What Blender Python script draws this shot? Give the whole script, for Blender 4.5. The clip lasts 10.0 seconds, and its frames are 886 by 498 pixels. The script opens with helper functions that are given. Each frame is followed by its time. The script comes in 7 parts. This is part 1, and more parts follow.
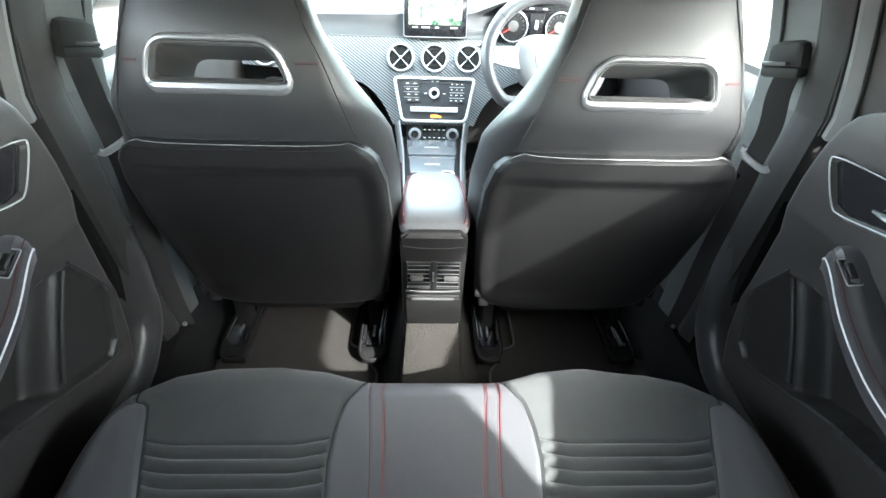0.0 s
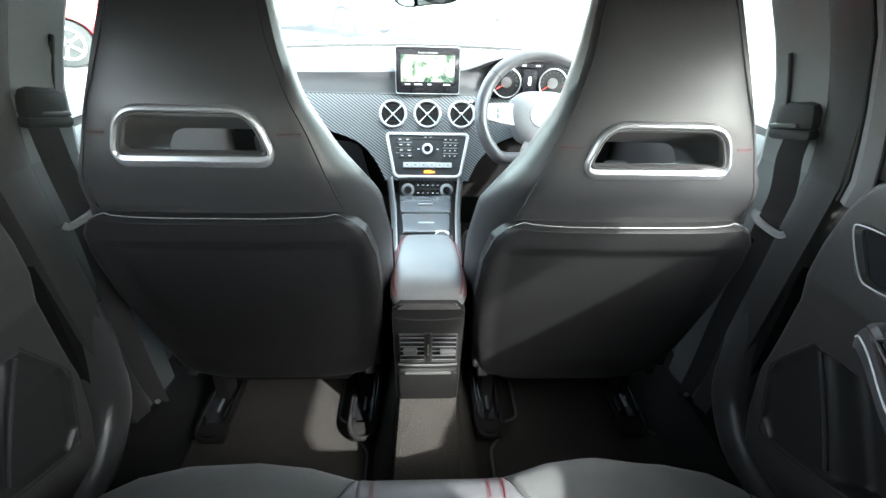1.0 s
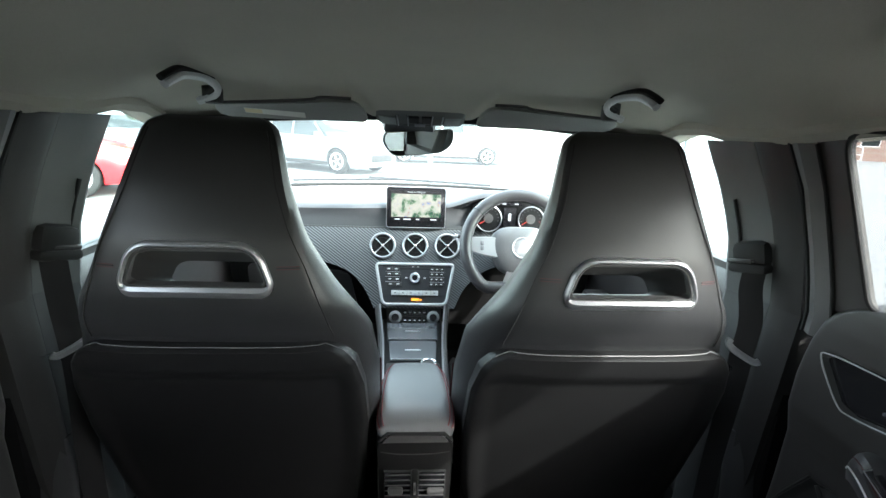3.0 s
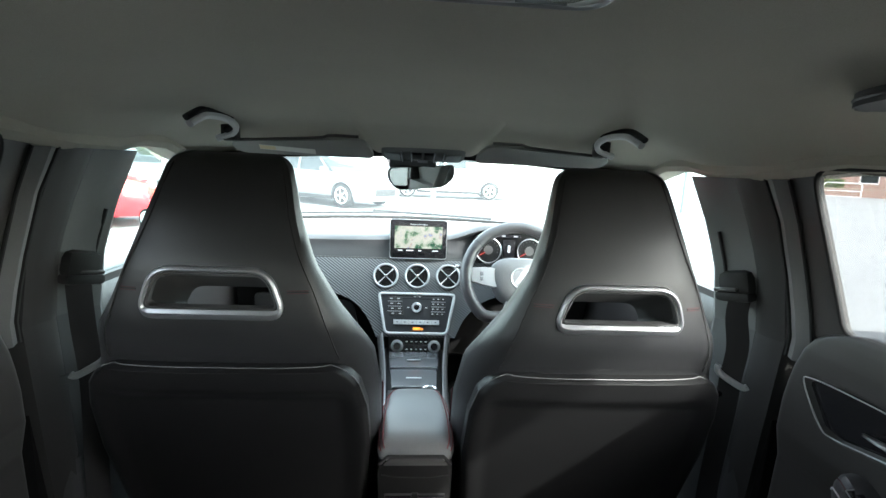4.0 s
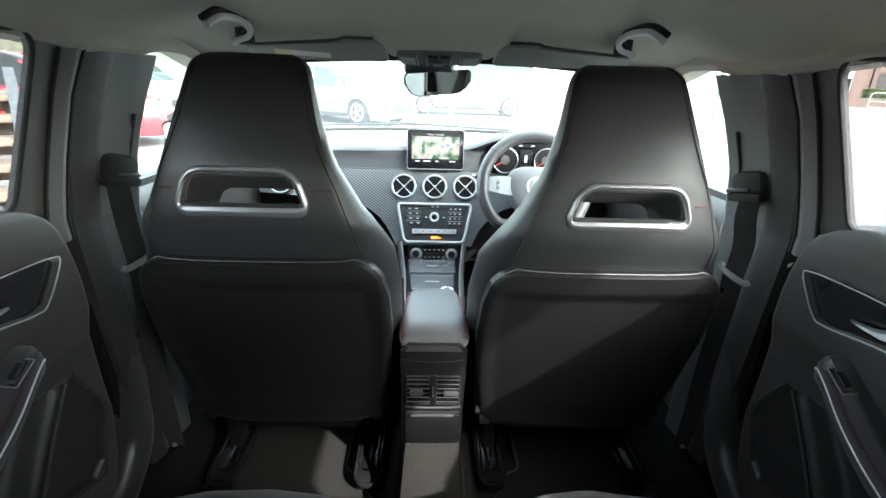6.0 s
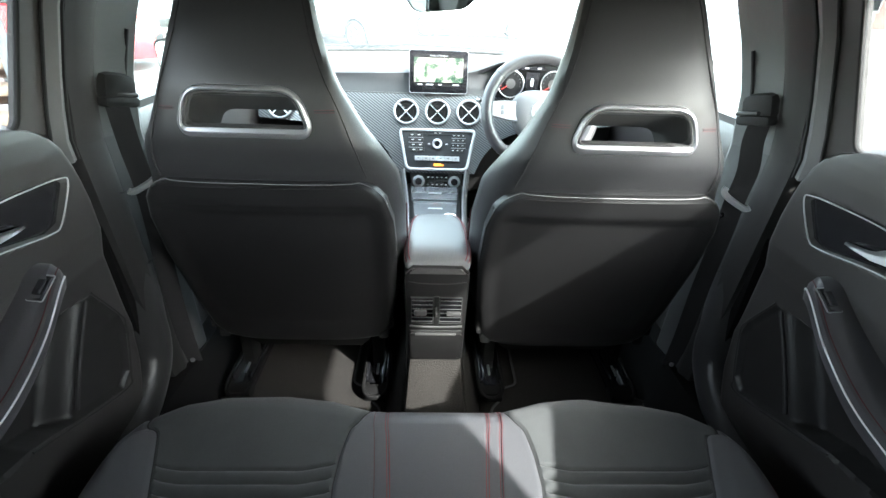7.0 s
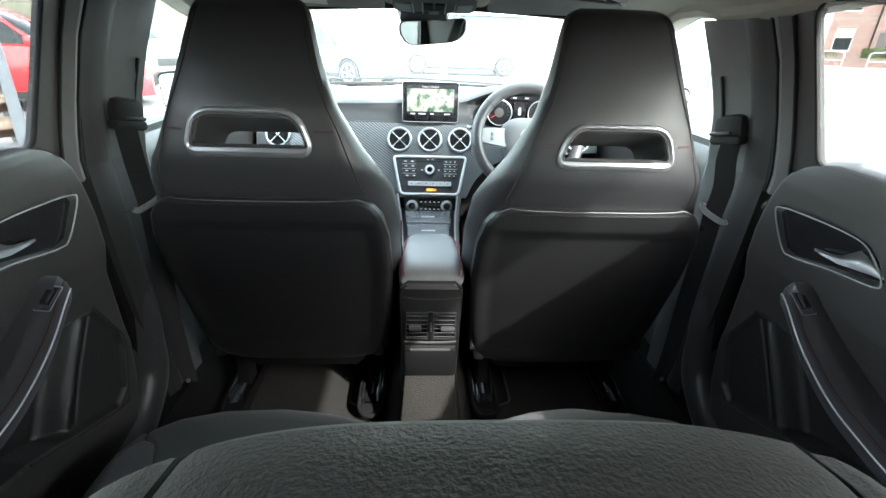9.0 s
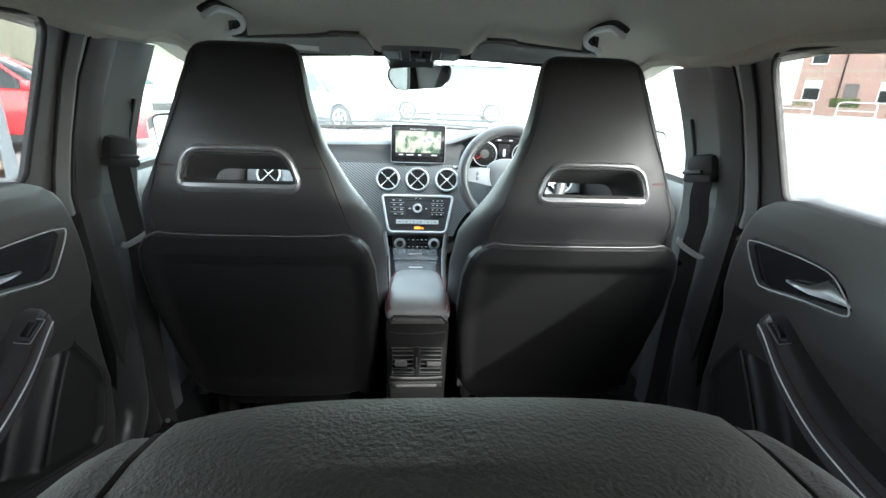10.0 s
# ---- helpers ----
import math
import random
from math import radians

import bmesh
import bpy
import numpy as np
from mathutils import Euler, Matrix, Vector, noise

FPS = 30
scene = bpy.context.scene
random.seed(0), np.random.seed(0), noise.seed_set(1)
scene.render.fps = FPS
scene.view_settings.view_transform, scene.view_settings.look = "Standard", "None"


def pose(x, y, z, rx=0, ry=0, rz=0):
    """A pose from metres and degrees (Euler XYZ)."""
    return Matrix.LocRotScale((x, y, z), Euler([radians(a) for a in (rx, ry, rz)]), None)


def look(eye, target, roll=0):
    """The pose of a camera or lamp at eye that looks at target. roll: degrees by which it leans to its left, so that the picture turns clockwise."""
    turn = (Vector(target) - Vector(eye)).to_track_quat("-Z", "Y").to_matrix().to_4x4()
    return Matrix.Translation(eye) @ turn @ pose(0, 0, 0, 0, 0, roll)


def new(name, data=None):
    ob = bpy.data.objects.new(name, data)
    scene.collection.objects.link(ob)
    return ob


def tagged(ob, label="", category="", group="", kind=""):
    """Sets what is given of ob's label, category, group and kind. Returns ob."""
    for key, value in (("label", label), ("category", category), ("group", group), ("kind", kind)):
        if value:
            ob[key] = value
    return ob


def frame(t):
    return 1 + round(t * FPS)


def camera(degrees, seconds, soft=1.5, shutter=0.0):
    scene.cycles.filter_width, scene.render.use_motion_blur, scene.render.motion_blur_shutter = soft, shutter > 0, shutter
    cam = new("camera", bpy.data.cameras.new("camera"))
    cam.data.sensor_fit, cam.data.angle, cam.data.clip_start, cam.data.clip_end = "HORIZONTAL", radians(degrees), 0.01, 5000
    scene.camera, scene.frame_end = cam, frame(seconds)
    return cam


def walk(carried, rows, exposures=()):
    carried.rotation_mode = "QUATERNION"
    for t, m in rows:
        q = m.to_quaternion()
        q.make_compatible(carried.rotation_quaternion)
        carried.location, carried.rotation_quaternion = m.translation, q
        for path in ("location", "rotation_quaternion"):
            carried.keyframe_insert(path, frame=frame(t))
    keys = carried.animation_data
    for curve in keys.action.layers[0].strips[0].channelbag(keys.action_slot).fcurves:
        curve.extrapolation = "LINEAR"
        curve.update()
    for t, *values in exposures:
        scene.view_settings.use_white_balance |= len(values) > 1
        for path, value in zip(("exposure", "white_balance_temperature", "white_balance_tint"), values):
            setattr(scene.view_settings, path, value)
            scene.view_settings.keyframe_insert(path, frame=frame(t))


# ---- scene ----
cam = camera(87.4, 10.0, 1.5)
PATH = [
    (0, (-0.0291, 0.2368, 1.2127), (0.0616, 2.0769, -0.0624), 2.3),
    (0.5, (-0.0314, 0.2956, 1.2219), (0.0706, 2.1641, -0.0077), 2.3),
    (1, (-0.0258, 0.3273, 1.2257), (0.0862, 2.271, 0.1175), 1.8),
    (1.5, (-0.0269, 0.3335, 1.2366), (0.1176, 2.3617, 0.2953), 2.3),
    (2, (-0.0325, 0.3148, 1.2432), (0.1378, 2.4176, 0.4919), 2.6),
    (2.5, (-0.0347, 0.306, 1.2459), (0.1478, 2.4453, 0.6081), 2.4),
    (4, (-0.0336, 0.2399, 1.2474), (0.1277, 2.4402, 0.8574), 2.6),
    (4.5, (-0.0302, 0.2049, 1.2438), (0.1187, 2.4135, 0.9016), 2.5),
    (5, (-0.0302, 0.1966, 1.2374), (0.0907, 2.3976, 0.8373), 2.1),
    (5.5, (-0.0302, 0.195, 1.2286), (0.0661, 2.3628, 0.6755), 1.8),
    (6, (-0.0302, 0.1911, 1.2198), (0.0526, 2.2967, 0.4582), 1.9),
    (7.3, (-0.0358, 0.1612, 1.2058), (0.0459, 2.121, 0.1248), 2.2),
    (7.5, (-0.0358, 0.1521, 1.203), (0.0482, 2.1195, 0.1372), 2.0),
    (8, (-0.0358, 0.1407, 1.1991), (0.0605, 2.1281, 0.1704), 1.7),
    (8.5, (-0.037, 0.1337, 1.1961), (0.0694, 2.144, 0.2132), 1.8),
    (9, (-0.0381, 0.1211, 1.1912), (0.0773, 2.162, 0.275), 2.0),
    (9.5, (-0.0358, 0.1107, 1.1861), (0.0963, 2.1905, 0.3644), 2.1),
    (10, (-0.0291, 0.0972, 1.1836), (0.1322, 2.2091, 0.4553), 2.3),
]
EXPOSURES = [(0, 6.7), (0.5, 6.5), (1, 6.05), (2.5, 5.2), (4.5, 5.02), (6, 5.3), (7.5, 6.1), (8.5, 5.58), (9, 5.43), (10, 5.3)]
walk(cam, [(t, look(eye, target, roll)) for t, eye, target, roll in PATH], [(t, stops, 6270, 4) for t, stops in EXPOSURES])


# ---- world, sun, exposure ----
world = bpy.data.worlds.new("sky")
scene.world = world
world.use_nodes = True
SUN_AZ, SUN_EL = 135.0, 36.3          # degrees clockwise from ahead (+y), degrees above the horizon
wn = world.node_tree.nodes
sky = wn.new("ShaderNodeTexSky")
sky.sky_type, sky.sun_disc = "NISHITA", False
sky.sun_elevation, sky.sun_rotation = radians(SUN_EL), radians(SUN_AZ)
sky.air_density, sky.dust_density, sky.ozone_density = 1.0, 1.9, 0.5
wn["Background"].inputs["Strength"].default_value = 0.15
haze = wn.new("ShaderNodeHueSaturation")
haze.inputs["Saturation"].default_value = 0.36
world.node_tree.links.new(sky.outputs["Color"], haze.inputs["Color"])
world.node_tree.links.new(haze.outputs["Color"], wn["Background"].inputs["Color"])
sun_data = bpy.data.lights.new("sun", "SUN")
sun_data.energy, sun_data.angle, sun_data.color = 0.39, radians(0.9), (1.0, 0.98, 0.95)
sun = new("sun", sun_data)
sun.matrix_world = look((math.sin(radians(SUN_AZ)) * 20, math.cos(radians(SUN_AZ)) * 20, 20 * math.tan(radians(SUN_EL))), (0, 0, 0))


# ---- materials ----
def material(name, color, rough=0.5, metal=0.0, grain=0.0, scale=300.0, bump=0.0, wear=0.0, wear_scale=6.0, coat=0.0, kind="noise", spec=0.5, sheen=0.0):
    """A principled surface: fine grain and relief at `scale`, broad patches of wear at `wear_scale`."""
    m = bpy.data.materials.new(name)
    m.use_nodes = True
    nt = m.node_tree
    n, l = nt.nodes, nt.links
    p = n["Principled BSDF"]
    p.inputs["Base Color"].default_value = (*color, 1)
    p.inputs["Roughness"].default_value = rough
    p.inputs["Metallic"].default_value = metal
    p.inputs["Coat Weight"].default_value = coat
    p.inputs["Specular IOR Level"].default_value = spec
    p.inputs["Sheen Weight"].default_value = sheen
    co = n.new("ShaderNodeTexCoord")
    if kind == "leather":
        fine = n.new("ShaderNodeTexVoronoi")
        fine.feature = "DISTANCE_TO_EDGE"
        height = fine.outputs["Distance"]
    else:
        fine = n.new("ShaderNodeTexNoise")
        fine.inputs["Detail"].default_value = 4
        height = fine.outputs["Fac"]
    fine.inputs["Scale"].default_value = scale
    l.new(co.outputs["Object"], fine.inputs["Vector"])
    broad = n.new("ShaderNodeTexNoise")
    broad.inputs["Scale"].default_value = wear_scale
    broad.inputs["Detail"].default_value = 5
    l.new(co.outputs["Object"], broad.inputs["Vector"])
    if grain or wear:
        add = n.new("ShaderNodeMath")
        add.operation = "MULTIPLY_ADD"
        l.new(height, add.inputs[0])
        add.inputs[1].default_value = grain
        mul = n.new("ShaderNodeMath")
        mul.operation = "MULTIPLY_ADD"
        l.new(broad.outputs["Fac"], mul.inputs[0])
        mul.inputs[1].default_value = wear * 2
        mul.inputs[2].default_value = 1 - wear - grain * 0.5
        l.new(mul.outputs[0], add.inputs[2])
        sc = n.new("ShaderNodeVectorMath")
        sc.operation = "SCALE"
        sc.inputs[0].default_value = color
        l.new(add.outputs[0], sc.inputs["Scale"])
        l.new(sc.outputs["Vector"], p.inputs["Base Color"])
        r = n.new("ShaderNodeMath")
        r.operation = "MULTIPLY_ADD"
        l.new(broad.outputs["Fac"], r.inputs[0])
        r.inputs[1].default_value = 0.25 * rough
        r.inputs[2].default_value = rough * 0.88
        l.new(r.outputs[0], p.inputs["Roughness"])
    if bump:
        b = n.new("ShaderNodeBump")
        b.inputs["Strength"].default_value = bump
        b.inputs["Distance"].default_value = 0.002
        l.new(height, b.inputs["Height"])
        l.new(b.outputs["Normal"], p.inputs["Normal"])
    return m


def glow(name, color, strength):
    m = bpy.data.materials.new(name)
    m.use_nodes = True
    p = m.node_tree.nodes["Principled BSDF"]
    p.inputs["Base Color"].default_value = (0.01, 0.01, 0.01, 1)
    p.inputs["Emission Color"].default_value = (*color, 1)
    p.inputs["Emission Strength"].default_value = strength
    return m


def pane_material(name, tint, gloss, veil=0.0):
    """Thin clear glass: it lets light straight through and reflects a little."""
    m = bpy.data.materials.new(name)
    m.use_nodes = True
    nt = m.node_tree
    nt.nodes.remove(nt.nodes["Principled BSDF"])
    tr, gl, mix = (nt.nodes.new("ShaderNode" + k) for k in ("BsdfTransparent", "BsdfGlossy", "MixShader"))
    tr.inputs["Color"].default_value = (*tint, 1)
    gl.inputs["Roughness"].default_value = 0.01
    mix.inputs[0].default_value = gloss
    nt.links.new(tr.outputs[0], mix.inputs[1])
    nt.links.new(gl.outputs[0], mix.inputs[2])
    out = mix
    if veil:
        # A thin film scatters the light falling on the glass, imitating veiling glare.
        film, out = nt.nodes.new("ShaderNodeBsdfTranslucent"), nt.nodes.new("ShaderNodeMixShader")
        film.inputs["Color"].default_value = (0.9, 0.95, 0.95, 1)
        out.inputs[0].default_value = veil
        nt.links.new(mix.outputs[0], out.inputs[1])
        nt.links.new(film.outputs[0], out.inputs[2])
    nt.links.new(out.outputs[0], nt.nodes["Material Output"].inputs["Surface"])
    return m


def carbon_material():
    """Dark glossy trim with a fine diagonal twill weave."""
    m = material("carbon_trim", (0.035, 0.038, 0.042), 0.32, 0.25, coat=0.25)
    nt = m.node_tree
    n, l = nt.nodes, nt.links
    co = n.new("ShaderNodeTexCoord")
    w = n.new("ShaderNodeTexWave")
    w.wave_type, w.bands_direction = "BANDS", "DIAGONAL"
    w.inputs["Scale"].default_value = 47
    w.inputs["Distortion"].default_value = 0.6
    w.inputs["Detail"].default_value = 1
    l.new(co.outputs["Object"], w.inputs["Vector"])
    ramp = n.new("ShaderNodeValToRGB")
    ramp.color_ramp.elements[0].color = (0.022, 0.024, 0.027, 1)
    ramp.color_ramp.elements[1].color = (0.17, 0.178, 0.187, 1)
    l.new(w.outputs["Fac"], ramp.inputs[0])
    l.new(ramp.outputs[0], n["Principled BSDF"].inputs["Base Color"])
    b = n.new("ShaderNodeBump")
    b.inputs["Strength"].default_value = 0.3
    b.inputs["Distance"].default_value = 0.001
    l.new(w.outputs["Fac"], b.inputs["Height"])
    l.new(b.outputs["Normal"], n["Principled BSDF"].inputs["Normal"])
    return m


def map_material():
    """A lit navigation map: pale land, green woods, blue water and thin roads."""
    m = bpy.data.materials.new("map_display")
    m.use_nodes = True
    nt = m.node_tree
    n, l = nt.nodes, nt.links
    p = n["Principled BSDF"]
    p.inputs["Base Color"].default_value = (0.01, 0.01, 0.01, 1)
    p.inputs["Roughness"].default_value = 0.15
    co = n.new("ShaderNodeTexCoord")

    def noise_ramp(scale, stops, offset, seed=(0, 0, 0)):
        mp = n.new("ShaderNodeMapping")
        mp.inputs["Location"].default_value = seed
        l.new(co.outputs["Object"], mp.inputs[0])
        t = n.new("ShaderNodeTexNoise")
        t.inputs["Scale"].default_value = scale
        t.inputs["Detail"].default_value = offset
        l.new(mp.outputs[0], t.inputs["Vector"])
        r = n.new("ShaderNodeValToRGB")
        r.color_ramp.interpolation = "CONSTANT"
        while len(r.color_ramp.elements) < len(stops):
            r.color_ramp.elements.new(0.5)
        for e, (pos, col) in zip(r.color_ramp.elements, stops):
            e.position, e.color = pos, (*col, 1)
        l.new(t.outputs["Fac"], r.inputs[0])
        return r

    land = noise_ramp(27, [(0.0, (0.03, 0.13, 0.07)), (0.42, (0.16, 0.30, 0.17)), (0.46, (0.55, 0.60, 0.50)), (0.52, (0.72, 0.70, 0.60)), (0.58, (0.60, 0.62, 0.60)), (0.62, (0.62, 0.40, 0.26)), (0.64, (0.30, 0.42, 0.68))], 7)
    v = n.new("ShaderNodeTexVoronoi")
    v.feature = "DISTANCE_TO_EDGE"
    v.inputs["Scale"].default_value = 52
    l.new(co.outputs["Object"], v.inputs["Vector"])
    lt = n.new("ShaderNodeMath")
    lt.operation = "LESS_THAN"
    lt.inputs[1].default_value = 0.022
    l.new(v.outputs["Distance"], lt.inputs[0])
    mix = n.new("ShaderNodeMix")
    mix.data_type = "RGBA"
    l.new(lt.outputs[0], mix.inputs["Factor"])
    l.new(land.outputs[0], mix.inputs["A"])
    mix.inputs["B"].default_value = (0.75, 0.72, 0.62, 1)
    l.new(mix.outputs["Result"], p.inputs["Emission Color"])
    p.inputs["Emission Strength"].default_value = MAP_GLOW
    return m


MAP_GLOW = 0.034
leather = material("black_leather", (0.0102, 0.0103, 0.0109), 0.40, grain=0.35, scale=420, bump=0.16, wear=0.14, kind="leather", spec=0.58)
leather_coarse = material("grained_leather", (0.039, 0.038, 0.0362), 0.55, grain=0.35, scale=640, bump=0.6, wear=0.18, wear_scale=14, spec=0.45)
leather_grey = material("grey_leather", (0.075, 0.075, 0.080), 0.48, grain=0.25, scale=420, bump=0.15, wear=0.1, kind="leather", spec=0.35)
fabric = material("charcoal_suede", (0.057, 0.059, 0.059), 0.95, grain=0.5, scale=900, bump=0.35, wear=0.25, wear_scale=9, sheen=0.12, spec=0.1)
hard_black = material("black_plastic", (0.034, 0.033, 0.033), 0.52, grain=0.3, scale=700, bump=0.15, wear=0.1, spec=0.4)
soft_black = material("soft_touch_plastic", (0.0265, 0.0250, 0.0240), 0.42, grain=0.35, scale=600, bump=0.2, wear=0.14, kind="leather", spec=0.75)
pillar_grey = material("pillar_trim", (0.050, 0.047, 0.0455), 0.58, grain=0.3, scale=800, bump=0.12, wear=0.08, spec=0.4)
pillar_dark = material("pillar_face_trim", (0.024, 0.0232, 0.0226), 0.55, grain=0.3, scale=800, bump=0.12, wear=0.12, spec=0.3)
# Dimmer copy of the front strip's window-lit grey.
strip_dim_lit = material("pillar_lower_strip", (0.076, 0.078, 0.078), 0.6, grain=0.3, scale=800, bump=0.1, wear=0.1, spec=0.4)
quarter_grey = material("quarter_trim", (0.15, 0.148, 0.142), 0.6, grain=0.3, scale=700, bump=0.12, wear=0.1)
seal_grey = material("door_seal", (0.12, 0.12, 0.12), 0.7, grain=0.2, scale=500, bump=0.1, wear=0.1)
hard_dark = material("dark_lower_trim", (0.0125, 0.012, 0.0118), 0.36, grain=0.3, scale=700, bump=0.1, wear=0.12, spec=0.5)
rubber = material("black_rubber", (0.02, 0.02, 0.02), 0.75, grain=0.2, scale=300, wear=0.1, spec=0.2)
gloss_black = material("gloss_black", (0.008, 0.008, 0.009), 0.12, wear=0.1)
headlining = material("headlining_cloth", (0.385, 0.362, 0.303), 0.95, grain=0.4, scale=900, bump=0.3, wear=0.1, sheen=0.1, spec=0.1)
carpet = material("carpet", (0.0245, 0.0225, 0.0205), 0.98, grain=1.0, scale=300, bump=0.9, wear=0.2, wear_scale=14, spec=0.04)
mat_cloth = material("mat_cloth", (0.026, 0.024, 0.0225), 0.98, grain=0.9, scale=520, bump=0.9, wear=0.15, wear_scale=14, spec=0.04)
# Plain white in place of chrome that reflects the window.
trim_reflection = material("trim_reflection", (0.92, 0.92, 0.94), 0.3)
satin = material("satin_silver", (0.50, 0.51, 0.525), 0.36, 1.0, wear=0.08)
chrome = material("chrome", (0.80, 0.80, 0.82), 0.12, 1.0)
silver_paint = material("silver_plastic", (0.46, 0.47, 0.48), 0.4, 0.15, wear=0.05)
slider_grey = material("slider_plastic", (0.28, 0.285, 0.29), 0.5, grain=0.2, scale=500, wear=0.08)
bow_grey = material("handle_bow_plastic", (0.50, 0.50, 0.50), 0.45, grain=0.2, scale=500, wear=0.08)
lamp_frame = material("lamp_frame_plastic", (0.48, 0.48, 0.46), 0.35, wear=0.08)
grip_grey = material("grip_plastic", (0.23, 0.23, 0.24), 0.5, grain=0.2, scale=500, wear=0.08)
belt_web = material("belt_webbing", (0.040, 0.039, 0.040), 0.8, grain=0.5, scale=900, bump=0.4, spec=0.08)
cap_black = material("matt_black", (0.010, 0.0097, 0.0097), 0.8, grain=0.2, scale=400, spec=0.06)
red_thread = material("red_thread", (0.15, 0.018, 0.022), 0.8)
red_thread_dark = material("dark_red_thread", (0.06, 0.007, 0.009), 0.8)
dark_thread = material("seam_shadow", (0.010, 0.010, 0.010), 0.8)
pale_print = material("white_print", (0.75, 0.75, 0.75), 0.5)
white_label = material("white_label", (0.75, 0.75, 0.70), 0.6)
yellow_label = material("yellow_label", (0.75, 0.66, 0.45), 0.6)
lens_clear = material("clear_lens", (0.40, 0.42, 0.41), 0.2, 0.3)
mirror_glass = material("mirror_glass", (0.72, 0.79, 0.77), 0.01, 1.0)
windscreen_glass = pane_material("windscreen_glass", (0.765, 0.807, 0.793), 0.03, 0.012)
side_glass = pane_material("rear_side_glass", (0.44, 0.442, 0.436), 0.03)
window_glass = pane_material("window_glass", (0.72, 0.77, 0.755), 0.02)
rear_glass = pane_material("tinted_rear_glass", (0.36, 0.375, 0.372), 0.04)
carbon = carbon_material()
map_glow = map_material()
red_glow = glow("red_warning_glow", (1.0, 0.06, 0.04), 0.05)
amber_glow = glow("amber_display_glow", (1.0, 0.30, 0.03), 0.09)
white_glow = glow("white_display_glow", (0.8, 0.85, 0.9), 0.05)
dial_glow = glow("dial_print_glow", (0.6, 0.62, 0.65), 0.02)


# ---- building helpers ----
BASE = {}


def thing(name, label, category, at=(0, 0, 0), group="", kind=""):
    ob = new(name)
    ob.location, ob.empty_display_size = at, 0.05
    BASE[ob.name] = Vector(at)
    return tagged(ob, label, category, group, kind)


def finish(name, bm, mat, angle=38):
    bmesh.ops.recalc_face_normals(bm, faces=bm.faces[:])
    me = bpy.data.meshes.new(name)
    bm.to_mesh(me)
    bm.free()
    for m in mat if isinstance(mat, (list, tuple)) else [mat]:
        me.materials.append(m)
    me.shade_smooth()
    me.set_sharp_from_angle(angle=radians(angle))
    return me


def part(name, bm, mat, parent, label="", angle=38):
    """Links a bmesh, given in the world's metres, as one mesh under a thing or a part."""
    at = BASE[parent.name]
    bm.transform(Matrix.Translation(-at))
    ob = new(name, finish(name, bm, mat, angle))
    ob.parent = parent
    BASE[ob.name] = at
    if label:
        ob["label"] = label
    return ob


def solid(name, bm, mat, label, category, kind="", group="", angle=38):
    """A thing, or a piece of the setting, that is one mesh."""
    ob = new(name, finish(name, bm, mat, angle))
    BASE[ob.name] = Vector((0, 0, 0))
    return tagged(ob, label, category, group, kind)


def join(*bms):
    out = bmesh.new()
    for b in bms:
        me = bpy.data.meshes.new("joined")
        b.to_mesh(me)
        b.free()
        out.from_mesh(me)
        bpy.data.meshes.remove(me)
    return out


def box(x0, x1, y0, y1, z0, z1, r=0.0, seg=2):
    bm = bmesh.new()
    bmesh.ops.create_cube(bm, size=1.0)
    for v in bm.verts:
        v.co = ((x0 + x1) / 2 + v.co.x * (x1 - x0), (y0 + y1) / 2 + v.co.y * (y1 - y0), (z0 + z1) / 2 + v.co.z * (z1 - z0))
    if r > 0:
        r = min(r, 0.49 * min(x1 - x0, y1 - y0, z1 - z0))
        bmesh.ops.bevel(bm, geom=bm.edges[:], offset=r, segments=seg, profile=0.5, affect="EDGES")
    return bm


def turned(bm, m):
    bm.transform(m)
    return bm


def slab(pts, off, r=0.0, seg=2):
    """A plate: the outline pts, thickened by the vector off."""
    bm = bmesh.new()
    a = [bm.verts.new(p) for p in pts]
    b = [bm.verts.new(Vector(p) + Vector(off)) for p in pts]
    bm.faces.new(a)
    bm.faces.new(b[::-1])
    for i in range(len(pts)):
        bm.faces.new((a[i], b[i], b[(i + 1) % len(pts)], a[(i + 1) % len(pts)]))
    if r > 0:
        rim = [e for e in bm.edges if (e.verts[0] in a) == (e.verts[1] in a)]
        bmesh.ops.bevel(bm, geom=rim, offset=r, segments=seg, profile=0.5, affect="EDGES", clamp_overlap=True)
    return bm


def loft(loops, cap=True, closed=True):
    bm = bmesh.new()
    rows = [[bm.verts.new(p) for p in loop] for loop in loops]
    n = len(rows[0])
    for a, b in zip(rows, rows[1:]):
        for i in range(n if closed else n - 1):
            j = (i + 1) % n
            bm.faces.new((a[i], a[j], b[j], b[i]))
    if cap and closed:
        bm.faces.new(rows[0][::-1])
        bm.faces.new(rows[-1])
    return bm


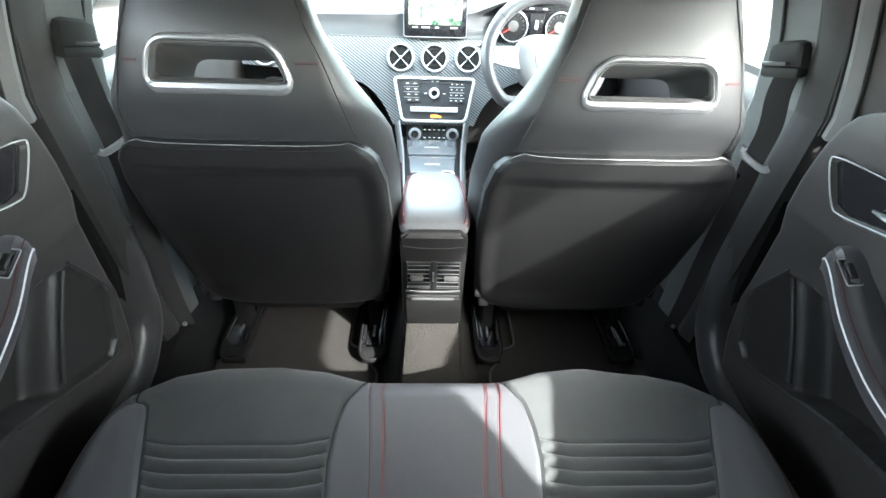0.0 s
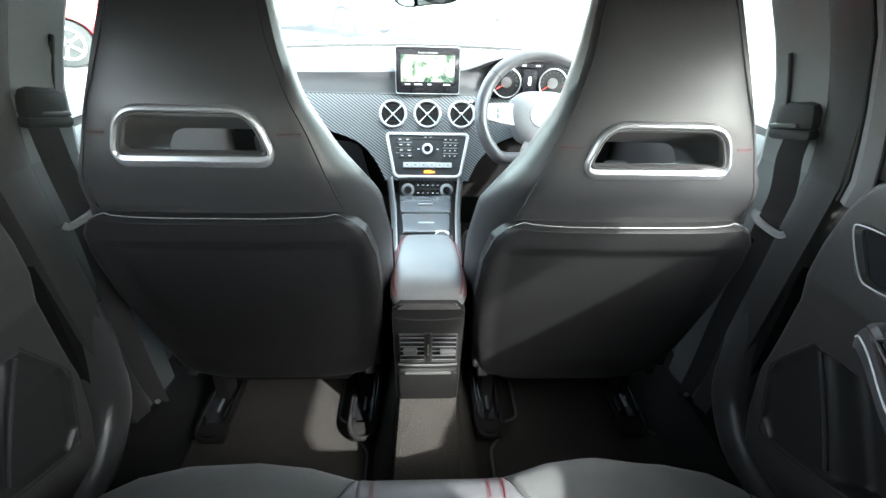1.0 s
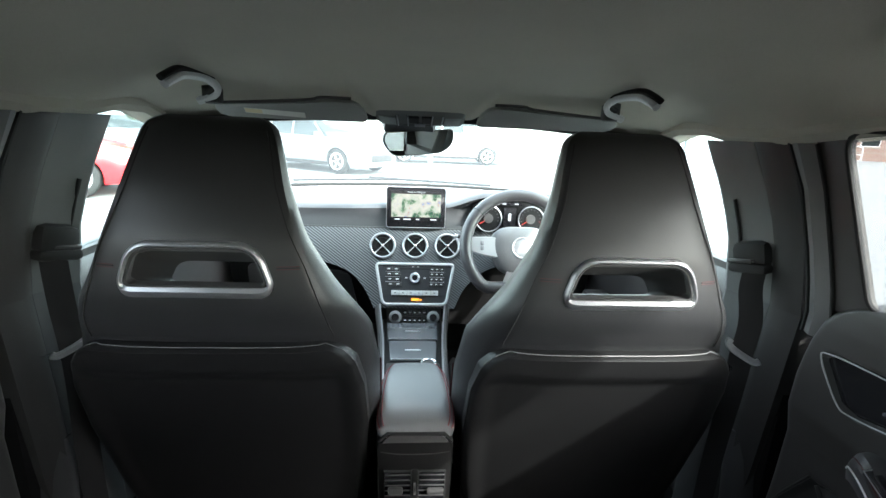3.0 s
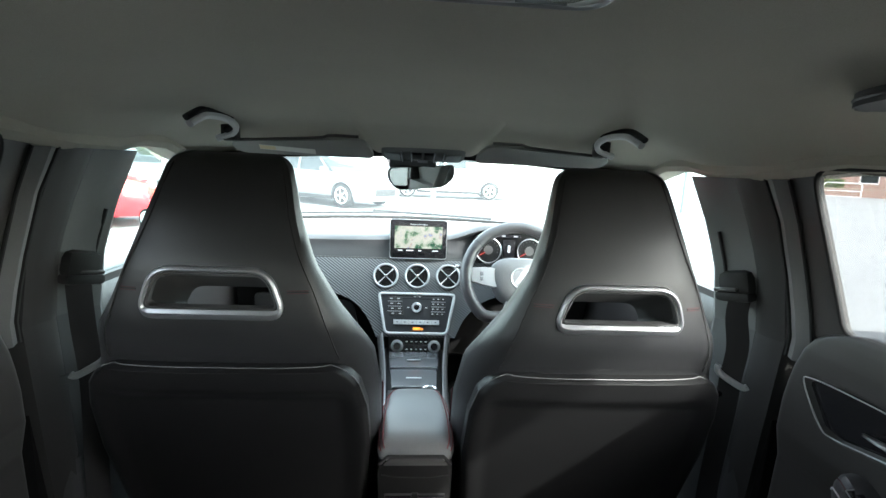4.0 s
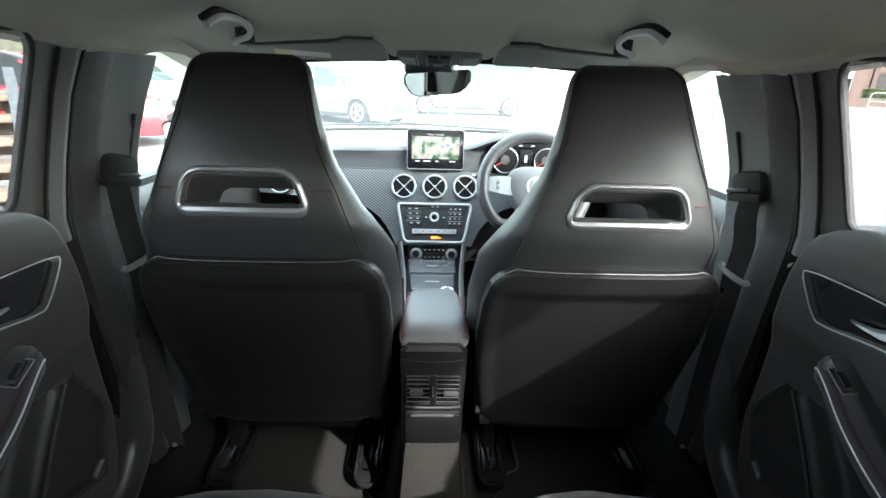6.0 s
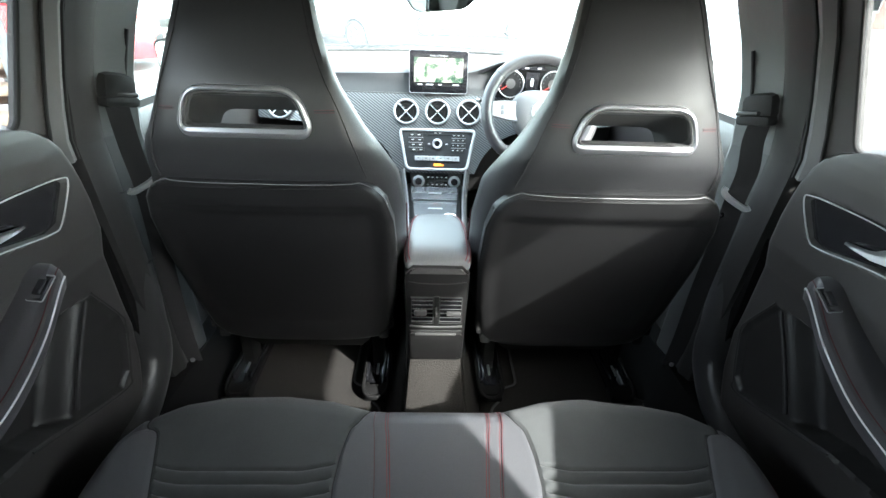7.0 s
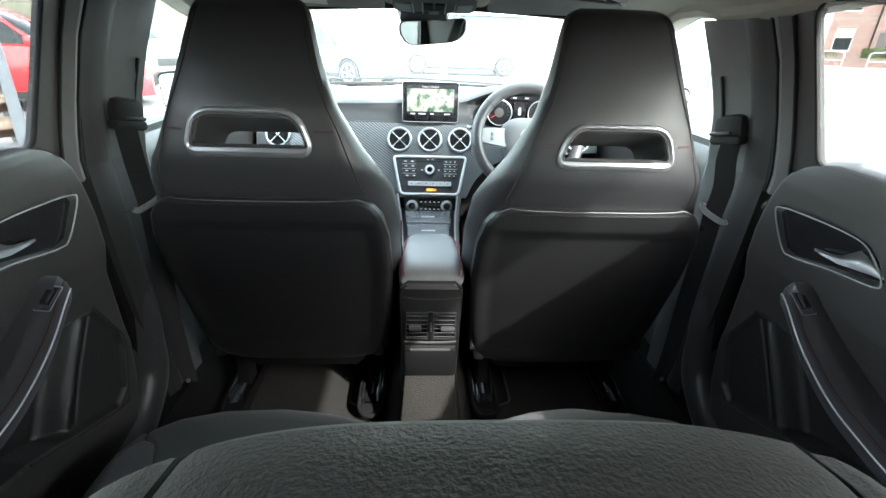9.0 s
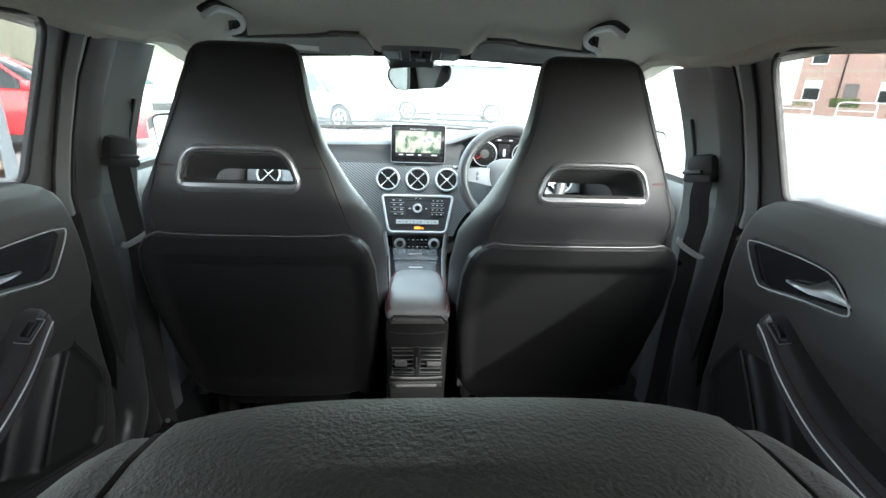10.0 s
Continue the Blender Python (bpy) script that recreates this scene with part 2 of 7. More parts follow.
def sheet(fn, us, vs, off=None):
    """A grid of points fn(u, v); with off(u, v) a closed body between the two grids."""
    bm = bmesh.new()
    top = [[bm.verts.new(fn(u, v)) for v in vs] for u in us]
    for a, b in zip(top, top[1:]):
        for i in range(len(vs) - 1):
            bm.faces.new((a[i], a[i + 1], b[i + 1], b[i]))
    if off:
        low = [[bm.verts.new(Vector(fn(u, v)) + Vector(off(u, v))) for v in vs] for u in us]
        for a, b in zip(low, low[1:]):
            for i in range(len(vs) - 1):
                bm.faces.new((a[i], b[i], b[i + 1], a[i + 1]))
        rim = lambda g: [r[0] for r in g] + g[-1][1:] + [r[-1] for r in g[-2::-1]] + g[0][-2:0:-1]  # noqa: E731
        t, w = rim(top), rim(low)
        for i in range(len(t)):
            j = (i + 1) % len(t)
            bm.faces.new((t[i], t[j], w[j], w[i]))
    return bm


def spline(pts, n=6, closed=False):
    """A smooth line (Catmull-Rom) through pts, n steps between each two."""
    p = [Vector(q) for q in pts]
    k = len(p)
    out = []
    for i in range(k if closed else k - 1):
        a, b, c, d = (p[(i + j) % k] if closed else p[min(max(i + j, 0), k - 1)] for j in (-1, 0, 1, 2))
        for s in range(n):
            t = s / n
            out.append(0.5 * (2 * b + (c - a) * t + (2 * a - 5 * b + 4 * c - d) * t * t + (3 * b - a - 3 * c + d) * t ** 3))
    return out if closed else out + [p[-1]]


def sweep(path, prof, up=(0, 0, 1), closed=False):
    """Draws the profile (side, up) along a path."""
    path = [Vector(p) for p in path]
    up, n, loops = Vector(up), len(path), []
    for i, p in enumerate(path):
        a = path[(i - 1) % n] if closed or i else p
        b = path[(i + 1) % n] if closed or i < n - 1 else p
        t = (b - a).normalized()
        side = t.cross(up).normalized()
        top = side.cross(t)
        loops.append([p + side * s + top * h for s, h in prof])
    if closed:
        bm = loft(loops + loops[:1], cap=False)
        bmesh.ops.remove_doubles(bm, verts=bm.verts[:], dist=1e-6)
        return bm
    return loft(loops)


def circle(r, n=8, squash=1.0):
    return [(r * math.cos(2 * math.pi * i / n), squash * r * math.sin(2 * math.pi * i / n)) for i in range(n)]


def plate(w, h, r=0.0):
    """A profile w wide and h high, with cut corners."""
    a, b = w / 2, h / 2
    return [(-a + r, -b), (a - r, -b), (a, -b + r), (a, b - r), (a - r, b), (-a + r, b), (-a, b - r), (-a, -b + r)]


def tube(path, r, n=8, closed=False, up=(0.05, 0.1, 1)):
    return sweep(path, circle(r, n), up, closed)


def frame_of(at, axis, up=(0, 0, 1)):
    """A pose whose z points along axis."""
    z = Vector(axis).normalized()
    x = Vector(up).cross(z).normalized()
    y = z.cross(x)
    return Matrix.Translation(at) @ Matrix((x, y, z)).transposed().to_4x4()


def drum(at, axis, r, h, n=32, bevel=0.0, r2=None, up=(0, 0, 1)):
    """A round, of height h along axis from at."""
    r2 = r if r2 is None else r2
    loops = [(r, 0.0), (r2, h)]
    if bevel:
        loops = [(r, 0), (r2, h - bevel), (r2 - bevel * 0.3, h - bevel * 0.3), (r2 - bevel, h)]
    m = frame_of(at, axis, up)
    return turned(loft([[(a * math.cos(2 * math.pi * i / n), a * math.sin(2 * math.pi * i / n), z) for i in range(n)] for a, z in loops]), m)


def ring(at, axis, big, small, n=40, k=10, squash=1.0, up=(0, 0, 1)):
    m = frame_of(at, axis, up)
    path = [(big * math.cos(2 * math.pi * i / n), big * math.sin(2 * math.pi * i / n), 0) for i in range(n)]
    return turned(sweep(path, circle(small, k, squash), (0, 0, 1), True), m)


def rounded(pts, r, n=5):
    """The outline of 2-D corners pts, rounded by r (one value or one a corner)."""
    out, k = [], len(pts)
    for i, p in enumerate(pts):
        p, a, b = Vector(p), Vector(pts[i - 1]), Vector(pts[(i + 1) % k])
        rr = r[i] if isinstance(r, (list, tuple)) else r
        s = p + (a - p).normalized() * min(rr, (a - p).length * 0.49)
        e = p + (b - p).normalized() * min(rr, (b - p).length * 0.49)
        out += [(1 - t) ** 2 * s + 2 * t * (1 - t) * p + t * t * e for t in [j / n for j in range(n + 1)]]
    return out


def ease(a, b, x):
    t = min(max((x - a) / (b - a), 0.0), 1.0)
    return t * t * (3 - 2 * t)


def inside(poly, x, y):
    """Signed distance to a polygon: positive inside."""
    best, odd, k = 1e9, False, len(poly)
    for i in range(k):
        (x0, y0), (x1, y1) = poly[i], poly[(i + 1) % k]
        dx, dy = x1 - x0, y1 - y0
        t = min(max(((x - x0) * dx + (y - y0) * dy) / (dx * dx + dy * dy), 0), 1)
        best = min(best, math.hypot(x - x0 - t * dx, y - y0 - t * dy))
        if (y0 > y) != (y1 > y) and x < x0 + (y - y0) / (y1 - y0) * dx:
            odd = not odd
    return best if odd else -best


def cut(bm, *cutters):
    """The body bm less the cutters."""
    a = new("body_to_cut", finish("body_to_cut", bm, leather))
    tools = []
    for c in cutters:
        t = new("cutter", finish("cutter", c, leather))
        tools.append(t)
        mod = a.modifiers.new("hole", "BOOLEAN")
        mod.operation, mod.object, mod.solver = "DIFFERENCE", t, "EXACT"
    dg = bpy.context.evaluated_depsgraph_get()
    me = bpy.data.meshes.new_from_object(a.evaluated_get(dg))
    out = bmesh.new()
    out.from_mesh(me)
    for o in [a] + tools:
        old = o.data
        bpy.data.objects.remove(o)
        bpy.data.meshes.remove(old)
    bpy.data.meshes.remove(me)
    return out


def lettering(words, size):
    """A line of upright letters, centred, as a bmesh in its own x-y plane."""
    cu = bpy.data.curves.new("letters", "FONT")
    cu.body, cu.size, cu.extrude, cu.align_x = words, size, 0.0002, "CENTER"
    cu.resolution_u = 2
    ob = new("letters", cu)
    me = bpy.data.meshes.new_from_object(ob.evaluated_get(bpy.context.evaluated_depsgraph_get()))
    out = bmesh.new()
    out.from_mesh(me)
    bpy.data.objects.remove(ob)
    bpy.data.curves.remove(cu)
    bpy.data.meshes.remove(me)
    return out


def steps(a, b, n):
    return [a + (b - a) * i / n for i in range(n + 1)]


# ---- the cabin's shell ----
def side_x(z):
    """Half width of the cabin's side at a height, leaning in above the sills of the windows."""
    return 0.68 if z < 0.98 else 0.68 - 0.19 * (z - 0.98)


def roof_z(x, y):
    front = np.interp(y, [-0.8, -0.3, 0.2, 0.7, 1.15, 1.35, 1.50, 1.58], [1.29, 1.37, 1.392, 1.392, 1.372, 1.345, 1.305, 1.285])
    edge = min(abs(x) / 0.64, 1.0)
    fall = float(front) - 0.030 - float(np.interp(y, [0.60, 0.95, 1.04], [1.246, 1.266, 1.243]))
    roll = fall + (0.038 - fall) * ease(1.20, 1.40, y)
    return float(front) - (0.030 * edge ** 2 + roll * edge ** 7)


def build_shell():
    # Carpeted floor, with the tunnel down its middle.
    def floor_z(x, y):
        return 0.22 + 0.085 * ease(0.125, 0.085, abs(x + 0.006)) + 0.10 * ease(0.60, 0.69, abs(x))
    xs = sorted(set([round(v, 4) for v in steps(-0.72, 0.72, 96)]))
    floor = sheet(lambda y, x: (x, y, floor_z(x, y)), steps(-0.9, 2.35, 30), xs, lambda u, v: (0, 0, -0.12))
    solid("floor", floor, carpet, "dark brown-grey carpeted car floor with a raised tunnel", "floor", "structure")
    ramp = loft([[(-0.0075 - w, y, 0.27), (-0.0075 + w, y, 0.27), (-0.0075 + w, y, z - 0.012), (-0.0075 + w - 0.005, y, z - 0.003), (-0.0075 + w - 0.014, y, z), (-0.0075 - w + 0.014, y, z), (-0.0075 - w + 0.005, y, z - 0.003), (-0.0075 - w, y, z - 0.012)]
                 for y, z, w in ((0.62, 0.300, 0.084), (0.86, 0.312, 0.080), (0.96, 0.328, 0.076), (1.03, 0.355, 0.072), (1.07, 0.385, 0.069), (1.088, 0.404, 0.067), (1.12, 0.406, 0.067))])
    solid("floor_tunnel", ramp, carpet, "brown-grey carpeted tunnel rising to the centre console", "floor", "structure")
    # Headlining: one curved shell with a band down at each side.
    def lining(y, x):
        return (x, y, roof_z(x, y))
    head = sheet(lining, steps(-0.8, 1.56, 60), steps(-0.645, 0.645, 60), lambda u, v: (0, 0, 0.03))
    solid("ceiling", head, headlining, "dark grey cloth headlining of a car roof", "ceiling", "structure")
    roof = sheet(lambda y, x: (x, y, roof_z(x, y) + 0.034), steps(-0.8, 1.6, 20), steps(-0.655, 0.655, 20), lambda u, v: (0, 0, 0.01))
    solid("roof_panel", roof, car_white, "painted steel roof of the car", "roof", "structure")
    # Back of the car: a wall below and a frame round the rear window.
    back = join(box(-0.72, 0.72, -0.92, -0.86, 0.1, 0.94), box(-0.72, -0.60, -0.90, -0.80, 0.94, 1.36), box(0.60, 0.72, -0.90, -0.80, 0.94, 1.36), box(-0.72, 0.72, -0.9, -0.78, 1.275, 1.40))
    solid("wall_back", back, pillar_grey, "dark trimmed tailgate with a rear window", "wall", "structure")
    rear = solid("window_2", sheet(lambda u, v: (0.61 * u, -0.86 + 0.06 * v, 0.93 + 0.36 * v), steps(-1, 1, 8), steps(0, 1, 4), lambda u, v: (0, -0.004, 0)), rear_glass, "dark tinted rear window of the car", "rear window", "structure")
    rear.visible_shadow = False
    solid("wall_front", box(-0.74, 0.74, 2.36, 2.42, 0.1, 0.96), hard_black, "black bulkhead behind the dashboard", "wall", "structure")
    for s, n in ((-1, "left"), (1, "right")):
        rail = sweep([(s * (0.648 - 0.012 * ease(1.0, 1.5, y)), y, roof_z(0.63, y) + 0.030) for y in steps(-0.8, 1.60, 24)], plate(0.075, 0.075, 0.012), (0, 0, 1))
        solid("roof_rail_" + n, rail, headlining, "dark grey cloth roof edge above the doors", "roof rail", "structure")
        # Rear quarter behind the door.
        q = join(box(s * 0.60, s * 0.74, -0.9, -0.06, 0.1, 1.0), slab([(s * 0.685, -0.06, 0.98), (s * 0.685, 0.0, 0.98), (s * 0.632, 0.135, 1.262), (s * 0.632, -0.25, 1.262)], (s * 0.05, 0, 0)),
                 slab([(s * 0.685, -0.06, 0.98), (s * 0.632, -0.25, 1.262), (s * 0.632, -0.9, 1.262), (s * 0.685, -0.9, 0.98)], (s * 0.05, 0, 0)))
        solid("wall_" + n, q, quarter_grey, "grey plastic rear quarter trim beside the rear seat", "wall", "structure")


def build_pillar(s):
    """The B-pillar's trim: a broad dark face, a front strip coloured as window-lit and a slot for the belt's adjuster.
    """
    p = thing("pillar_trim", "dark grey plastic centre pillar trim between the doors", "pillar trim", (s * 0.66, 1.1, 0.22), "pillar trims", "structure")
    zs = [0.20, 0.40, 0.60, 0.80, 0.95, 1.06, 1.11, 1.16, 1.22, 1.252]
    rear = np.interp(zs, [0.2, 0.6, 0.97, 1.075, 1.178, 1.254], [1.10, 1.05, 1.02, 1.027, 1.045, 1.075])
    mid = np.interp(zs, [0.2, 0.9, 1.03, 1.13, 1.17, 1.252], [1.14, 1.09, 1.080, 1.098, 1.112, 1.145])
    front = np.interp(zs, [0.2, 0.9, 1.00, 1.08, 1.14, 1.17, 1.252], [1.25, 1.18, 1.165, 1.171, 1.190, 1.212, 1.262]) + (0.010 if s > 0 else 0.0)
    inset = np.interp(zs, [0.2, 0.6, 1.1, 1.252], [0.02, 0.035, 0.046, 0.030])
    def loop(a, b, d0, d1, z):
        x = side_x(z)
        return [(s * (x - 0.006 - d0), a, z), (s * (x - 0.010 - d0), a + 0.3 * (b - a), z), (s * (x - 0.010 - d1), a + 0.7 * (b - a), z), (s * (x - 0.006 - d1), b, z), (s * (x + 0.07), b, z), (s * (x + 0.07), a, z)]
    faces = [loop(a, b, 0.0, 0.008, z) for a, b, z in zip(rear, mid, zs)]
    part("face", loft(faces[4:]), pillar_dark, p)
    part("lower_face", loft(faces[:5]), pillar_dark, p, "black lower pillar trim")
    def nose(m, f, i, z):
        x = side_x(z)
        return [(s * (x - 0.013), m, z), (s * (x - 0.45 * i - 0.008), m + 0.5 * (f - m), z), (s * (x - i), f - 0.012, z), (s * (x - i + 0.003), f - 0.003, z), (s * (x - i + 0.012), f + 0.006, z), (s * (x + 0.07), f + 0.075, z), (s * (x + 0.07), m, z)]
    rows = list(zip(mid + 0.002, front, inset, zs))
    part("front_strip", loft([nose(*r) for r in rows[4:]]), pillar_window_lit, p, "front strip with window light in its grey")
    part("lower_strip", loft([nose(*r) for r in rows[:5]]), strip_dim_lit, p, "lower strip with dimmer window light in its grey")
    part("strip_slot", tube([(s * (side_x(z) - 0.036), float(np.interp(z, [1.0, 1.08, 1.14], [1.142, 1.150, 1.165])), z) for z in steps(1.035, 1.14, 6)], 0.0035, 6, up=(1, 0, 0.01)), rubber, p, "black slot of the belt adjuster")
    part("trim_joint", tube(spline([(s * 0.673, 1.040, 0.851), (s * 0.6685, 1.062, 0.845), (s * 0.6615, 1.082, 0.838), (s * 0.6655, 1.100, 0.834)], 4), 0.0011, 6), dark_thread, p, "joint between upper and lower trim")
    line = spline([(s * 0.712, 1.10, 0.66), (s * 0.708, 1.085, 0.52), (s * 0.702, 1.055, 0.42), (s * 0.700, 0.97, 0.352), (s * 0.700, 0.86, 0.325), (s * 0.702, 0.60, 0.315)], 6)
    part("sill_cover", sweep(line, circle(0.050, 20), (-s, 0.3, 0.2)), sill_gloss, p, "smooth black door sill cover")
    part("sill_side", loft([[(s * 0.575, y, 0.20), (s * 0.580, y, 0.228), (s * 0.610, y, 0.250), (s * 0.650, y, 0.330), (s * 0.72, y, 0.335), (s * 0.72, y, 0.20)] for y in (0.45, 0.9, 1.2, 1.5, 2.2)]), cap_black, p, "black plastic sill side")
    # Rubber seal and grey aperture strip behind the pillar.
    zz = [0.93, 0.967, 1.02, 1.075, 1.13, 1.178, 1.215, 1.240, 1.252]
    ya = np.interp(zz, [0.93, 0.967, 1.075, 1.178, 1.262], [1.014, 1.012, 1.022, 1.04, 1.075])
    yb = np.interp(zz, [0.93, 0.983, 1.084, 1.182, 1.262], [0.97, 0.968, 0.981, 0.998, 1.022])
    strip = loft([[(s * (side_x(z) - 0.004), a, z), (s * (side_x(z) - 0.014), (a + b) / 2, z), (s * (side_x(z) - 0.006), b, z), (s * (side_x(z) + 0.014), b, z), (s * (side_x(z) + 0.05), a, z)] for a, b, z in zip(ya, yb, zz)])
    part("aperture_strip", strip, seal_grey, p, "grey aperture strip")
    part("core", box(*sorted((s * 0.722, s * 0.742)), 1.0, 1.33, 0.15, 0.97), rubber, p)
    sill = loft([[(s * 0.690, 1.075, z), (s * 0.684, 1.055, z), (s * 0.690, 1.035, z), (s * 0.73, 1.035, z), (s * 0.73, 1.075, z)] for z in (0.20, 0.5, 0.93)])
    part("lower_flange", sill, cap_black, p)
    for dy, r in ((0.0, 0.0035), (-0.004, 0.003)):
        yy = ya if dy == 0.0 else yb
        part("rubber_seal", tube([(s * (side_x(z) - 0.006), y + dy, z) for y, z in zip(yy, zz)], r, 6, up=(1, 0, 0.01)), rubber, p, "black rubber seal")


def build_rear_door(s):
    """Rear door: moulded card with a handle recess, sloping armrest with window switch, door pocket, frame and glass."""
    d = thing("rear_door", "black moulded rear car door with silver trim lines and a window", "car door", (s * 0.68, 0.45, 0.30), "rear doors")
    recess = [(0.947, 0.909), (0.932, 0.922), (0.853, 0.927), (0.783, 0.9275), (0.750, 0.923), (0.722, 0.907), (0.698, 0.884), (0.708, 0.873), (0.784, 0.862), (0.875, 0.845), (0.905, 0.852)]
    pocket = [(0.928, 0.690), (0.980, 0.604), (0.985, 0.570), (0.950, 0.478), (0.916, 0.457), (0.70, 0.533), (0.45, 0.575), (0.45, 0.63), (0.70, 0.64), (0.80, 0.70)]
    def front_edge(z):
        return float(np.interp(z, [0.30, 0.40, 0.47, 0.56, 0.64, 0.72, 0.86, 0.93, 0.965, 0.985, 1.003, 1.015, 1.022], [0.955, 0.990, 1.015, 1.032, 1.026, 1.022, 1.013, 1.000, 0.988, 0.974, 0.948, 0.915, 0.885]))
    def card(u, z):
        y = front_edge(z) - u
        d = inside(pocket, y, z)
        if abs(d) < 0.0027:
            # Draw the grid's nearest points onto the pocket's outline.
            gy, gz = inside(pocket, y + 1e-4, z) - d, inside(pocket, y, z + 1e-4) - d
            g = math.hypot(gy, gz) or 1.0
            y, z = y - d * gy / g, z - d * gz / g
        x = float(np.interp(z, [0.28, 0.33, 0.39, 0.45, 0.60, 0.74, 0.80, 0.90, 0.965, 0.995, 1.010, 1.018, 1.022], [0.70, 0.682, 0.672, 0.671, 0.676, 0.674, 0.658, 0.655, 0.657, 0.660, 0.663, 0.668, 0.677]))
        x -= 0.02 * ease(0.10, 0.5, u) * ease(0.60, 0.75, z) * ease(0.98, 0.85, z)
        x += 0.035 * ease(0.03, 0.0, u)
        x += 0.020 * ease(-0.004, 0.006, inside(recess, y, z))
        # The pocket: a shallow front panel, and a deep well behind its ridge.
        behind = float(np.interp(z, [0.45, 0.506, 0.684, 0.70], [0.765, 0.803, 0.924, 0.935])) - y
        x += (0.009 + 0.040 * ease(0.004, 0.06, behind)) * ease(-0.003, 0.010, inside(pocket, y, z))
        return (s * x, y, z)
    us = steps(0, 0.06, 12) + steps(0.06, 0.62, 124)[1:] + steps(0.62, 0.98, 24)[1:]
    whole = sheet(card, us, steps(0.28, 0.96, 150) + steps(0.96, 1.022, 22)[1:], lambda u, v: (s * 0.022, 0, 0))
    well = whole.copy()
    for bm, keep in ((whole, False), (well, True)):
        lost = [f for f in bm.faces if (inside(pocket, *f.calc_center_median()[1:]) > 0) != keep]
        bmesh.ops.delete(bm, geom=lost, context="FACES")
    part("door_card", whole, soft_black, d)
    part("door_pocket", well, hard_dark, d, "black door pocket, darker than the card")
    # Outer skin, so that no light leaks.
    part("outer_skin", join(box(*sorted((s * 0.745, s * 0.755)), -0.06, 1.02, 0.18, 0.95), box(*sorted((s * 0.70, s * 0.755)), -0.06, 1.02, 0.18, 0.28)), car_white, d)
    # Handle recess trim and lever.
    loop = [(s * (abs(card(front_edge(z) - y, z)[0]) - 0.0075), y, z) for y, z in recess]
    part("recess_trim", sweep(spline(loop, 5, True), plate(0.0020, 0.0028, 0.0006), (1, 0, 0), True), silver_paint, d, "satin silver recess trim")
    part("recess_panel", slab([(s * 0.666, y, z) for y, z in recess], (s * 0.01, 0, 0)), gloss_black, d, "gloss black recess panel")
    loops = []
    for y, z0, z1, x in ((0.835, 0.8775, 0.8805, 0.654), (0.820, 0.878, 0.8838, 0.650), (0.805, 0.8785, 0.8865, 0.6475), (0.790, 0.8788, 0.889, 0.647), (0.776, 0.8785, 0.894, 0.647), (0.766, 0.880, 0.901, 0.6475), (0.757, 0.8815, 0.908, 0.648), (0.749, 0.8825, 0.9150, 0.649), (0.740, 0.8832, 0.9105, 0.651), (0.728, 0.884, 0.9005, 0.655), (0.716, 0.8838, 0.8890, 0.659), (0.711, 0.884, 0.887, 0.661)):
        k = min((z1 - z0) / 0.03, 1.0)
        loops.append([(s * (x + a), y, z0 + (z1 - z0) * b) for a, b in ((0.0, 0.0), (0.0015 + 0.004 * k, 0.28), (0.0015 + 0.0055 * k, 0.55), (0.001 + 0.002 * k, 0.85), (-0.001, 1.0), (0.005, 1.0), (0.0075 + 0.0055 * k, 0.55), (0.005, 0.0))])
    part("door_lever", loft(loops), satin, d, "chrome door release lever")
    # Armrest: rises to a nose at its front, with the window switch on top.
    path = spline([(s * 0.648, 0.856, 0.775), (s * 0.624, 0.832, 0.794), (s * 0.609, 0.797, 0.790), (s * 0.602, 0.737, 0.748), (s * 0.599, 0.665, 0.710), (s * 0.597, 0.60, 0.692), (s * 0.597, 0.50, 0.678), (s * 0.605, 0.30, 0.670), (s * 0.63, 0.05, 0.68)], 6)
    arm = []
    for i, p in enumerate(path):
        w, h = 0.058 * ease(-2, 6, i) + 0.012, 0.017 * ease(-3, 4, i) + 0.006
        arm.append([(p.x + s * (w * 0.5 + a * w), p.y, p.z + b * h) for a, b in ((-0.5, -0.5), (-0.42, -1.2), (0.2, -1.5), (0.9, -1.5), (0.9, 0.9), (0.2, 1.0), (-0.3, 0.85), (-0.47, 0.35))])
    a = part("armrest", loft(arm), door_leather, d, "grey-black leather armrest")
    edge = [(v[7][0] - s * 0.002, v[7][1], v[7][2] - 0.012) for v in arm[2:]]
    part("trim_line", tube(edge, 0.0014, 8), trim_reflection, a, "trim line with its chrome reflection painted white")
    part("stitching", tube([(v[7][0] * 0.7 + v[6][0] * 0.3 - s * 0.0005, v[7][1], v[7][2] * 0.7 + v[6][2] * 0.3 + 0.0008) for v in arm[3:]], 0.0008, 5), red_thread_dark, a, "dark red stitching")
    sw = frame_of((s * 0.624, 0.785, 0.7985), (-s * 0.08, -0.62, 1.0), (0, 1, 0))
    part("switch_frame", turned(sweep([(v.x, v.y, 0.001) for v in rounded([(-0.012, -0.022), (0.012, -0.022), (0.012, 0.022), (-0.012, 0.022)], 0.003, 3)], plate(0.0016, 0.002, 0.0004), (0, 0, 1), True), sw), satin, a, "silver switch surround")
    part("window_switch", turned(join(box(-0.0105, 0.0105, -0.020, 0.020, -0.004, 0.002, 0.001), box(-0.007, 0.007, -0.012, 0.014, 0, 0.006, 0.002)), sw), gloss_black, a)
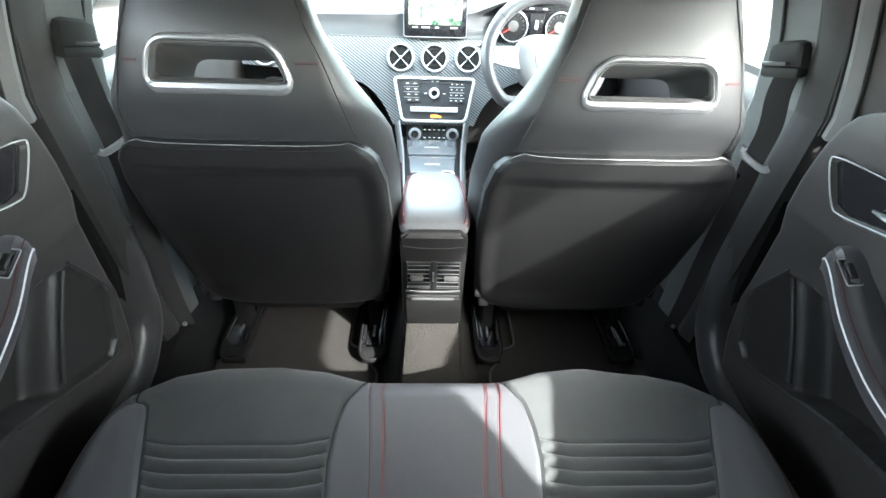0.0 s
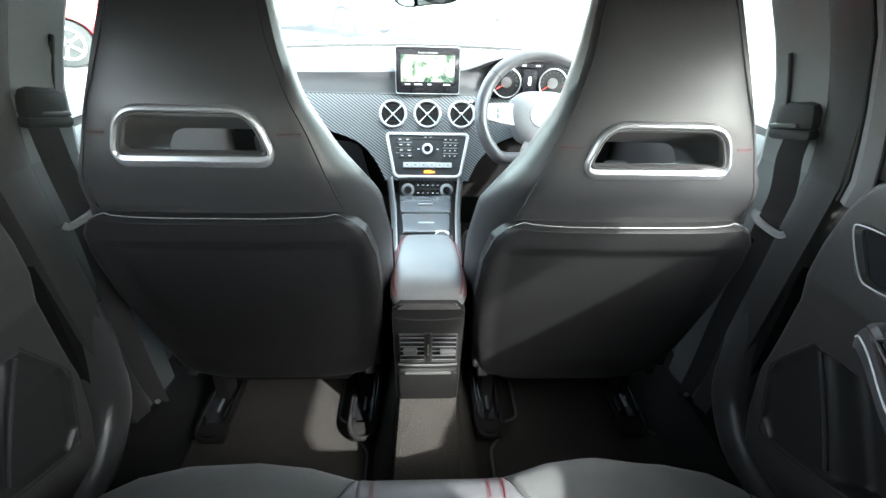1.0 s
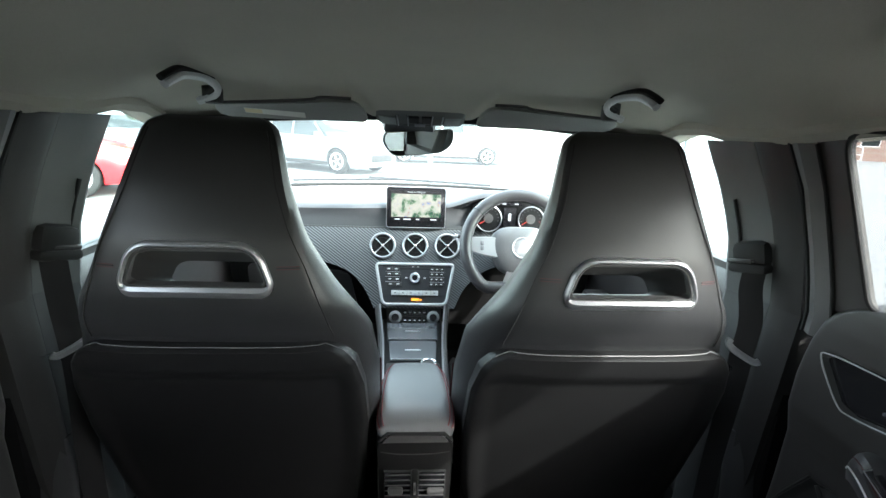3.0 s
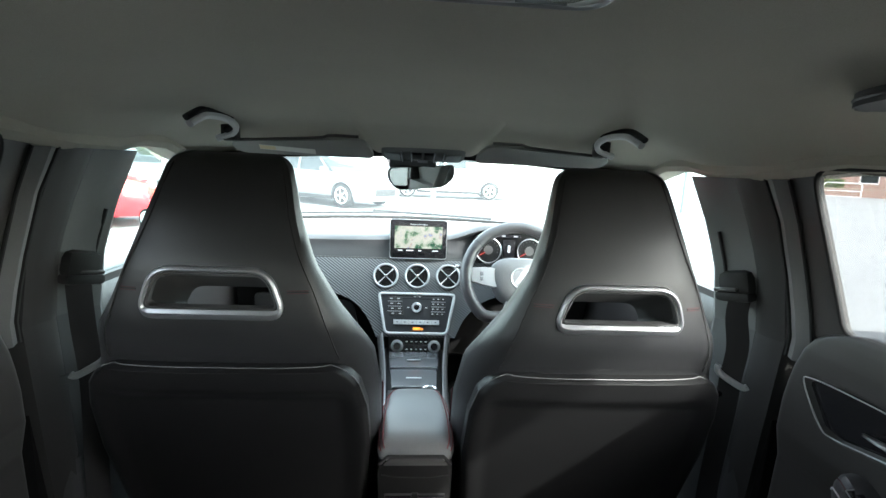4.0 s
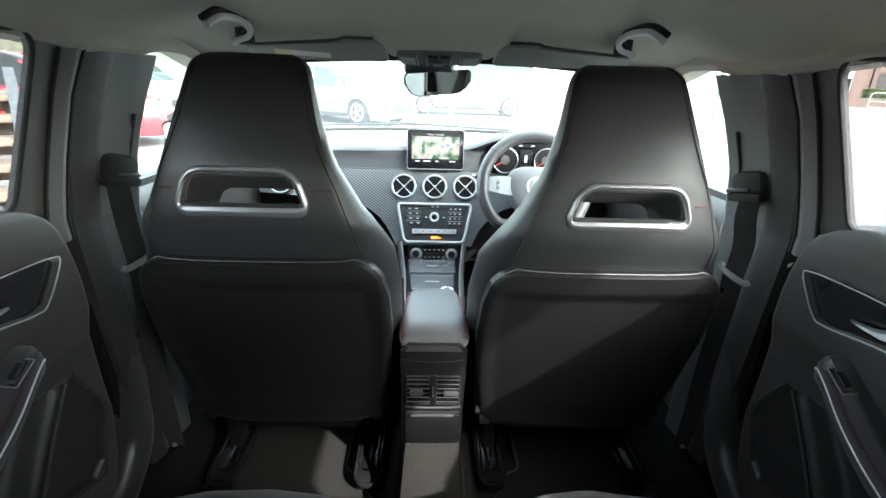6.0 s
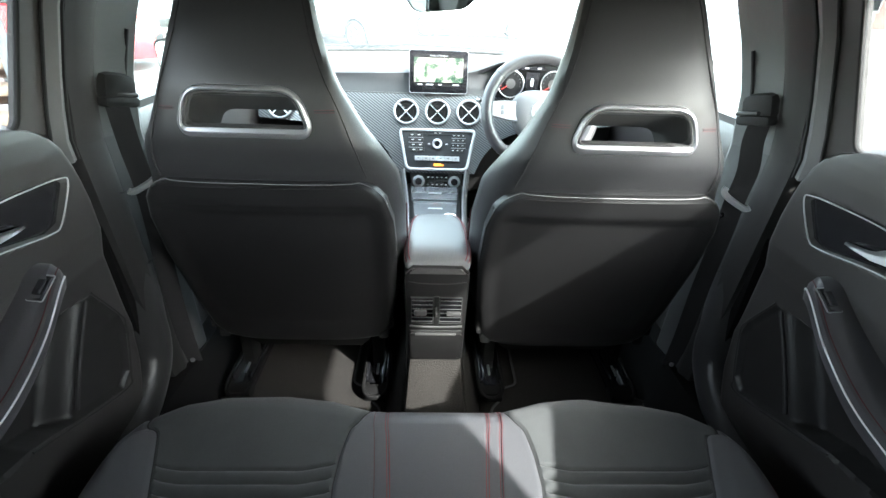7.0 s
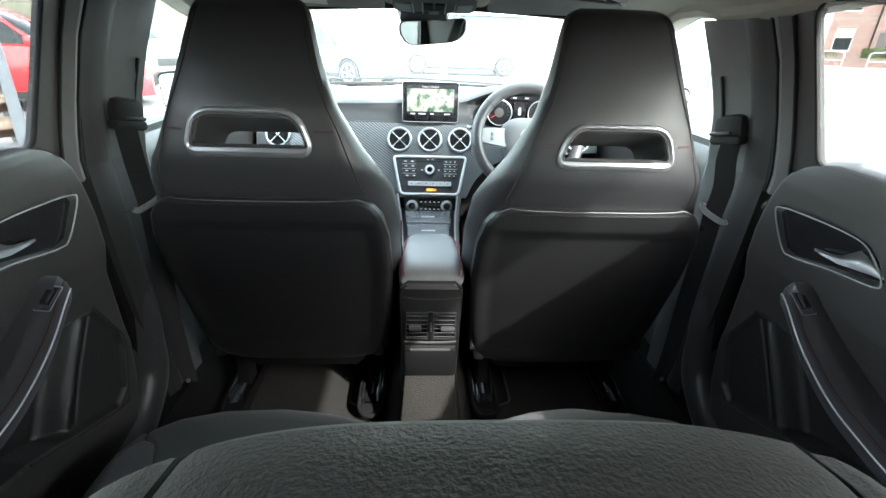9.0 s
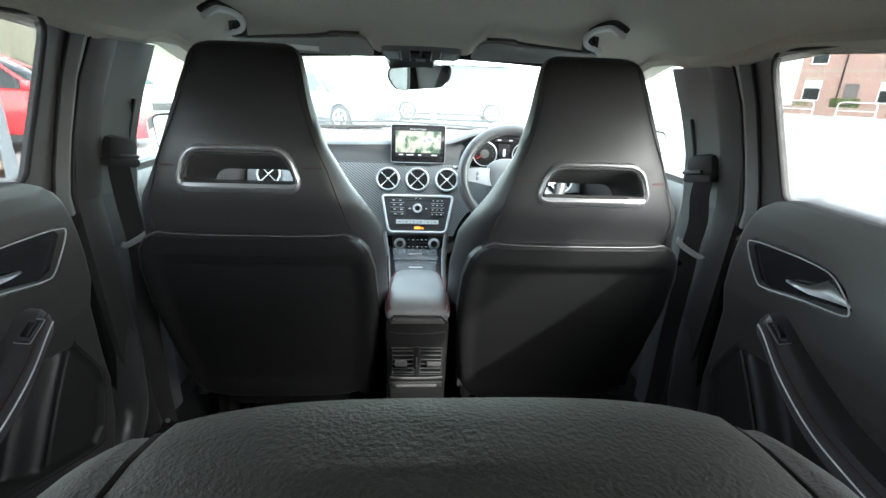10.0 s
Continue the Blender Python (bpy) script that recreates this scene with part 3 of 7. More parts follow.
    # Pocket with a ridge down it.
    part("pocket_rib", sweep(spline([(s * 0.6825, 0.921, 0.680), (s * 0.683, 0.882, 0.624), (s * 0.682, 0.842, 0.565), (s * 0.680, 0.808, 0.512)], 5), circle(0.0042, 10), (1, 0, 0)), sill_gloss, d, "smooth ridge of the pocket")
    part("pocket_edge", tube(spline([(s * 0.6745, 0.930, 0.693), (s * 0.6755, 0.982, 0.604), (s * 0.676, 0.987, 0.570), (s * 0.673, 0.951, 0.475), (s * 0.671, 0.915, 0.453), (s * 0.674, 0.70, 0.530)], 6), 0.0028, 6), hard_black, d)
    # Window frame with its opening, and the pane in it.
    hole = rounded([(0.906, 1.010), (0.969, 1.272), (0.160, 1.266), (0.028, 1.010)], [0.02, 0.04, 0.02, 0.02], 6)
    rim = rounded([(0.972, 0.985), (1.026, 1.292), (0.10, 1.287), (-0.03, 0.985)], 0.01, 6)
    bm = bmesh.new()
    def lay(pts, dx):
        return [bm.verts.new((s * (side_x(z) + dx), y, z)) for y, z in pts]
    ho, ri, h2, r2 = lay(hole, -0.004), lay(rim, -0.002), lay(hole, 0.008), lay(rim, 0.03)
    k = len(hole)
    for i in range(k):
        j = (i + 1) % k
        for q in ((ho[i], ho[j], ri[j], ri[i]), (h2[i], h2[j], ho[j], ho[i]), (ri[i], ri[j], r2[j], r2[i]), (r2[i], r2[j], h2[j], h2[i])):
            bm.faces.new(q)
    part("window_frame", bm, pillar_grey, d, "dark grey window frame")
    part("frame_edge", tube([(s * (side_x(z) - 0.005), y, z) for y, z in hole], 0.0042, 8, True, (1, 0, 0.1)), rubber, d)
    pane = part("pane", slab([(s * (side_x(z) - 0.0045), y, z) for y, z in hole], (s * 0.004, 0, 0)), side_glass, d, "lightly tinted side window glass")
    pane.visible_shadow = False


def build_front_door(s):
    """Front door, seen past the seats: card, sill, window frame and glass."""
    d = thing("front_door", "black front car door with a clear window", "car door", (s * 0.70, 1.75, 0.28), "front doors")
    part("door_card", join(sheet(lambda y, z: (s * float(np.interp(z, [0.26, 0.5, 0.8, 0.95, 0.985], [0.70, 0.69, 0.69, 0.675, 0.70])), y, z), steps(1.14, 2.34, 12), steps(0.26, 0.985, 16), lambda u, v: (s * 0.06, 0, 0)),
                           box(*sorted((s * 0.60, s * 0.69)), 1.30, 1.85, 0.66, 0.72, 0.02)), soft_black, d)
    hole = rounded([(1.232, 0.985), (1.270, 1.270), (1.46, 1.270), (1.62, 1.228), (2.22, 0.990)], [0.02, 0.03, 0.05, 0.1, 0.04], 6)
    rim = rounded([(1.17, 0.96), (1.19, 1.305), (1.50, 1.312), (1.74, 1.262), (2.36, 0.965)], [0.01, 0.02, 0.05, 0.1, 0.02], 6)
    bm = bmesh.new()
    def lay(pts, dx):
        return [bm.verts.new((s * (side_x(z) + dx), y, z)) for y, z in pts]
    ho, ri, h2, r2 = lay(hole, 0.012), lay(rim, 0.012), lay(hole, 0.04), lay(rim, 0.04)
    k = len(hole)
    for i in range(k):
        j = (i + 1) % k
        for q in ((ho[i], ho[j], ri[j], ri[i]), (h2[i], h2[j], ho[j], ho[i]), (ri[i], ri[j], r2[j], r2[i]), (r2[i], r2[j], h2[j], h2[i])):
            bm.faces.new(q)
    part("window_frame", bm, pillar_grey, d)
    pane = part("pane", slab([(s * (side_x(z) + 0.026), y, z) for y, z in hole], (s * 0.004, 0, 0)), window_glass, d, "clear side window glass")
    pane.visible_shadow = False


def build_windscreen():
    def glass(u, v):
        # u across from side to side, v from the cowl up to the roof.
        top, low = Vector((0.60 * u, 1.575 - 0.05 * u * u, 1.278 - 0.035 * u * u)), Vector((0.70 * u, 2.42 - 0.16 * u * u, 1.004 - 0.012 * u * u))
        p = low.lerp(top, v)
        p.z += 0.03 * math.sin(math.pi * v)
        return p
    ob = solid("window_1", sheet(glass, steps(-1, 1, 24), steps(0, 1, 10), lambda u, v: (0, 0.003, 0.004)), windscreen_glass, "clear raked windscreen of the car", "windscreen", "structure")
    ob.visible_shadow = False
    band = join(sweep([glass(u, 0.0) + Vector((0, -0.012, 0.004)) for u in steps(-1, 1, 24)], plate(0.03, 0.013, 0.003), (0, 0, 1)), sweep([glass(u, 1.01) for u in steps(-1, 1, 24)], plate(0.05, 0.02, 0.001), (0, 0, 1)))
    solid("trim", band, rubber, "black band round the windscreen", "trim", "structure")
    for s, n in ((-1, "left"), (1, "right")):
        pil = loft([[q + Vector((s * a, b, c)) for a, b, c in ((-0.035, -0.03, 0.0), (0.0, -0.05, 0.012), (0.055, -0.02, 0.02), (0.05, 0.02, 0.02), (-0.01, 0.0, 0.0))] for q in [glass(s, v) for v in steps(-0.05, 1.04, 10)]])
        solid("a_pillar_" + n, pil, pillar_grey, "grey trimmed windscreen pillar", "pillar", "structure")
    # Wiper lying at the foot of the glass.
    w = thing("wiper", "black wiper arm resting at the foot of the windscreen", "wiper", (0, 2.42, 1.0))
    part("blade", tube(spline([glass(-0.75, 0.035) + Vector((0, 0.02, 0.012)), glass(-0.2, 0.03) + Vector((0, 0.02, 0.014)), glass(0.15, 0.025) + Vector((0, 0.02, 0.012))], 8), 0.006, 6), rubber, w)
    part("arm", tube([glass(-0.3, 0.03) + Vector((0, 0.025, 0.022)), glass(0.5, -0.02) + Vector((0, 0.03, 0.02))], 0.007, 6), rubber, w)
    # Bonnet, seen just over the cowl.
    bon = sheet(lambda u, y: (u * (0.80 - 0.06 * (y - 2.4)), y, 0.955 - 0.05 * u * u - 0.11 * (y - 2.45) ** 1.3), steps(-1, 1, 16), steps(2.46, 3.4, 10), lambda u, v: (0, 0, -0.02))
    solid("bonnet", bon, car_white, "white painted bonnet beyond the windscreen", "bonnet", "structure")


# ---- seats ----
SEAT_Z = [0.30, 0.391, 0.55, 0.696, 0.80, 0.892, 0.915, 0.940, 0.965, 0.989, 1.072, 1.150, 1.205, 1.235, 1.250, 1.257]
SEAT_Y = [1.195, 1.170, 1.125, 1.080, 1.050, 1.034, 1.018, 1.003, 0.995, 0.995, 0.999, 1.028, 1.056, 1.072, 1.083, 1.097]
SEAT_REAR = [0.17, 0.19, 0.225, 0.240, 0.235, 0.207, 0.196, 0.185, 0.175, 0.165, 0.138, 0.119, 0.108, 0.101, 0.090, 0.070]
SEAT_WIDE = [0.20, 0.215, 0.255, 0.270, 0.270, 0.255, 0.244, 0.232, 0.217, 0.200, 0.155, 0.128, 0.114, 0.106, 0.094, 0.073]
SEAT_FLANK = [0.08, 0.09, 0.10, 0.10, 0.10, 0.09, 0.085, 0.08, 0.073, 0.066, 0.048, 0.040, 0.035, 0.030, 0.022, 0.012]
SEAT_DEEP = [0.15, 0.15, 0.15, 0.16, 0.16, 0.15, 0.145, 0.14, 0.133, 0.126, 0.100, 0.082, 0.070, 0.058, 0.042, 0.022]


def shell_y(z):
    """Rear face of the hard lower panel."""
    return float(np.interp(z, [0.30, 0.391, 0.55, 0.696, 0.80, 0.892], [1.195, 1.170, 1.125, 1.080, 1.048, 1.020]))


def seat_at(z):
    return [float(np.interp(z, SEAT_Z, c)) for c in (SEAT_Y, SEAT_REAR, SEAT_WIDE, SEAT_FLANK, SEAT_DEEP)]


def seat_back_y(x, z):
    y, w = seat_at(z)[:2]
    return y + 0.012 * (abs(x) / w) ** 3


def seat_loop(z):
    y, w, m, f, t = seat_at(z)
    half = [(0.0, y), (0.35 * w, y + 0.0006), (0.7 * w, y + 0.004), (0.92 * w, y + 0.0095), (w, y + 0.014), (w + 0.45 * (m - w), y + 0.35 * f), (m - 0.1 * (m - w), y + 0.75 * f), (m, y + f), (0.97 * m, y + 0.6 * f + 0.4 * t), (0.86 * m, y + t + 0.02), (0.72 * m, y + t + 0.015), (0.45 * m, y + t - 0.015)]
    return [(x, q, z) for x, q in half] + [(0.0, y + t - 0.02, z)] + [(-x, q, z) for x, q in half[:0:-1]]


def build_front_seat(cx, label, drop=0.0, slot=0.0):
    """Sports seat seen from behind: one-piece backrest with an opening, hard lower panel, red seams, cushion and rails."""
    p = thing("front_seat", label, "car seat", (0, 1.2, 0.22), "front seats")
    zs = sorted(set(steps(0.42, 1.20, 40) + [1.215, 1.228, 1.238, 1.246, 1.252, 1.257]))
    hole = rounded([(slot - 0.109, 0.999), (slot + 0.109, 0.999), (slot + 0.087, 1.060), (slot - 0.087, 1.060)], [0.018, 0.018, 0.026, 0.026], 6)
    def tunnel(k, f=1.0):
        # The opening's outline, sinking towards the front.
        return [(slot + (v.x - slot) * f * (1 - 0.10 * k), (1 - k) * (v.y - 1.03) * f + 1.03 * (1 - k) + k * (0.966 + (v.y - 0.998) * 0.62)) for v in hole]
    cutter = loft([[(a, y, b) for a, b in tunnel(k)] for y, k in ((0.85, 0.0), (0.998, 0.0), (1.125, 1.0), (1.40, 1.0))])
    part("backrest", cut(loft([seat_loop(z) for z in zs]), cutter), leather, p, "black leather backrest with integral head restraint", 50)
    # Satin surround of the opening, with a dark inner lip.
    big = rounded([(slot - 0.1165, 0.9915), (slot + 0.1165, 0.9915), (slot + 0.0925, 1.0665), (slot - 0.0925, 1.0665)], [0.024, 0.024, 0.034, 0.034], 8)
    y0 = lambda z: seat_at(z)[0]  # noqa: E731
    ring_loops = []
    for i, v in enumerate(big):
        a, b = big[i - 1], big[(i + 1) % len(big)]
        d = (b - a).normalized()
        out = Vector((d.y, -d.x))
        k = 0.86 + 0.85 * ease(1.0, 0.990, v.y)
        y = y0(v.y) + 0.012 * (abs(v.x) / 0.16) ** 3 - 0.001
        ring_loops.append([(v.x + out.x * e * k, y - h, v.y + out.y * e * k) for e, h in ((-0.0055, -0.004), (-0.0045, 0.003), (-0.001, 0.006), (0.003, 0.0045), (0.0055, 0.001), (0.0065, -0.005))])
    bez = part("opening_surround", loft(ring_loops + ring_loops[:1], cap=False), satin, p, "satin silver surround of the backrest opening")
    liner = [[(a, y, b) for a, b in tunnel(k, 0.985)] for y, k in ((y0(1.03) + 0.005, 0.0), (1.04, 0.35), (1.08, 0.68), (1.115, 0.95))]
    part("opening_liner", loft(liner, cap=False), rubber, p, "black lining of the opening")
    part("inner_lip", sweep([(v.x, y0(v.y) + 0.012, v.y) for v in hole], plate(0.006, 0.024, 0.002), (0, -1, 0), True), hard_black, bez)
    # Hard lower panel: a proud band along its top, a shallow pocket below.
    def width(z):
        return float(np.interp(z, [0.405, 0.413, 0.445, 0.55, 0.70, 0.80, 0.85, 0.875, 0.886, 0.890], [0.180, 0.206, 0.228, 0.244, 0.253, 0.248, 0.235, 0.218, 0.200, 0.185]))
    def shell(u, z):
        w = width(z)
        x = u * w
        y = shell_y(z) + 0.016 * abs(u) ** 4
        lift = 0.018 + 0.003 * ease(0.80, 0.86, z)
        lift -= 0.012 * ease(0.850, 0.815, z) * ease(0.95, 0.78, abs(u)) * ease(0.41, 0.48, z)
        lift *= ease(1.0, 0.965, abs(u)) * 0.6 + 0.4
        lift *= ease(0.8905, 0.8865, z) * 0.7 + 0.3
        return (x, y - lift, z)
    us = [-1, -0.99, -0.975, -0.955] + steps(-0.93, 0.93, 60) + [0.955, 0.975, 0.99, 1]
    vs = [0.405, 0.409, 0.413, 0.42, 0.43] + steps(0.445, 0.78, 22) + steps(0.785, 0.86, 16) + [0.87] + [0.876, 0.881, 0.885, 0.888, 0.890]
    shell_ob = part("back_panel", sheet(shell, us, vs, lambda u, v: (0, 0.03, 0)), shell_black, p, "black moulded back panel")
    top = [(shell(u, 0.8895)[0], shell(u, 0.8895)[1] - 0.0005, 0.8905) for u in steps(-0.99, 0.99, 30)]
    side = [[(s * width(z), shell(s, z)[1] - 0.001, z) for z in (0.70, 0.76, 0.80, 0.83, 0.85, 0.865, 0.878, 0.886)] for s in (-1, 1)]
    part("edge_piping", tube(side[0] + top + side[1][::-1], 0.0009, 6), piping, shell_ob, "pale grey edge piping")
    # Seams.
    for s in (-1, 1):
        # A piped seam round the edge of the rear face, and the red seam across it.
        run = [(z, float(np.interp(z, [0.90, 0.95, 1.03, 1.10, 1.15, 1.20, 1.236], [0.198, 0.186, 0.158, 0.129, 0.112, 0.101, 0.092]))) for z in steps(0.895, 1.236, 28)]
        part("side_seam", tube([(s * x, max(seat_back_y(x, z), 0) - 0.0002 + 0.5 * max(0.0, x - seat_at(z)[1]), z) for z, x in run], 0.0011, 6), dark_thread, p)
        w = seat_at(1.030)[1]
        for dz in (-0.0022, 0.0022):
            part("red_seam", tube([(s * x + slot * ease(w, 0.118, x), seat_back_y(x, 1.030) - 0.0003, 1.030 + dz) for x in steps(0.121, w, 8)], 0.0005, 6), red_thread_dark, p, "dark red stitched seam")
        part("cross_seam", tube([(s * x + slot * ease(w, 0.118, x), seat_back_y(x, 1.030) - 0.0001, 1.030) for x in steps(0.121, w, 8)], 0.0009, 6), dark_thread, p)
        lower = [(1.030, 0.02), (1.026, 0.2), (1.014, 0.42), (0.994, 0.62), (0.965, 0.78)]
        def flank(z, k):
            y, w, m, f, t = seat_at(z)
            return (s * (w + (m - w) * k), y + 0.014 + (f - 0.014) * k - 0.0004, z)
        edge = [(seat_at(z)[2] + 0.0012, seat_at(z)[0] + seat_at(z)[3] + 0.004, z) for z in steps(0.63, 0.80, 10)]
        part("bolster_piping", tube([(s * x, y, z) for x, y, z in edge], 0.0016, 6), red_thread_dark, p, "dark red bolster piping")
        part("bolster_seam", tube(spline([flank(z, k) for z, k in lower], 5), 0.0007, 6), dark_thread, p)
    # Cushion, the dark sheet below the backrest and the runners.
    cush = loft([[(a * w, y, 0.33 + b * h) for a, b in ((-0.8, 0), (0.8, 0), (0.98, 0.25), (1, 0.7), (0.9, 1.0), (0.6, 0.9), (0.3, 0.82), (0, 0.8), (-0.3, 0.82), (-0.6, 0.9), (-0.9, 1.0), (-1, 0.7), (-0.98, 0.25))] for y, w, h in ((1.245, 0.16, 0.10), (1.30, 0.22, 0.17), (1.45, 0.25, 0.20), (1.65, 0.25, 0.21), (1.72, 0.23, 0.19), (1.75, 0.20, 0.12))])
    part("cushion", cush, leather, p)
    # Added black sheet: shade below the backrest, hiding the cushion's rear.
    part("rear_valance", loft([[(-w, y, z), (w, y, z), (w, y + 0.03, z), (-w, y + 0.03, z)] for z, w, y in ((0.335, 0.14, 1.212), (0.37, 0.165, 1.195), (0.425, 0.18, 1.178))]), cap_black, p, "black sheet for the shade under the backrest")
    for s in (-1, 1):
        rail = part("seat_rail", join(box(s * 0.185 - 0.022, s * 0.185 + 0.022, 1.13, 1.75, 0.235, 0.262, 0.004), box(s * 0.185 - 0.030, s * 0.185 - 0.022, 1.15, 1.75, 0.235, 0.275, 0.002), box(s * 0.185 + 0.022, s * 0.185 + 0.030, 1.15, 1.75, 0.235, 0.275, 0.002)), gloss_black, p, "black steel seat runner")
        part("rail_cap", box(s * 0.185 - 0.034, s * 0.185 + 0.034, 1.100, 1.15, 0.225, 0.262, 0.010), cap_black, rail)
        part("rail_glint", box(s * 0.185 - 0.003, s * 0.185 + 0.003, 1.17, 1.235, 0.264, 0.270, 0.001), satin, rail, "bare steel runner edge")
        rim = spline([(s * 0.185 - 0.034, 1.30, 0.268), (s * 0.185 - 0.034, 1.16, 0.266), (s * 0.185 - 0.032, 1.115, 0.262), (s * 0.185 - 0.016, 1.092, 0.258), (s * 0.185 + 0.016, 1.092, 0.258), (s * 0.185 + 0.032, 1.115, 0.262), (s * 0.185 + 0.034, 1.16, 0.266), (s * 0.185 + 0.034, 1.30, 0.268)], 5)
        part("rail_surround", sweep(rim, plate(0.009, 0.014, 0.003), (0, 0, 1)), cap_black, rail, "black runner surround")
        # This edge piece covers the backrest's hinge.
        part("hinge_cover", join(box(*sorted((s * 0.205, s * 0.236)), 1.150, 1.20, 0.440, 0.486, 0.006), box(*sorted((s * 0.195, s * 0.222)), 1.155, 1.20, 0.405, 0.446, 0.006)), rubber, p, "black edge piece")
        part("rail_riser", box(s * 0.185 - 0.016, s * 0.185 + 0.016, 1.21, 1.27, 0.26, 0.40, 0.006), cap_black, rail)
        part("rail_riser", box(s * 0.185 - 0.018, s * 0.185 + 0.018, 1.56, 1.68, 0.26, 0.36, 0.006), hard_black, rail)
    # A seat set lower settles most below its head restraint.
    for ob in p.children_recursive:
        for v in ob.data.vertices:
            z = v.co.z + BASE[p.name].z
            v.co.z -= drop * min(max((1.255 - z) / 0.18, 0.0), 1.0) * ease(0.24, 0.40, z)
    p.location.x = cx
    return p


def build_belt(s):
    """Front seat belt on the pillar: guide, webbing with its slider, and the floor anchor."""
    b = thing("seat_belt", "black front seat belt hanging from its pillar guide", "seat belt", (s * 0.64, 1.12, 0.24), "front seat belts")
    y = 1.080 if s < 0 else 1.062
    part("guide", join(turned(box(-0.018, 0.018, -0.034, 0.034, -0.027, 0.027, 0.016), pose(s * 0.636, 1.118, 1.040, -14, 0, s * 22)), turned(box(-0.020, 0.016, -0.034, 0.036, -0.011, 0.009, 0.008), pose(s * 0.634, 1.112, 1.016, -10, 0, s * 24))), rubber, b, "black belt guide")
    part("guide_edge", turned(box(-0.020, 0.010, -0.010, 0.036, -0.004, 0.004, 0.003), pose(s * 0.630, 1.110, 1.030, -12, 0, s * 24)), hard_black, b)
    def strap(pts, half):
        return loft([[(s * (q.x + half), q.y - half * 0.62, q.z + 0.004), (s * (q.x - half), q.y + half * 0.62, q.z - 0.004), (s * (q.x - half - 0.001), q.y + half * 0.62 + 0.001, q.z - 0.004), (s * (q.x + half - 0.001), q.y - half * 0.62 + 0.001, q.z + 0.004)] for q in pts])
    run = spline([(0.630, 1.096, 1.010), (0.627, 1.092, 0.975), (0.622, y + 0.008, 0.92), (0.611, y, 0.856), (0.619, y + 0.012, 0.78), (0.636, 1.108, 0.60), (0.648, 1.128, 0.45), (0.655, 1.148, 0.325)], 5)
    part("webbing", strap(run, 0.0158), belt_web, b, "black webbing")
    inward = Vector((-s * 0.82, 0.57, 0))
    clip = spline([Vector((s * 0.607, y - 0.004, 0.862)) + inward * a + Vector((0, 0, c)) for a, c in ((-0.030, -0.010), (-0.022, -0.014), (-0.004, -0.007), (0.016, 0.004), (0.024, 0.014), (0.022, 0.022))], 4)
    part("slider", sweep(clip, plate(0.012, 0.011, 0.003), (s * 0.57, 0.82, 0)), slider_grey, b, "grey belt slider")
    part("stop_button", drum((s * 0.600, y + 0.010, 0.822), (-s, -0.4, 0), 0.006, 0.006, 12), gloss_black, b)
    part("anchor", join(turned(box(-0.005, 0.005, -0.010, 0.010, -0.024, 0.024, 0.004), pose(s * 0.655, 1.150, 0.318, 0, s * 6, 0))), satin_dark, b, "steel floor anchor")


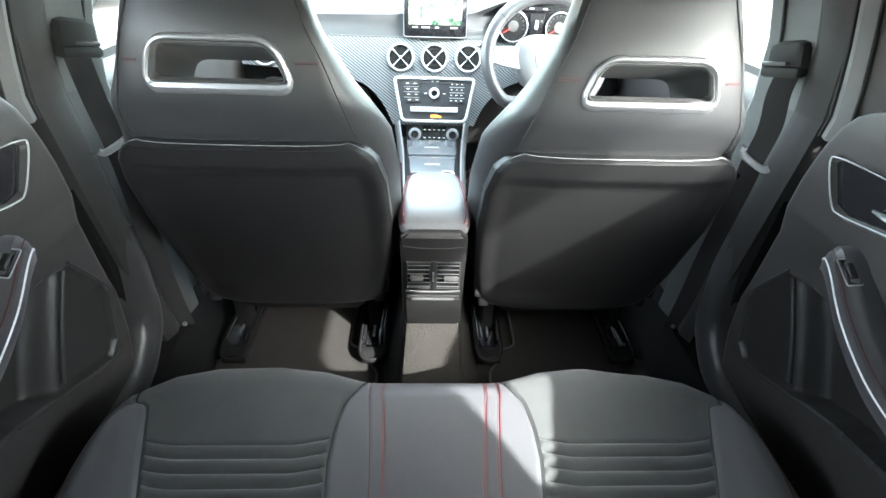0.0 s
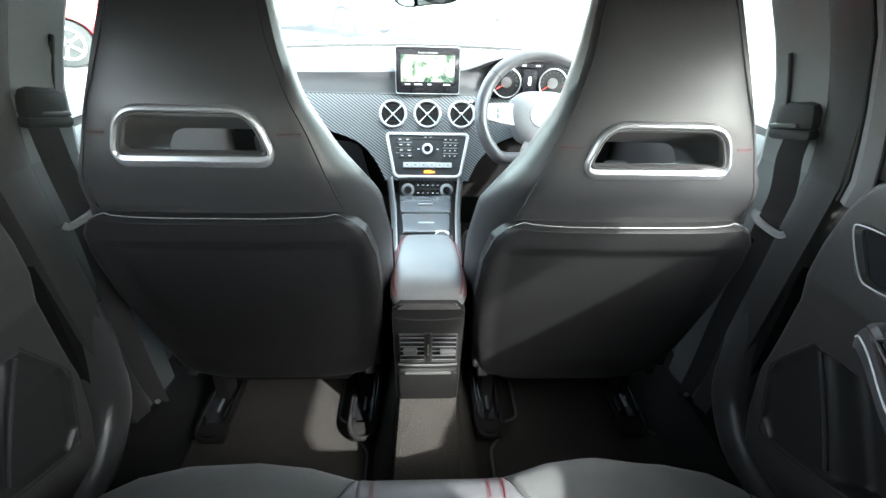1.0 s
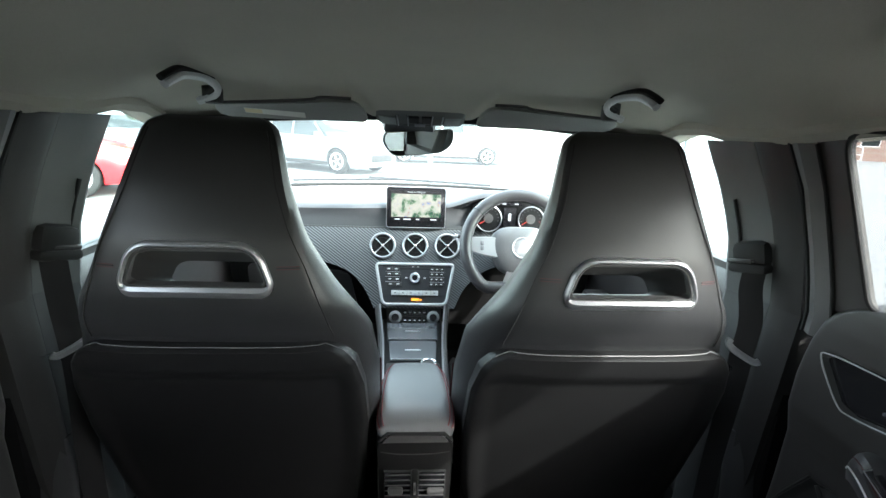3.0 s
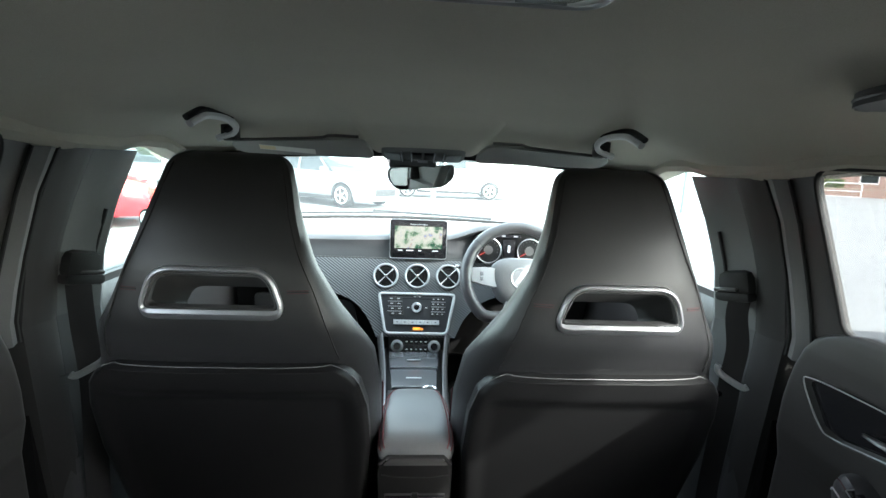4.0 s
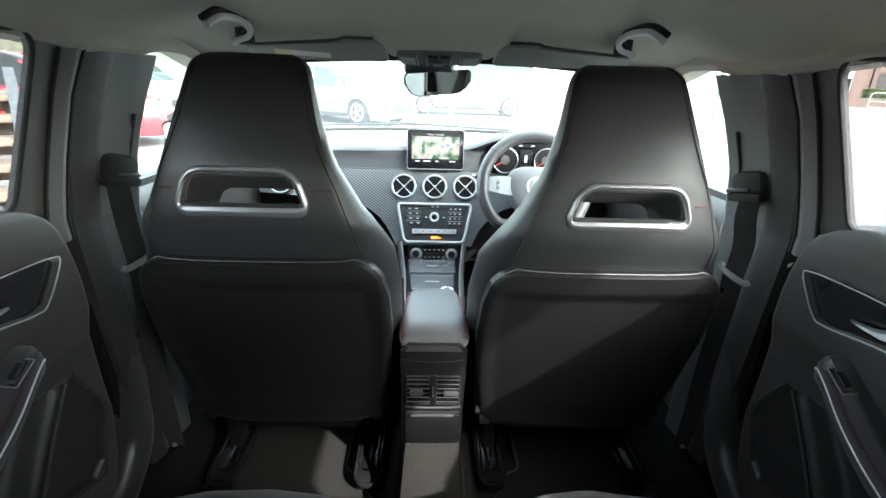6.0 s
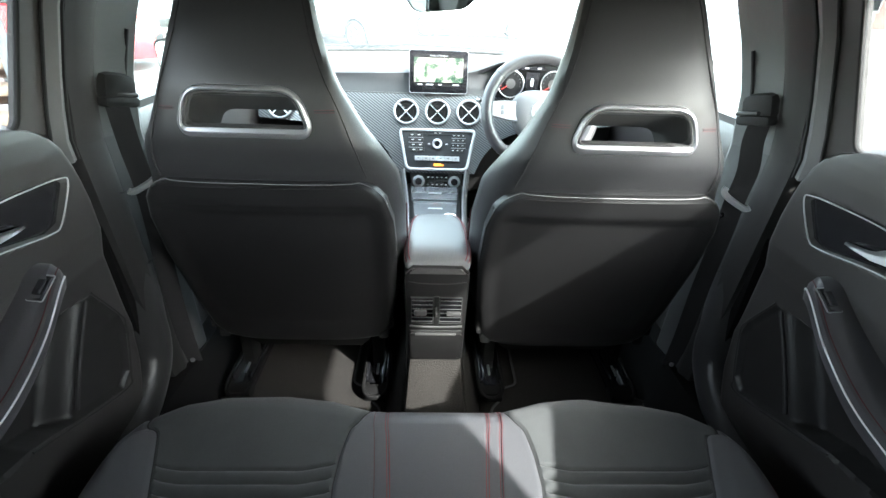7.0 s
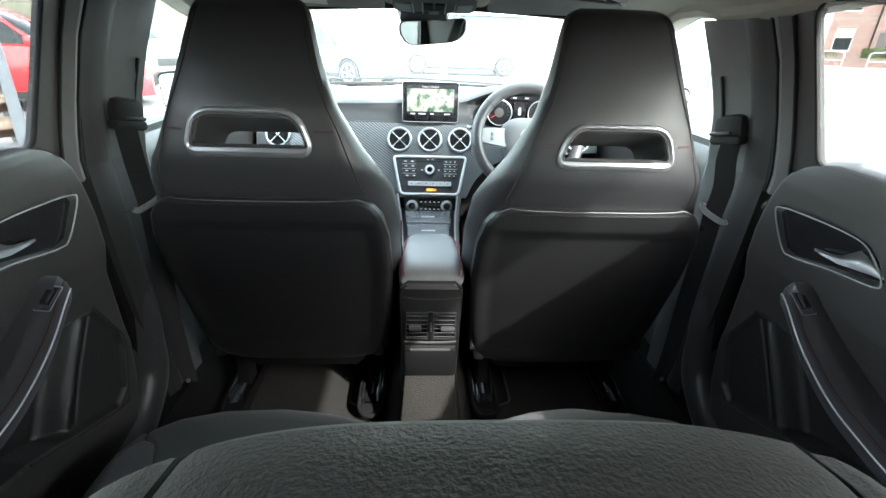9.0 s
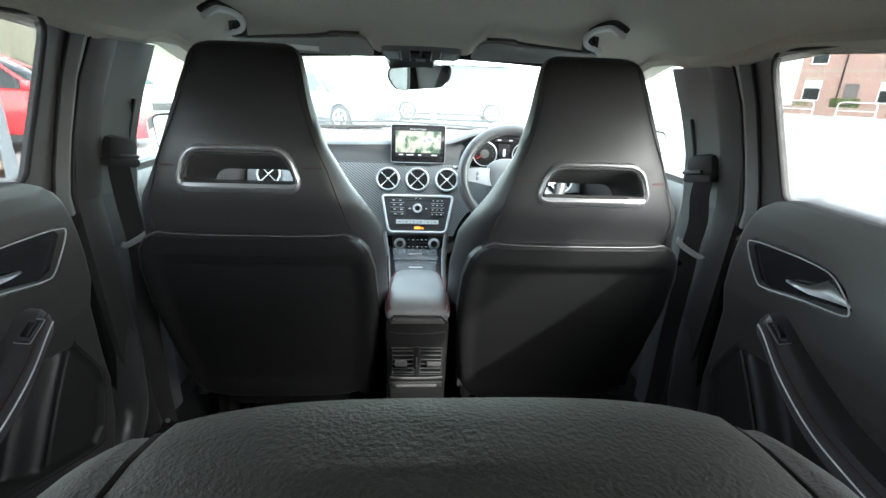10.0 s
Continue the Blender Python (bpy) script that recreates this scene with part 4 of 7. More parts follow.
def build_bench():
    """Rear bench: cushion with two suede seats, fluted rear halves and a leather middle with red seams; backrest behind."""
    b = thing("rear_bench", "charcoal suede and grey leather rear bench with red stitching", "car seat", (0, 0.5, 0.22))
    def front(x):
        a = abs(x)
        return float(np.interp(a, [0.0, 0.10, 0.13, 0.20, 0.29, 0.40, 0.47, 0.52, 0.55, 0.575, 0.590], [0.819, 0.819, 0.822, 0.844, 0.856, 0.852, 0.834, 0.802, 0.765, 0.705, 0.600])) - 0.014 * ease(0.25, 0.4, x)
    def inner(v):
        return float(np.interp(v, [0, 0.02, 0.09, 0.152, 0.20, 0.265, 0.48], [0.114, 0.126, 0.154, 0.166, 0.170, 0.165, 0.15]))
    def outer(v):
        return float(np.interp(v, [0, 0.05, 0.10, 0.162, 0.262, 0.48], [0.524, 0.512, 0.490, 0.470, 0.440, 0.42]))
    def seam(v, k):
        return (0.1155 if k else 0.0925) - 0.015 * ease(0.03, 0.27, v)
    def top(x, y, v):
        a = abs(x)
        w, o = inner(v), outer(v)
        z = 0.537 - 0.06 * ease(0.80, 0.40, y)
        z -= 0.014 * ease(w, w + 0.07, a) * ease(o + 0.02, o - 0.05, a) * ease(0.80, 0.68, y)
        z += 0.010 * ease(o, o + 0.035, a) * ease(0.02, 0.12, v)
        z -= 0.055 * max(0.0, (a - 0.525) / 0.065) ** 2
        for k in (0, 1):
            z -= 0.0018 * ease(0.0035, 0.0, abs(a - seam(v, k)))
        z -= 0.0045 * ease(0.006, 0.0, abs(a - w)) + 0.0045 * ease(0.006, 0.0, abs(a - o))
        if w < a < o and y < 0.690:
            ph = (0.687 - y) / 0.0215
            z += (0.0140 * abs(math.sin(math.pi * ph)) ** 0.55 - 0.0120) * ease(0.690, 0.684, y) * ease(w + 0.001, w + 0.014, a) * ease(o - 0.001, o - 0.014, a)
        z -= 0.065 * (1 - math.sqrt(max(0.0, 1 - (1 - min(v / 0.06, 1.0)) ** 2)))
        return z
    def lay(x, v):
        """A point of the cushion's top, at a distance v behind its front edge; the rows straighten behind the edge."""
        f = front(x)
        row = 0.852 + (f - 0.852) * ease(0.50, 0.57, abs(x))
        y = f - v + (row - f) * ease(0.05, 0.125, v)
        return (x, y, top(x, y, v))
    def piece(x0, x1, nx, name, mat, label=""):
        """x0 and x1 give the piece's sides at a distance v behind its front edge."""
        vs = [0, 0.004, 0.01, 0.018, 0.03, 0.045] + steps(0.06, 0.48, 210)
        fn = lambda u, v: lay(x0(v) + (x1(v) - x0(v)) * u, v)  # noqa: E731
        return part(name, sheet(fn, steps(0, 1, nx), vs, lambda u, v: (0, 0, 0.34 - fn(u, v)[2])), mat, b, label)
    piece(lambda v: -seam(v, 1), lambda v: seam(v, 1), 66, "middle_cushion", leather_grey, "grey leather middle seat")
    for s in (-1, 1):
        piece(lambda v: s * (inner(v) + 0.0004), lambda v: s * (outer(v) - 0.0004), 64, "seat_cushion", fabric, "charcoal suede seat with fluted rear half")
        piece(lambda v: s * (seam(v, 1) + 0.0004), lambda v: s * inner(v), 20, "inner_bolster", leather_grey, "grey leather bolster")
        piece(lambda v: s * outer(v), lambda v: s * 0.588, 40, "outer_bolster", leather_grey, "grey leather bolster")
        for k in (0, 1):
            for d in (-0.0022, 0.0022) if (s, k) != (-1, 1) else (0.0,):
                run = [lay(s * (seam(v, k) + d), v) for v in steps(0.008, 0.40, 60)]
                part("red_seam", tube([(x, y, z + 0.0005) for x, y, z in run], 0.0006, 5), red_thread if (s, k) != (-1, 1) else red_thread_dark, b, "red stitched seam")
        for edge in (inner, outer):
            run = [lay(s * edge(v), v) for v in steps(0.008, 0.40, 60)]
            part("seam", tube([(x, y, z + 0.0003) for x, y, z in run], 0.0012, 5), dark_thread, b)
        for k in range(9):
            # A dark line in the groove between two flutes paints its shade.
            v = 0.165 + 0.0215 * k
            run = [lay(s * x, v) for x in steps(inner(v) + 0.004, outer(v) - 0.004, 30)]
            part("flute_seam", tube([(x, y, z + 0.0004) for x, y, z in run], 0.0013, 5), dark_thread, b)
        run = [lay(s * 0.560, v) for v in steps(0.02, 0.30, 30)]
        part("red_seam", tube([(x, y, z + 0.0006) for x, y, z in run], 0.0009, 5), red_thread_dark, b)
    b.location.x -= 0.008
    part("base", box(-0.57, 0.57, 0.20, 0.68, 0.22, 0.36, 0.02), hard_black, b)
    part("backrest", loft([[(-0.62, y, z), (0.62, y, z), (0.62, y - 0.12, z), (-0.62, y - 0.12, z)] for y, z in ((0.42, 0.36), (0.36, 0.55), (0.27, 0.85), (0.20, 0.94))]), leather, b, "black leather rear backrest")


def build_headrest():
    """Middle head restraint of the rear bench: a grained leather cushion on two steel posts."""
    h = thing("head_restraint", "black grained leather middle rear head restraint", "head restraint", (0, 0.21, 0.93))
    loops = []
    for u in steps(-1, 1, 44):
        x = -0.0115 + 0.154 * u
        k = max(0.0, 1 - abs(u) ** 3.6) ** 0.5
        zt = 1.092 - 0.020 * abs(u) ** 3 - 0.050 * (1 - k)
        zt -= 0.0035 * ease(0.03, 0.0, abs(abs(u) - 0.636))
        d = 0.045 * (0.35 + 0.65 * k)
        zb = 0.955 + 0.03 * (1 - k)
        cy = 0.192
        loops.append([(x, cy + d * a, zb + (zt - zb) * c) for a, c in ((0.6, 0.0), (0.95, 0.10), (1.12, 0.3), (1.18, 0.55), (1.12, 0.78), (0.98, 0.90), (0.75, 0.965), (0.4, 0.993), (0.0, 1.0), (-0.45, 0.985), (-0.8, 0.93), (-1.0, 0.8), (-1.05, 0.5), (-0.95, 0.15), (-0.6, 0.0))])
    c = part("cushion", loft(loops), leather_coarse, h, "grained black leather cushion", 60)
    for s in (-1, 1):
        i = 22 + s * 14
        part("seam", tube([(q[0], q[1], q[2] + 0.0005) for q in loops[i][2:11]], 0.0014, 5), dark_thread, c)
        part("post", tube([(s * 0.06 - 0.0115, 0.20, 0.90), (s * 0.06 - 0.0115, 0.21, 0.97)], 0.006, 10, up=(0, 1, 0)), chrome, h, "steel post")


def build_mat(s):
    m = thing("floor_mat", "dark grey rear floor mat with bound edge", "floor mat", (s * 0.40, 1.0, 0.225), "rear floor mats")
    pts = [(0.150, 0.72), (0.150, 1.075), (0.185, 1.115), (0.185, 1.15), (0.235, 1.17), (0.235, 1.42), (0.515, 1.42), (0.515, 1.25), (0.53, 1.14), (0.60, 1.10), (0.615, 1.04), (0.60, 0.72)]
    out = rounded(pts, 0.018, 4)
    bm = slab([(s * v.x, v.y, 0.222) for v in out], (0, 0, 0.008), 0.0)
    part("carpet_pad", bm, mat_cloth, m)
    part("binding", tube([(s * v.x, v.y, 0.229) for v in out], 0.0042, 6, True), binding, m, "grey bound edge")


# ---- dashboard ----
def dash_y(z):
    """Depth of the sloping trim face at a height."""
    return 1.870 + 0.433 * (z - 0.737)


def build_vent(parent, x, z, r=0.043):
    at = Vector((x, dash_y(z), z))
    axis = Vector((0, -1, 0.433)).normalized()
    v = part("air_vent", ring(at + axis * 0.004, axis, r, 0.0044, 40, 10), vent_metal, parent, "round satin silver air vent")
    part("vent_cup", join(drum(at - axis * 0.03, axis, r - 0.002, 0.0315, 32), ring(at + axis * 0.002, axis, r * 0.62, 0.0016, 32, 6), ring(at + axis * 0.002, axis, r * 0.36, 0.0016, 28, 6)), cap_black, v)
    m = frame_of(at, axis)
    for k in range(4):
        a = math.pi / 4 + k * math.pi / 2
        blade = loft([[(math.cos(a) * d - math.sin(a) * w, math.sin(a) * d + math.cos(a) * w, h) for w, h in ((-hw, 0.001), (-hw * 0.5, 0.006), (hw * 0.5, 0.006), (hw, 0.001), (0, -0.004))] for d, hw in ((0.002, 0.0014), (r * 0.5, 0.0018), (r - 0.003, 0.0029))])
        part("vent_blade", turned(blade, m), silver_paint, v, "silver vent blade")
    part("vent_hub", turned(drum((0, 0, 0), (0, 0, 1), 0.0055, 0.008, 16, 0.002, up=(0, 1, 0)), m), chrome, v)
    return v


def build_dashboard():
    d = thing("dashboard", "black dashboard with carbon-weave trim and round silver vents", "dashboard", (0, 2.1, 0.5))
    def hood(x):
        return ease(0.09, 0.26, x) * ease(0.62, 0.50, x)
    # Upper moulding, raised over the dials.
    loops = []
    for x in steps(-0.68, 0.68, 80):
        h = hood(x)
        b = 0.04 * (abs(x) / 0.68) ** 4
        rear = 1.952 + b - 0.05 * h
        top = 0.972 + 0.012 * ease(-0.4, 0.1, x) + 0.052 * h
        loops.append([(x, 2.42 - 0.1 * (x / 0.68) ** 2, 0.985), (x, 2.20, 0.992 + 0.02 * h), (x, 2.06, 0.990 + 0.045 * h), (x, rear + 0.035, top + 0.008), (x, rear + 0.008, top + 0.003), (x, rear, top - 0.006), (x, rear + 0.006 + 0.045 * h, top - 0.022), (x, 1.958 + b + 0.012 * h, 0.93), (x, 1.952 + b, 0.903), (x, 2.0, 0.90), (x, 2.3, 0.86)])
    part("upper_moulding", loft(loops), dash_top, d, "soft black dashboard top")
    # Trim face with its waist down to the console.
    low = [(-0.665, 0.805), (-0.50, 0.800), (-0.42, 0.795), (-0.344, 0.790), (-0.265, 0.770), (-0.215, 0.742), (-0.178, 0.702), (-0.156, 0.665), (-0.144, 0.640)]
    out = [(x, z, 0) for x, z in low] + [(-x - 0.004 if x > -0.2 else -x, z, 0) for x, z in low[::-1]]
    face = spline(out[:9], 4) + spline(out[9:], 4)
    pts = [(v.x, v.y) for v in face] + [(x, 0.902) for x in steps(0.665, -0.665, 20)]
    part("carbon_trim", slab([(x, dash_y(z) + 0.035 * (abs(x) / 0.665) ** 4, z) for x, z in pts], (0, 0.03, 0.0)), carbon, d, "dark carbon-weave trim panel", 20)
    part("trim_lip", tube([(x, dash_y(0.902) + 0.035 * (abs(x) / 0.665) ** 4 + 0.002, 0.903) for x in steps(-0.66, 0.66, 40)], 0.003, 6), hard_black, d)
    # Lower dash with the glove box on one side and the knee panel on the other.
    lower = loft([[(x, 1.93 + 0.03 * (abs(x) / 0.66) ** 2, 0.80), (x, 1.96, 0.74), (x, 1.99, 0.62), (x, 2.02, 0.50), (x, 2.25, 0.40), (x, 2.35, 0.84)] for x in steps(-0.67, 0.67, 20)])
    part("lower_moulding", lower, cap_black, d)
    part("glove_box_lid", slab([(v.x, 1.948 + 0.4 * (0.74 - v.y) * 0.5, v.y) for v in rounded([(-0.60, 0.52), (-0.20, 0.52), (-0.24, 0.735), (-0.60, 0.765)], 0.03, 5)], (0, -0.012, 0), 0.004), hard_black, d, "black glove box lid")
    for x, z in ((-0.1175, 0.843), (-0.002, 0.844), (0.1135, 0.845)):
        build_vent(d, x, z)
    for x in (-0.575, 0.575):
        v = build_vent(d, x, 0.850)
    # Radio panel.
    axis = Vector((0, -1, 0.433)).normalized()
    def on(x, z, lift=0.0):
        p = Vector((x, dash_y(z), z)) + axis * lift
        return p
    outline = rounded([(-0.112, 0.652), (0.110, 0.652), (0.138, 0.783), (-0.139, 0.783)], [0.018, 0.018, 0.014, 0.014], 6)
    radio = part("radio_panel", slab([on(v.x, v.y, 0.003) for v in outline], (0, 0.02, 0)), radio_grey, d, "dark grey radio panel")
    part("radio_frame", sweep([on(v.x, v.y, 0.004) for v in outline], plate(0.010, 0.010, 0.003), axis, True), silver_paint, radio, "satin silver radio surround")
    knob = on(-0.001, 0.738, 0.004)
    part("radio_knob", join(ring(knob + axis * 0.006, axis, 0.0150, 0.0032, 28, 8), drum(knob, axis, 0.0115, 0.007, 24, 0.002)), satin, radio, "round silver control knob")
    part("knob_cap", drum(knob + axis * 0.006, axis, 0.0100, 0.003, 20, 0.001), gloss_black, radio)
    def tile(x0, x1, z0, z1, lift, t=0.004, r=0.001):
        a, b, c, e = on(x0, z0, lift), on(x1, z0, lift), on(x1, z1, lift), on(x0, z1, lift)
        return slab([a, b, c, e], axis * t, r, 1)
    part("disc_slot", tile(-0.085, 0.080, 0.7655, 0.7685, 0.003, 0.001, 0), rubber, radio)
    for i in range(4):
        z = 0.766 - 0.0165 * i
        for s in (-1, 1):
            n = 2 if s < 0 else 3
            for j in range(n):
                w = 0.052 / n
                x = (-0.105 + 0.004 * i * 0.6 if s < 0 else 0.053 - 0.001 * i) + j * w
                key = part("radio_key", tile(x, x + w - 0.0012, z - 0.006, z + 0.007, 0.003, 0.003), hard_black, radio)
                part("key_print", tile(x + w * 0.25, x + w * 0.62, z - 0.0005, z + 0.0018, 0.0062, 0.0004, 0), pale_print, key, "white printed mark")
            if i < 3:
                part("key_line", tile(-0.106 if s < 0 else 0.052, -0.054 if s < 0 else 0.104, z - 0.0088, z - 0.0072, 0.003, 0.0022, 0), satin, radio)
    for i in range(6):
        x = -0.083 + 0.0276 * i
        key = part("switch_key", tile(x, x + 0.0268, 0.681, 0.6965, 0.003, 0.005, 0.001), silver_paint, radio, "silver toggle key")
        part("key_print", tile(x + 0.010, x + 0.017, 0.6875, 0.690, 0.0082, 0.0004, 0), hard_black, key)
    part("status_display", tile(-0.012, 0.014, 0.664, 0.672, 0.003, 0.0006, 0), amber_glow, radio, "amber lit status display")
    part("status_display", tile(0.017, 0.024, 0.664, 0.669, 0.003, 0.0006, 0), amber_glow, radio)
    for x in (-0.035, 0.030):
        part("key_print", tile(x, x + 0.008, 0.7365, 0.739, 0.003, 0.0005, 0), pale_print, radio)
    for x in (-0.012, 0.006):
        part("key_print", tile(x, x + 0.008, 0.7735, 0.7755, 0.003, 0.0005, 0), pale_print, radio)
    # Climate panel under it.
    cl = part("climate_panel", slab([(x, 1.842 - 0.30 * (0.64 - z), z) for x, z in ((-0.094, 0.572), (0.091, 0.572), (0.096, 0.638), (-0.100, 0.638))], (0, 0.03, 0)), hard_black, d, "black climate control panel")
    ax2 = Vector((0, -1, 0.30)).normalized()
    for x in (-0.067, 0.066):
        at = Vector((x, 1.831, 0.606))
        k = part("climate_knob", drum(at, ax2, 0.0185, 0.016, 32, 0.003), satin, cl, "ribbed silver climate knob")
        part("knob_cap", drum(at + ax2 * 0.0155, ax2, 0.013, 0.0015, 24), gloss_black, k)
        part("knob_ring", ring(at + ax2 * 0.010, ax2, 0.0190, 0.0032, 32, 8), silver_paint, k, "bright knob ring")
        part("knob_mark", drum(at + ax2 * 0.0168 + Vector((-0.004 if x < 0 else 0.003, 0, -0.005)), ax2, 0.0028, 0.0006, 10), red_glow if x < 0 else pale_print, k)
    for i in range(5):
        for j in range(2):
            x, z = -0.040 + 0.017 * i, 0.621 - 0.026 * j
            y = 1.842 - 0.30 * (0.64 - z)
            key = part("climate_key", slab([(x, y - 0.001, z - 0.010), (x + 0.015, y - 0.001, z - 0.010), (x + 0.015, y + 0.005, z + 0.010), (x, y + 0.005, z + 0.010)], ax2 * 0.003, 0.001, 1), gloss_black, cl)
            part("key_print", slab([(x + 0.004, y - 0.0005, z - 0.002), (x + 0.011, y - 0.0005, z - 0.002), (x + 0.011, y + 0.0004, z + 0.001), (x + 0.004, y + 0.0004, z + 0.001)], ax2 * 0.0035), pale_print, key)
    # Dials.
    cl2 = part("instrument_panel", slab([(v.x, 1.925, v.y) for v in rounded([(0.20, 0.90), (0.47, 0.90), (0.475, 0.995), (0.43, 1.016), (0.245, 1.016), (0.20, 0.995)], 0.02, 4)], (0, 0.02, 0)), dial_black, d, "black instrument panel")
    for x in (0.258, 0.412):
        at = Vector((x, 1.922, 0.952))
        dial = part("dial", drum(at, (0, -1, 0.1), 0.046, 0.004, 40), dial_black, cl2, "round dark dial")
        part("dial_rim", ring(at + Vector((0, -0.012, 0)), (0, -1, 0.1), 0.046, 0.0020, 44, 8), satin_dark, dial, "dull silver dial rim")
        part("dial_centre", drum(at + Vector((0, -0.005, 0)), (0, -1, 0.1), 0.017, 0.003, 28), hard_black, dial)
        for k in range(13):
            a = radians(215 - k * 250 / 12)
            c, e = Vector((math.cos(a), 0, math.sin(a))), Vector((-math.sin(a), 0, math.cos(a)))
            q = at + Vector((0, -0.0048, 0))
            part("dial_mark", slab([q + c * 0.0325 - e * 0.0008, q + c * 0.038 - e * 0.0008, q + c * 0.038 + e * 0.0008, q + c * 0.0325 + e * 0.0008], (0, -0.0008, 0)), red_glow if (x > 0.3 and k > 10) or (x < 0.3 and k in (0, 1)) else dial_glow, dial)
        a = radians(212)
        part("needle", tube([at + Vector((0.016 * math.cos(a), -0.009, 0.016 * math.sin(a))), at + Vector((0.038 * math.cos(a), -0.009, 0.038 * math.sin(a)))], 0.0014, 6, up=(0, 1, 0)), red_glow, dial, "red needle")
    part("trip_display", slab([(x, 1.919, z) for x, z in ((0.312, 0.925), (0.358, 0.925), (0.358, 0.992), (0.312, 0.992))], (0, -0.002, 0)), display_dark, cl2, "dark trip display")
    part("trip_symbol", slab([(v.x, 1.9165, v.y) for v in rounded([(0.330, 0.944), (0.340, 0.944), (0.340, 0.972), (0.330, 0.972)], 0.004, 3)], (0, -0.0006, 0)), white_glow, cl2, "white car symbol")
    part("top_bar", slab([(v.x, 1.918, v.y) for v in rounded([(0.29, 1.0), (0.38, 1.0), (0.372, 1.012), (0.298, 1.012)], 0.003, 3)], (0, -0.002, 0)), display_dark, cl2)
    for x in (0.305, 0.350):
        part("bar_print", slab([(x, 1.9155, 1.004), (x + 0.014, 1.9155, 1.004), (x + 0.014, 1.9155, 1.008), (x, 1.9155, 1.008)], (0, -0.0006, 0)), white_glow, cl2)
    return d


def build_screen():
    s = thing("display_screen", "tablet-like navigation screen standing on the dashboard, map lit", "display", (0, 1.94, 0.90))
    m = pose(-0.0015, 1.936, 0.980, -4, 0, 0.8)
    c = rounded([(-0.105, -0.072), (0.105, -0.072), (0.105, 0.072), (-0.105, 0.072)], 0.010, 6)
    case = part("case", turned(slab([(v.x, 0, v.y) for v in c], (0, 0.016, 0), 0.003, 2), m), gloss_black, s, "gloss black screen case")
    part("rim", turned(sweep([(v.x, 0.002, v.y) for v in c], plate(0.0022, 0.006, 0.0007), (0, -1, 0), True), m), satin_dark, case, "thin silver rim")
    part("map", turned(slab([(-0.088, -0.0006, -0.034), (0.088, -0.0006, -0.034), (0.088, -0.0006, 0.048), (-0.088, -0.0006, 0.048)], (0, 0.0004, 0)), m), map_glow, s, "lit map with green woods and pale roads")
    part("title_bar", turned(slab([(-0.088, -0.0006, 0.0485), (0.088, -0.0006, 0.0485), (0.088, -0.0006, 0.060), (-0.088, -0.0006, 0.060)], (0, 0.0004, 0)), m), display_dark, s)
    part("status_bar", turned(slab([(-0.088, -0.0006, -0.049), (0.088, -0.0006, -0.049), (0.088, -0.0006, -0.0345), (-0.088, -0.0006, -0.0345)], (0, 0.0004, 0)), m), display_dark, s)
    for x0, x1, z0, z1 in ((-0.075, -0.058, -0.044, -0.040), (-0.045, -0.018, -0.044, -0.040), (0.052, 0.074, -0.044, -0.040), (0.0, 0.012, -0.044, -0.040)):
        part("caption_bar", turned(slab([(x0, -0.0012, z0), (x1, -0.0012, z0), (x1, -0.0012, z1), (x0, -0.0012, z1)], (0, 0.0004, 0)), m), white_glow, s)
    part("title_text", turned(lettering("Ready to Navigate", 0.0085), m @ pose(0, -0.0012, 0.0525, 90, 0, 0)), white_glow, s, "white title lettering")
    part("foot", turned(box(-0.05, 0.05, 0.004, 0.03, -0.085, -0.06, 0.005), m), hard_black, s)


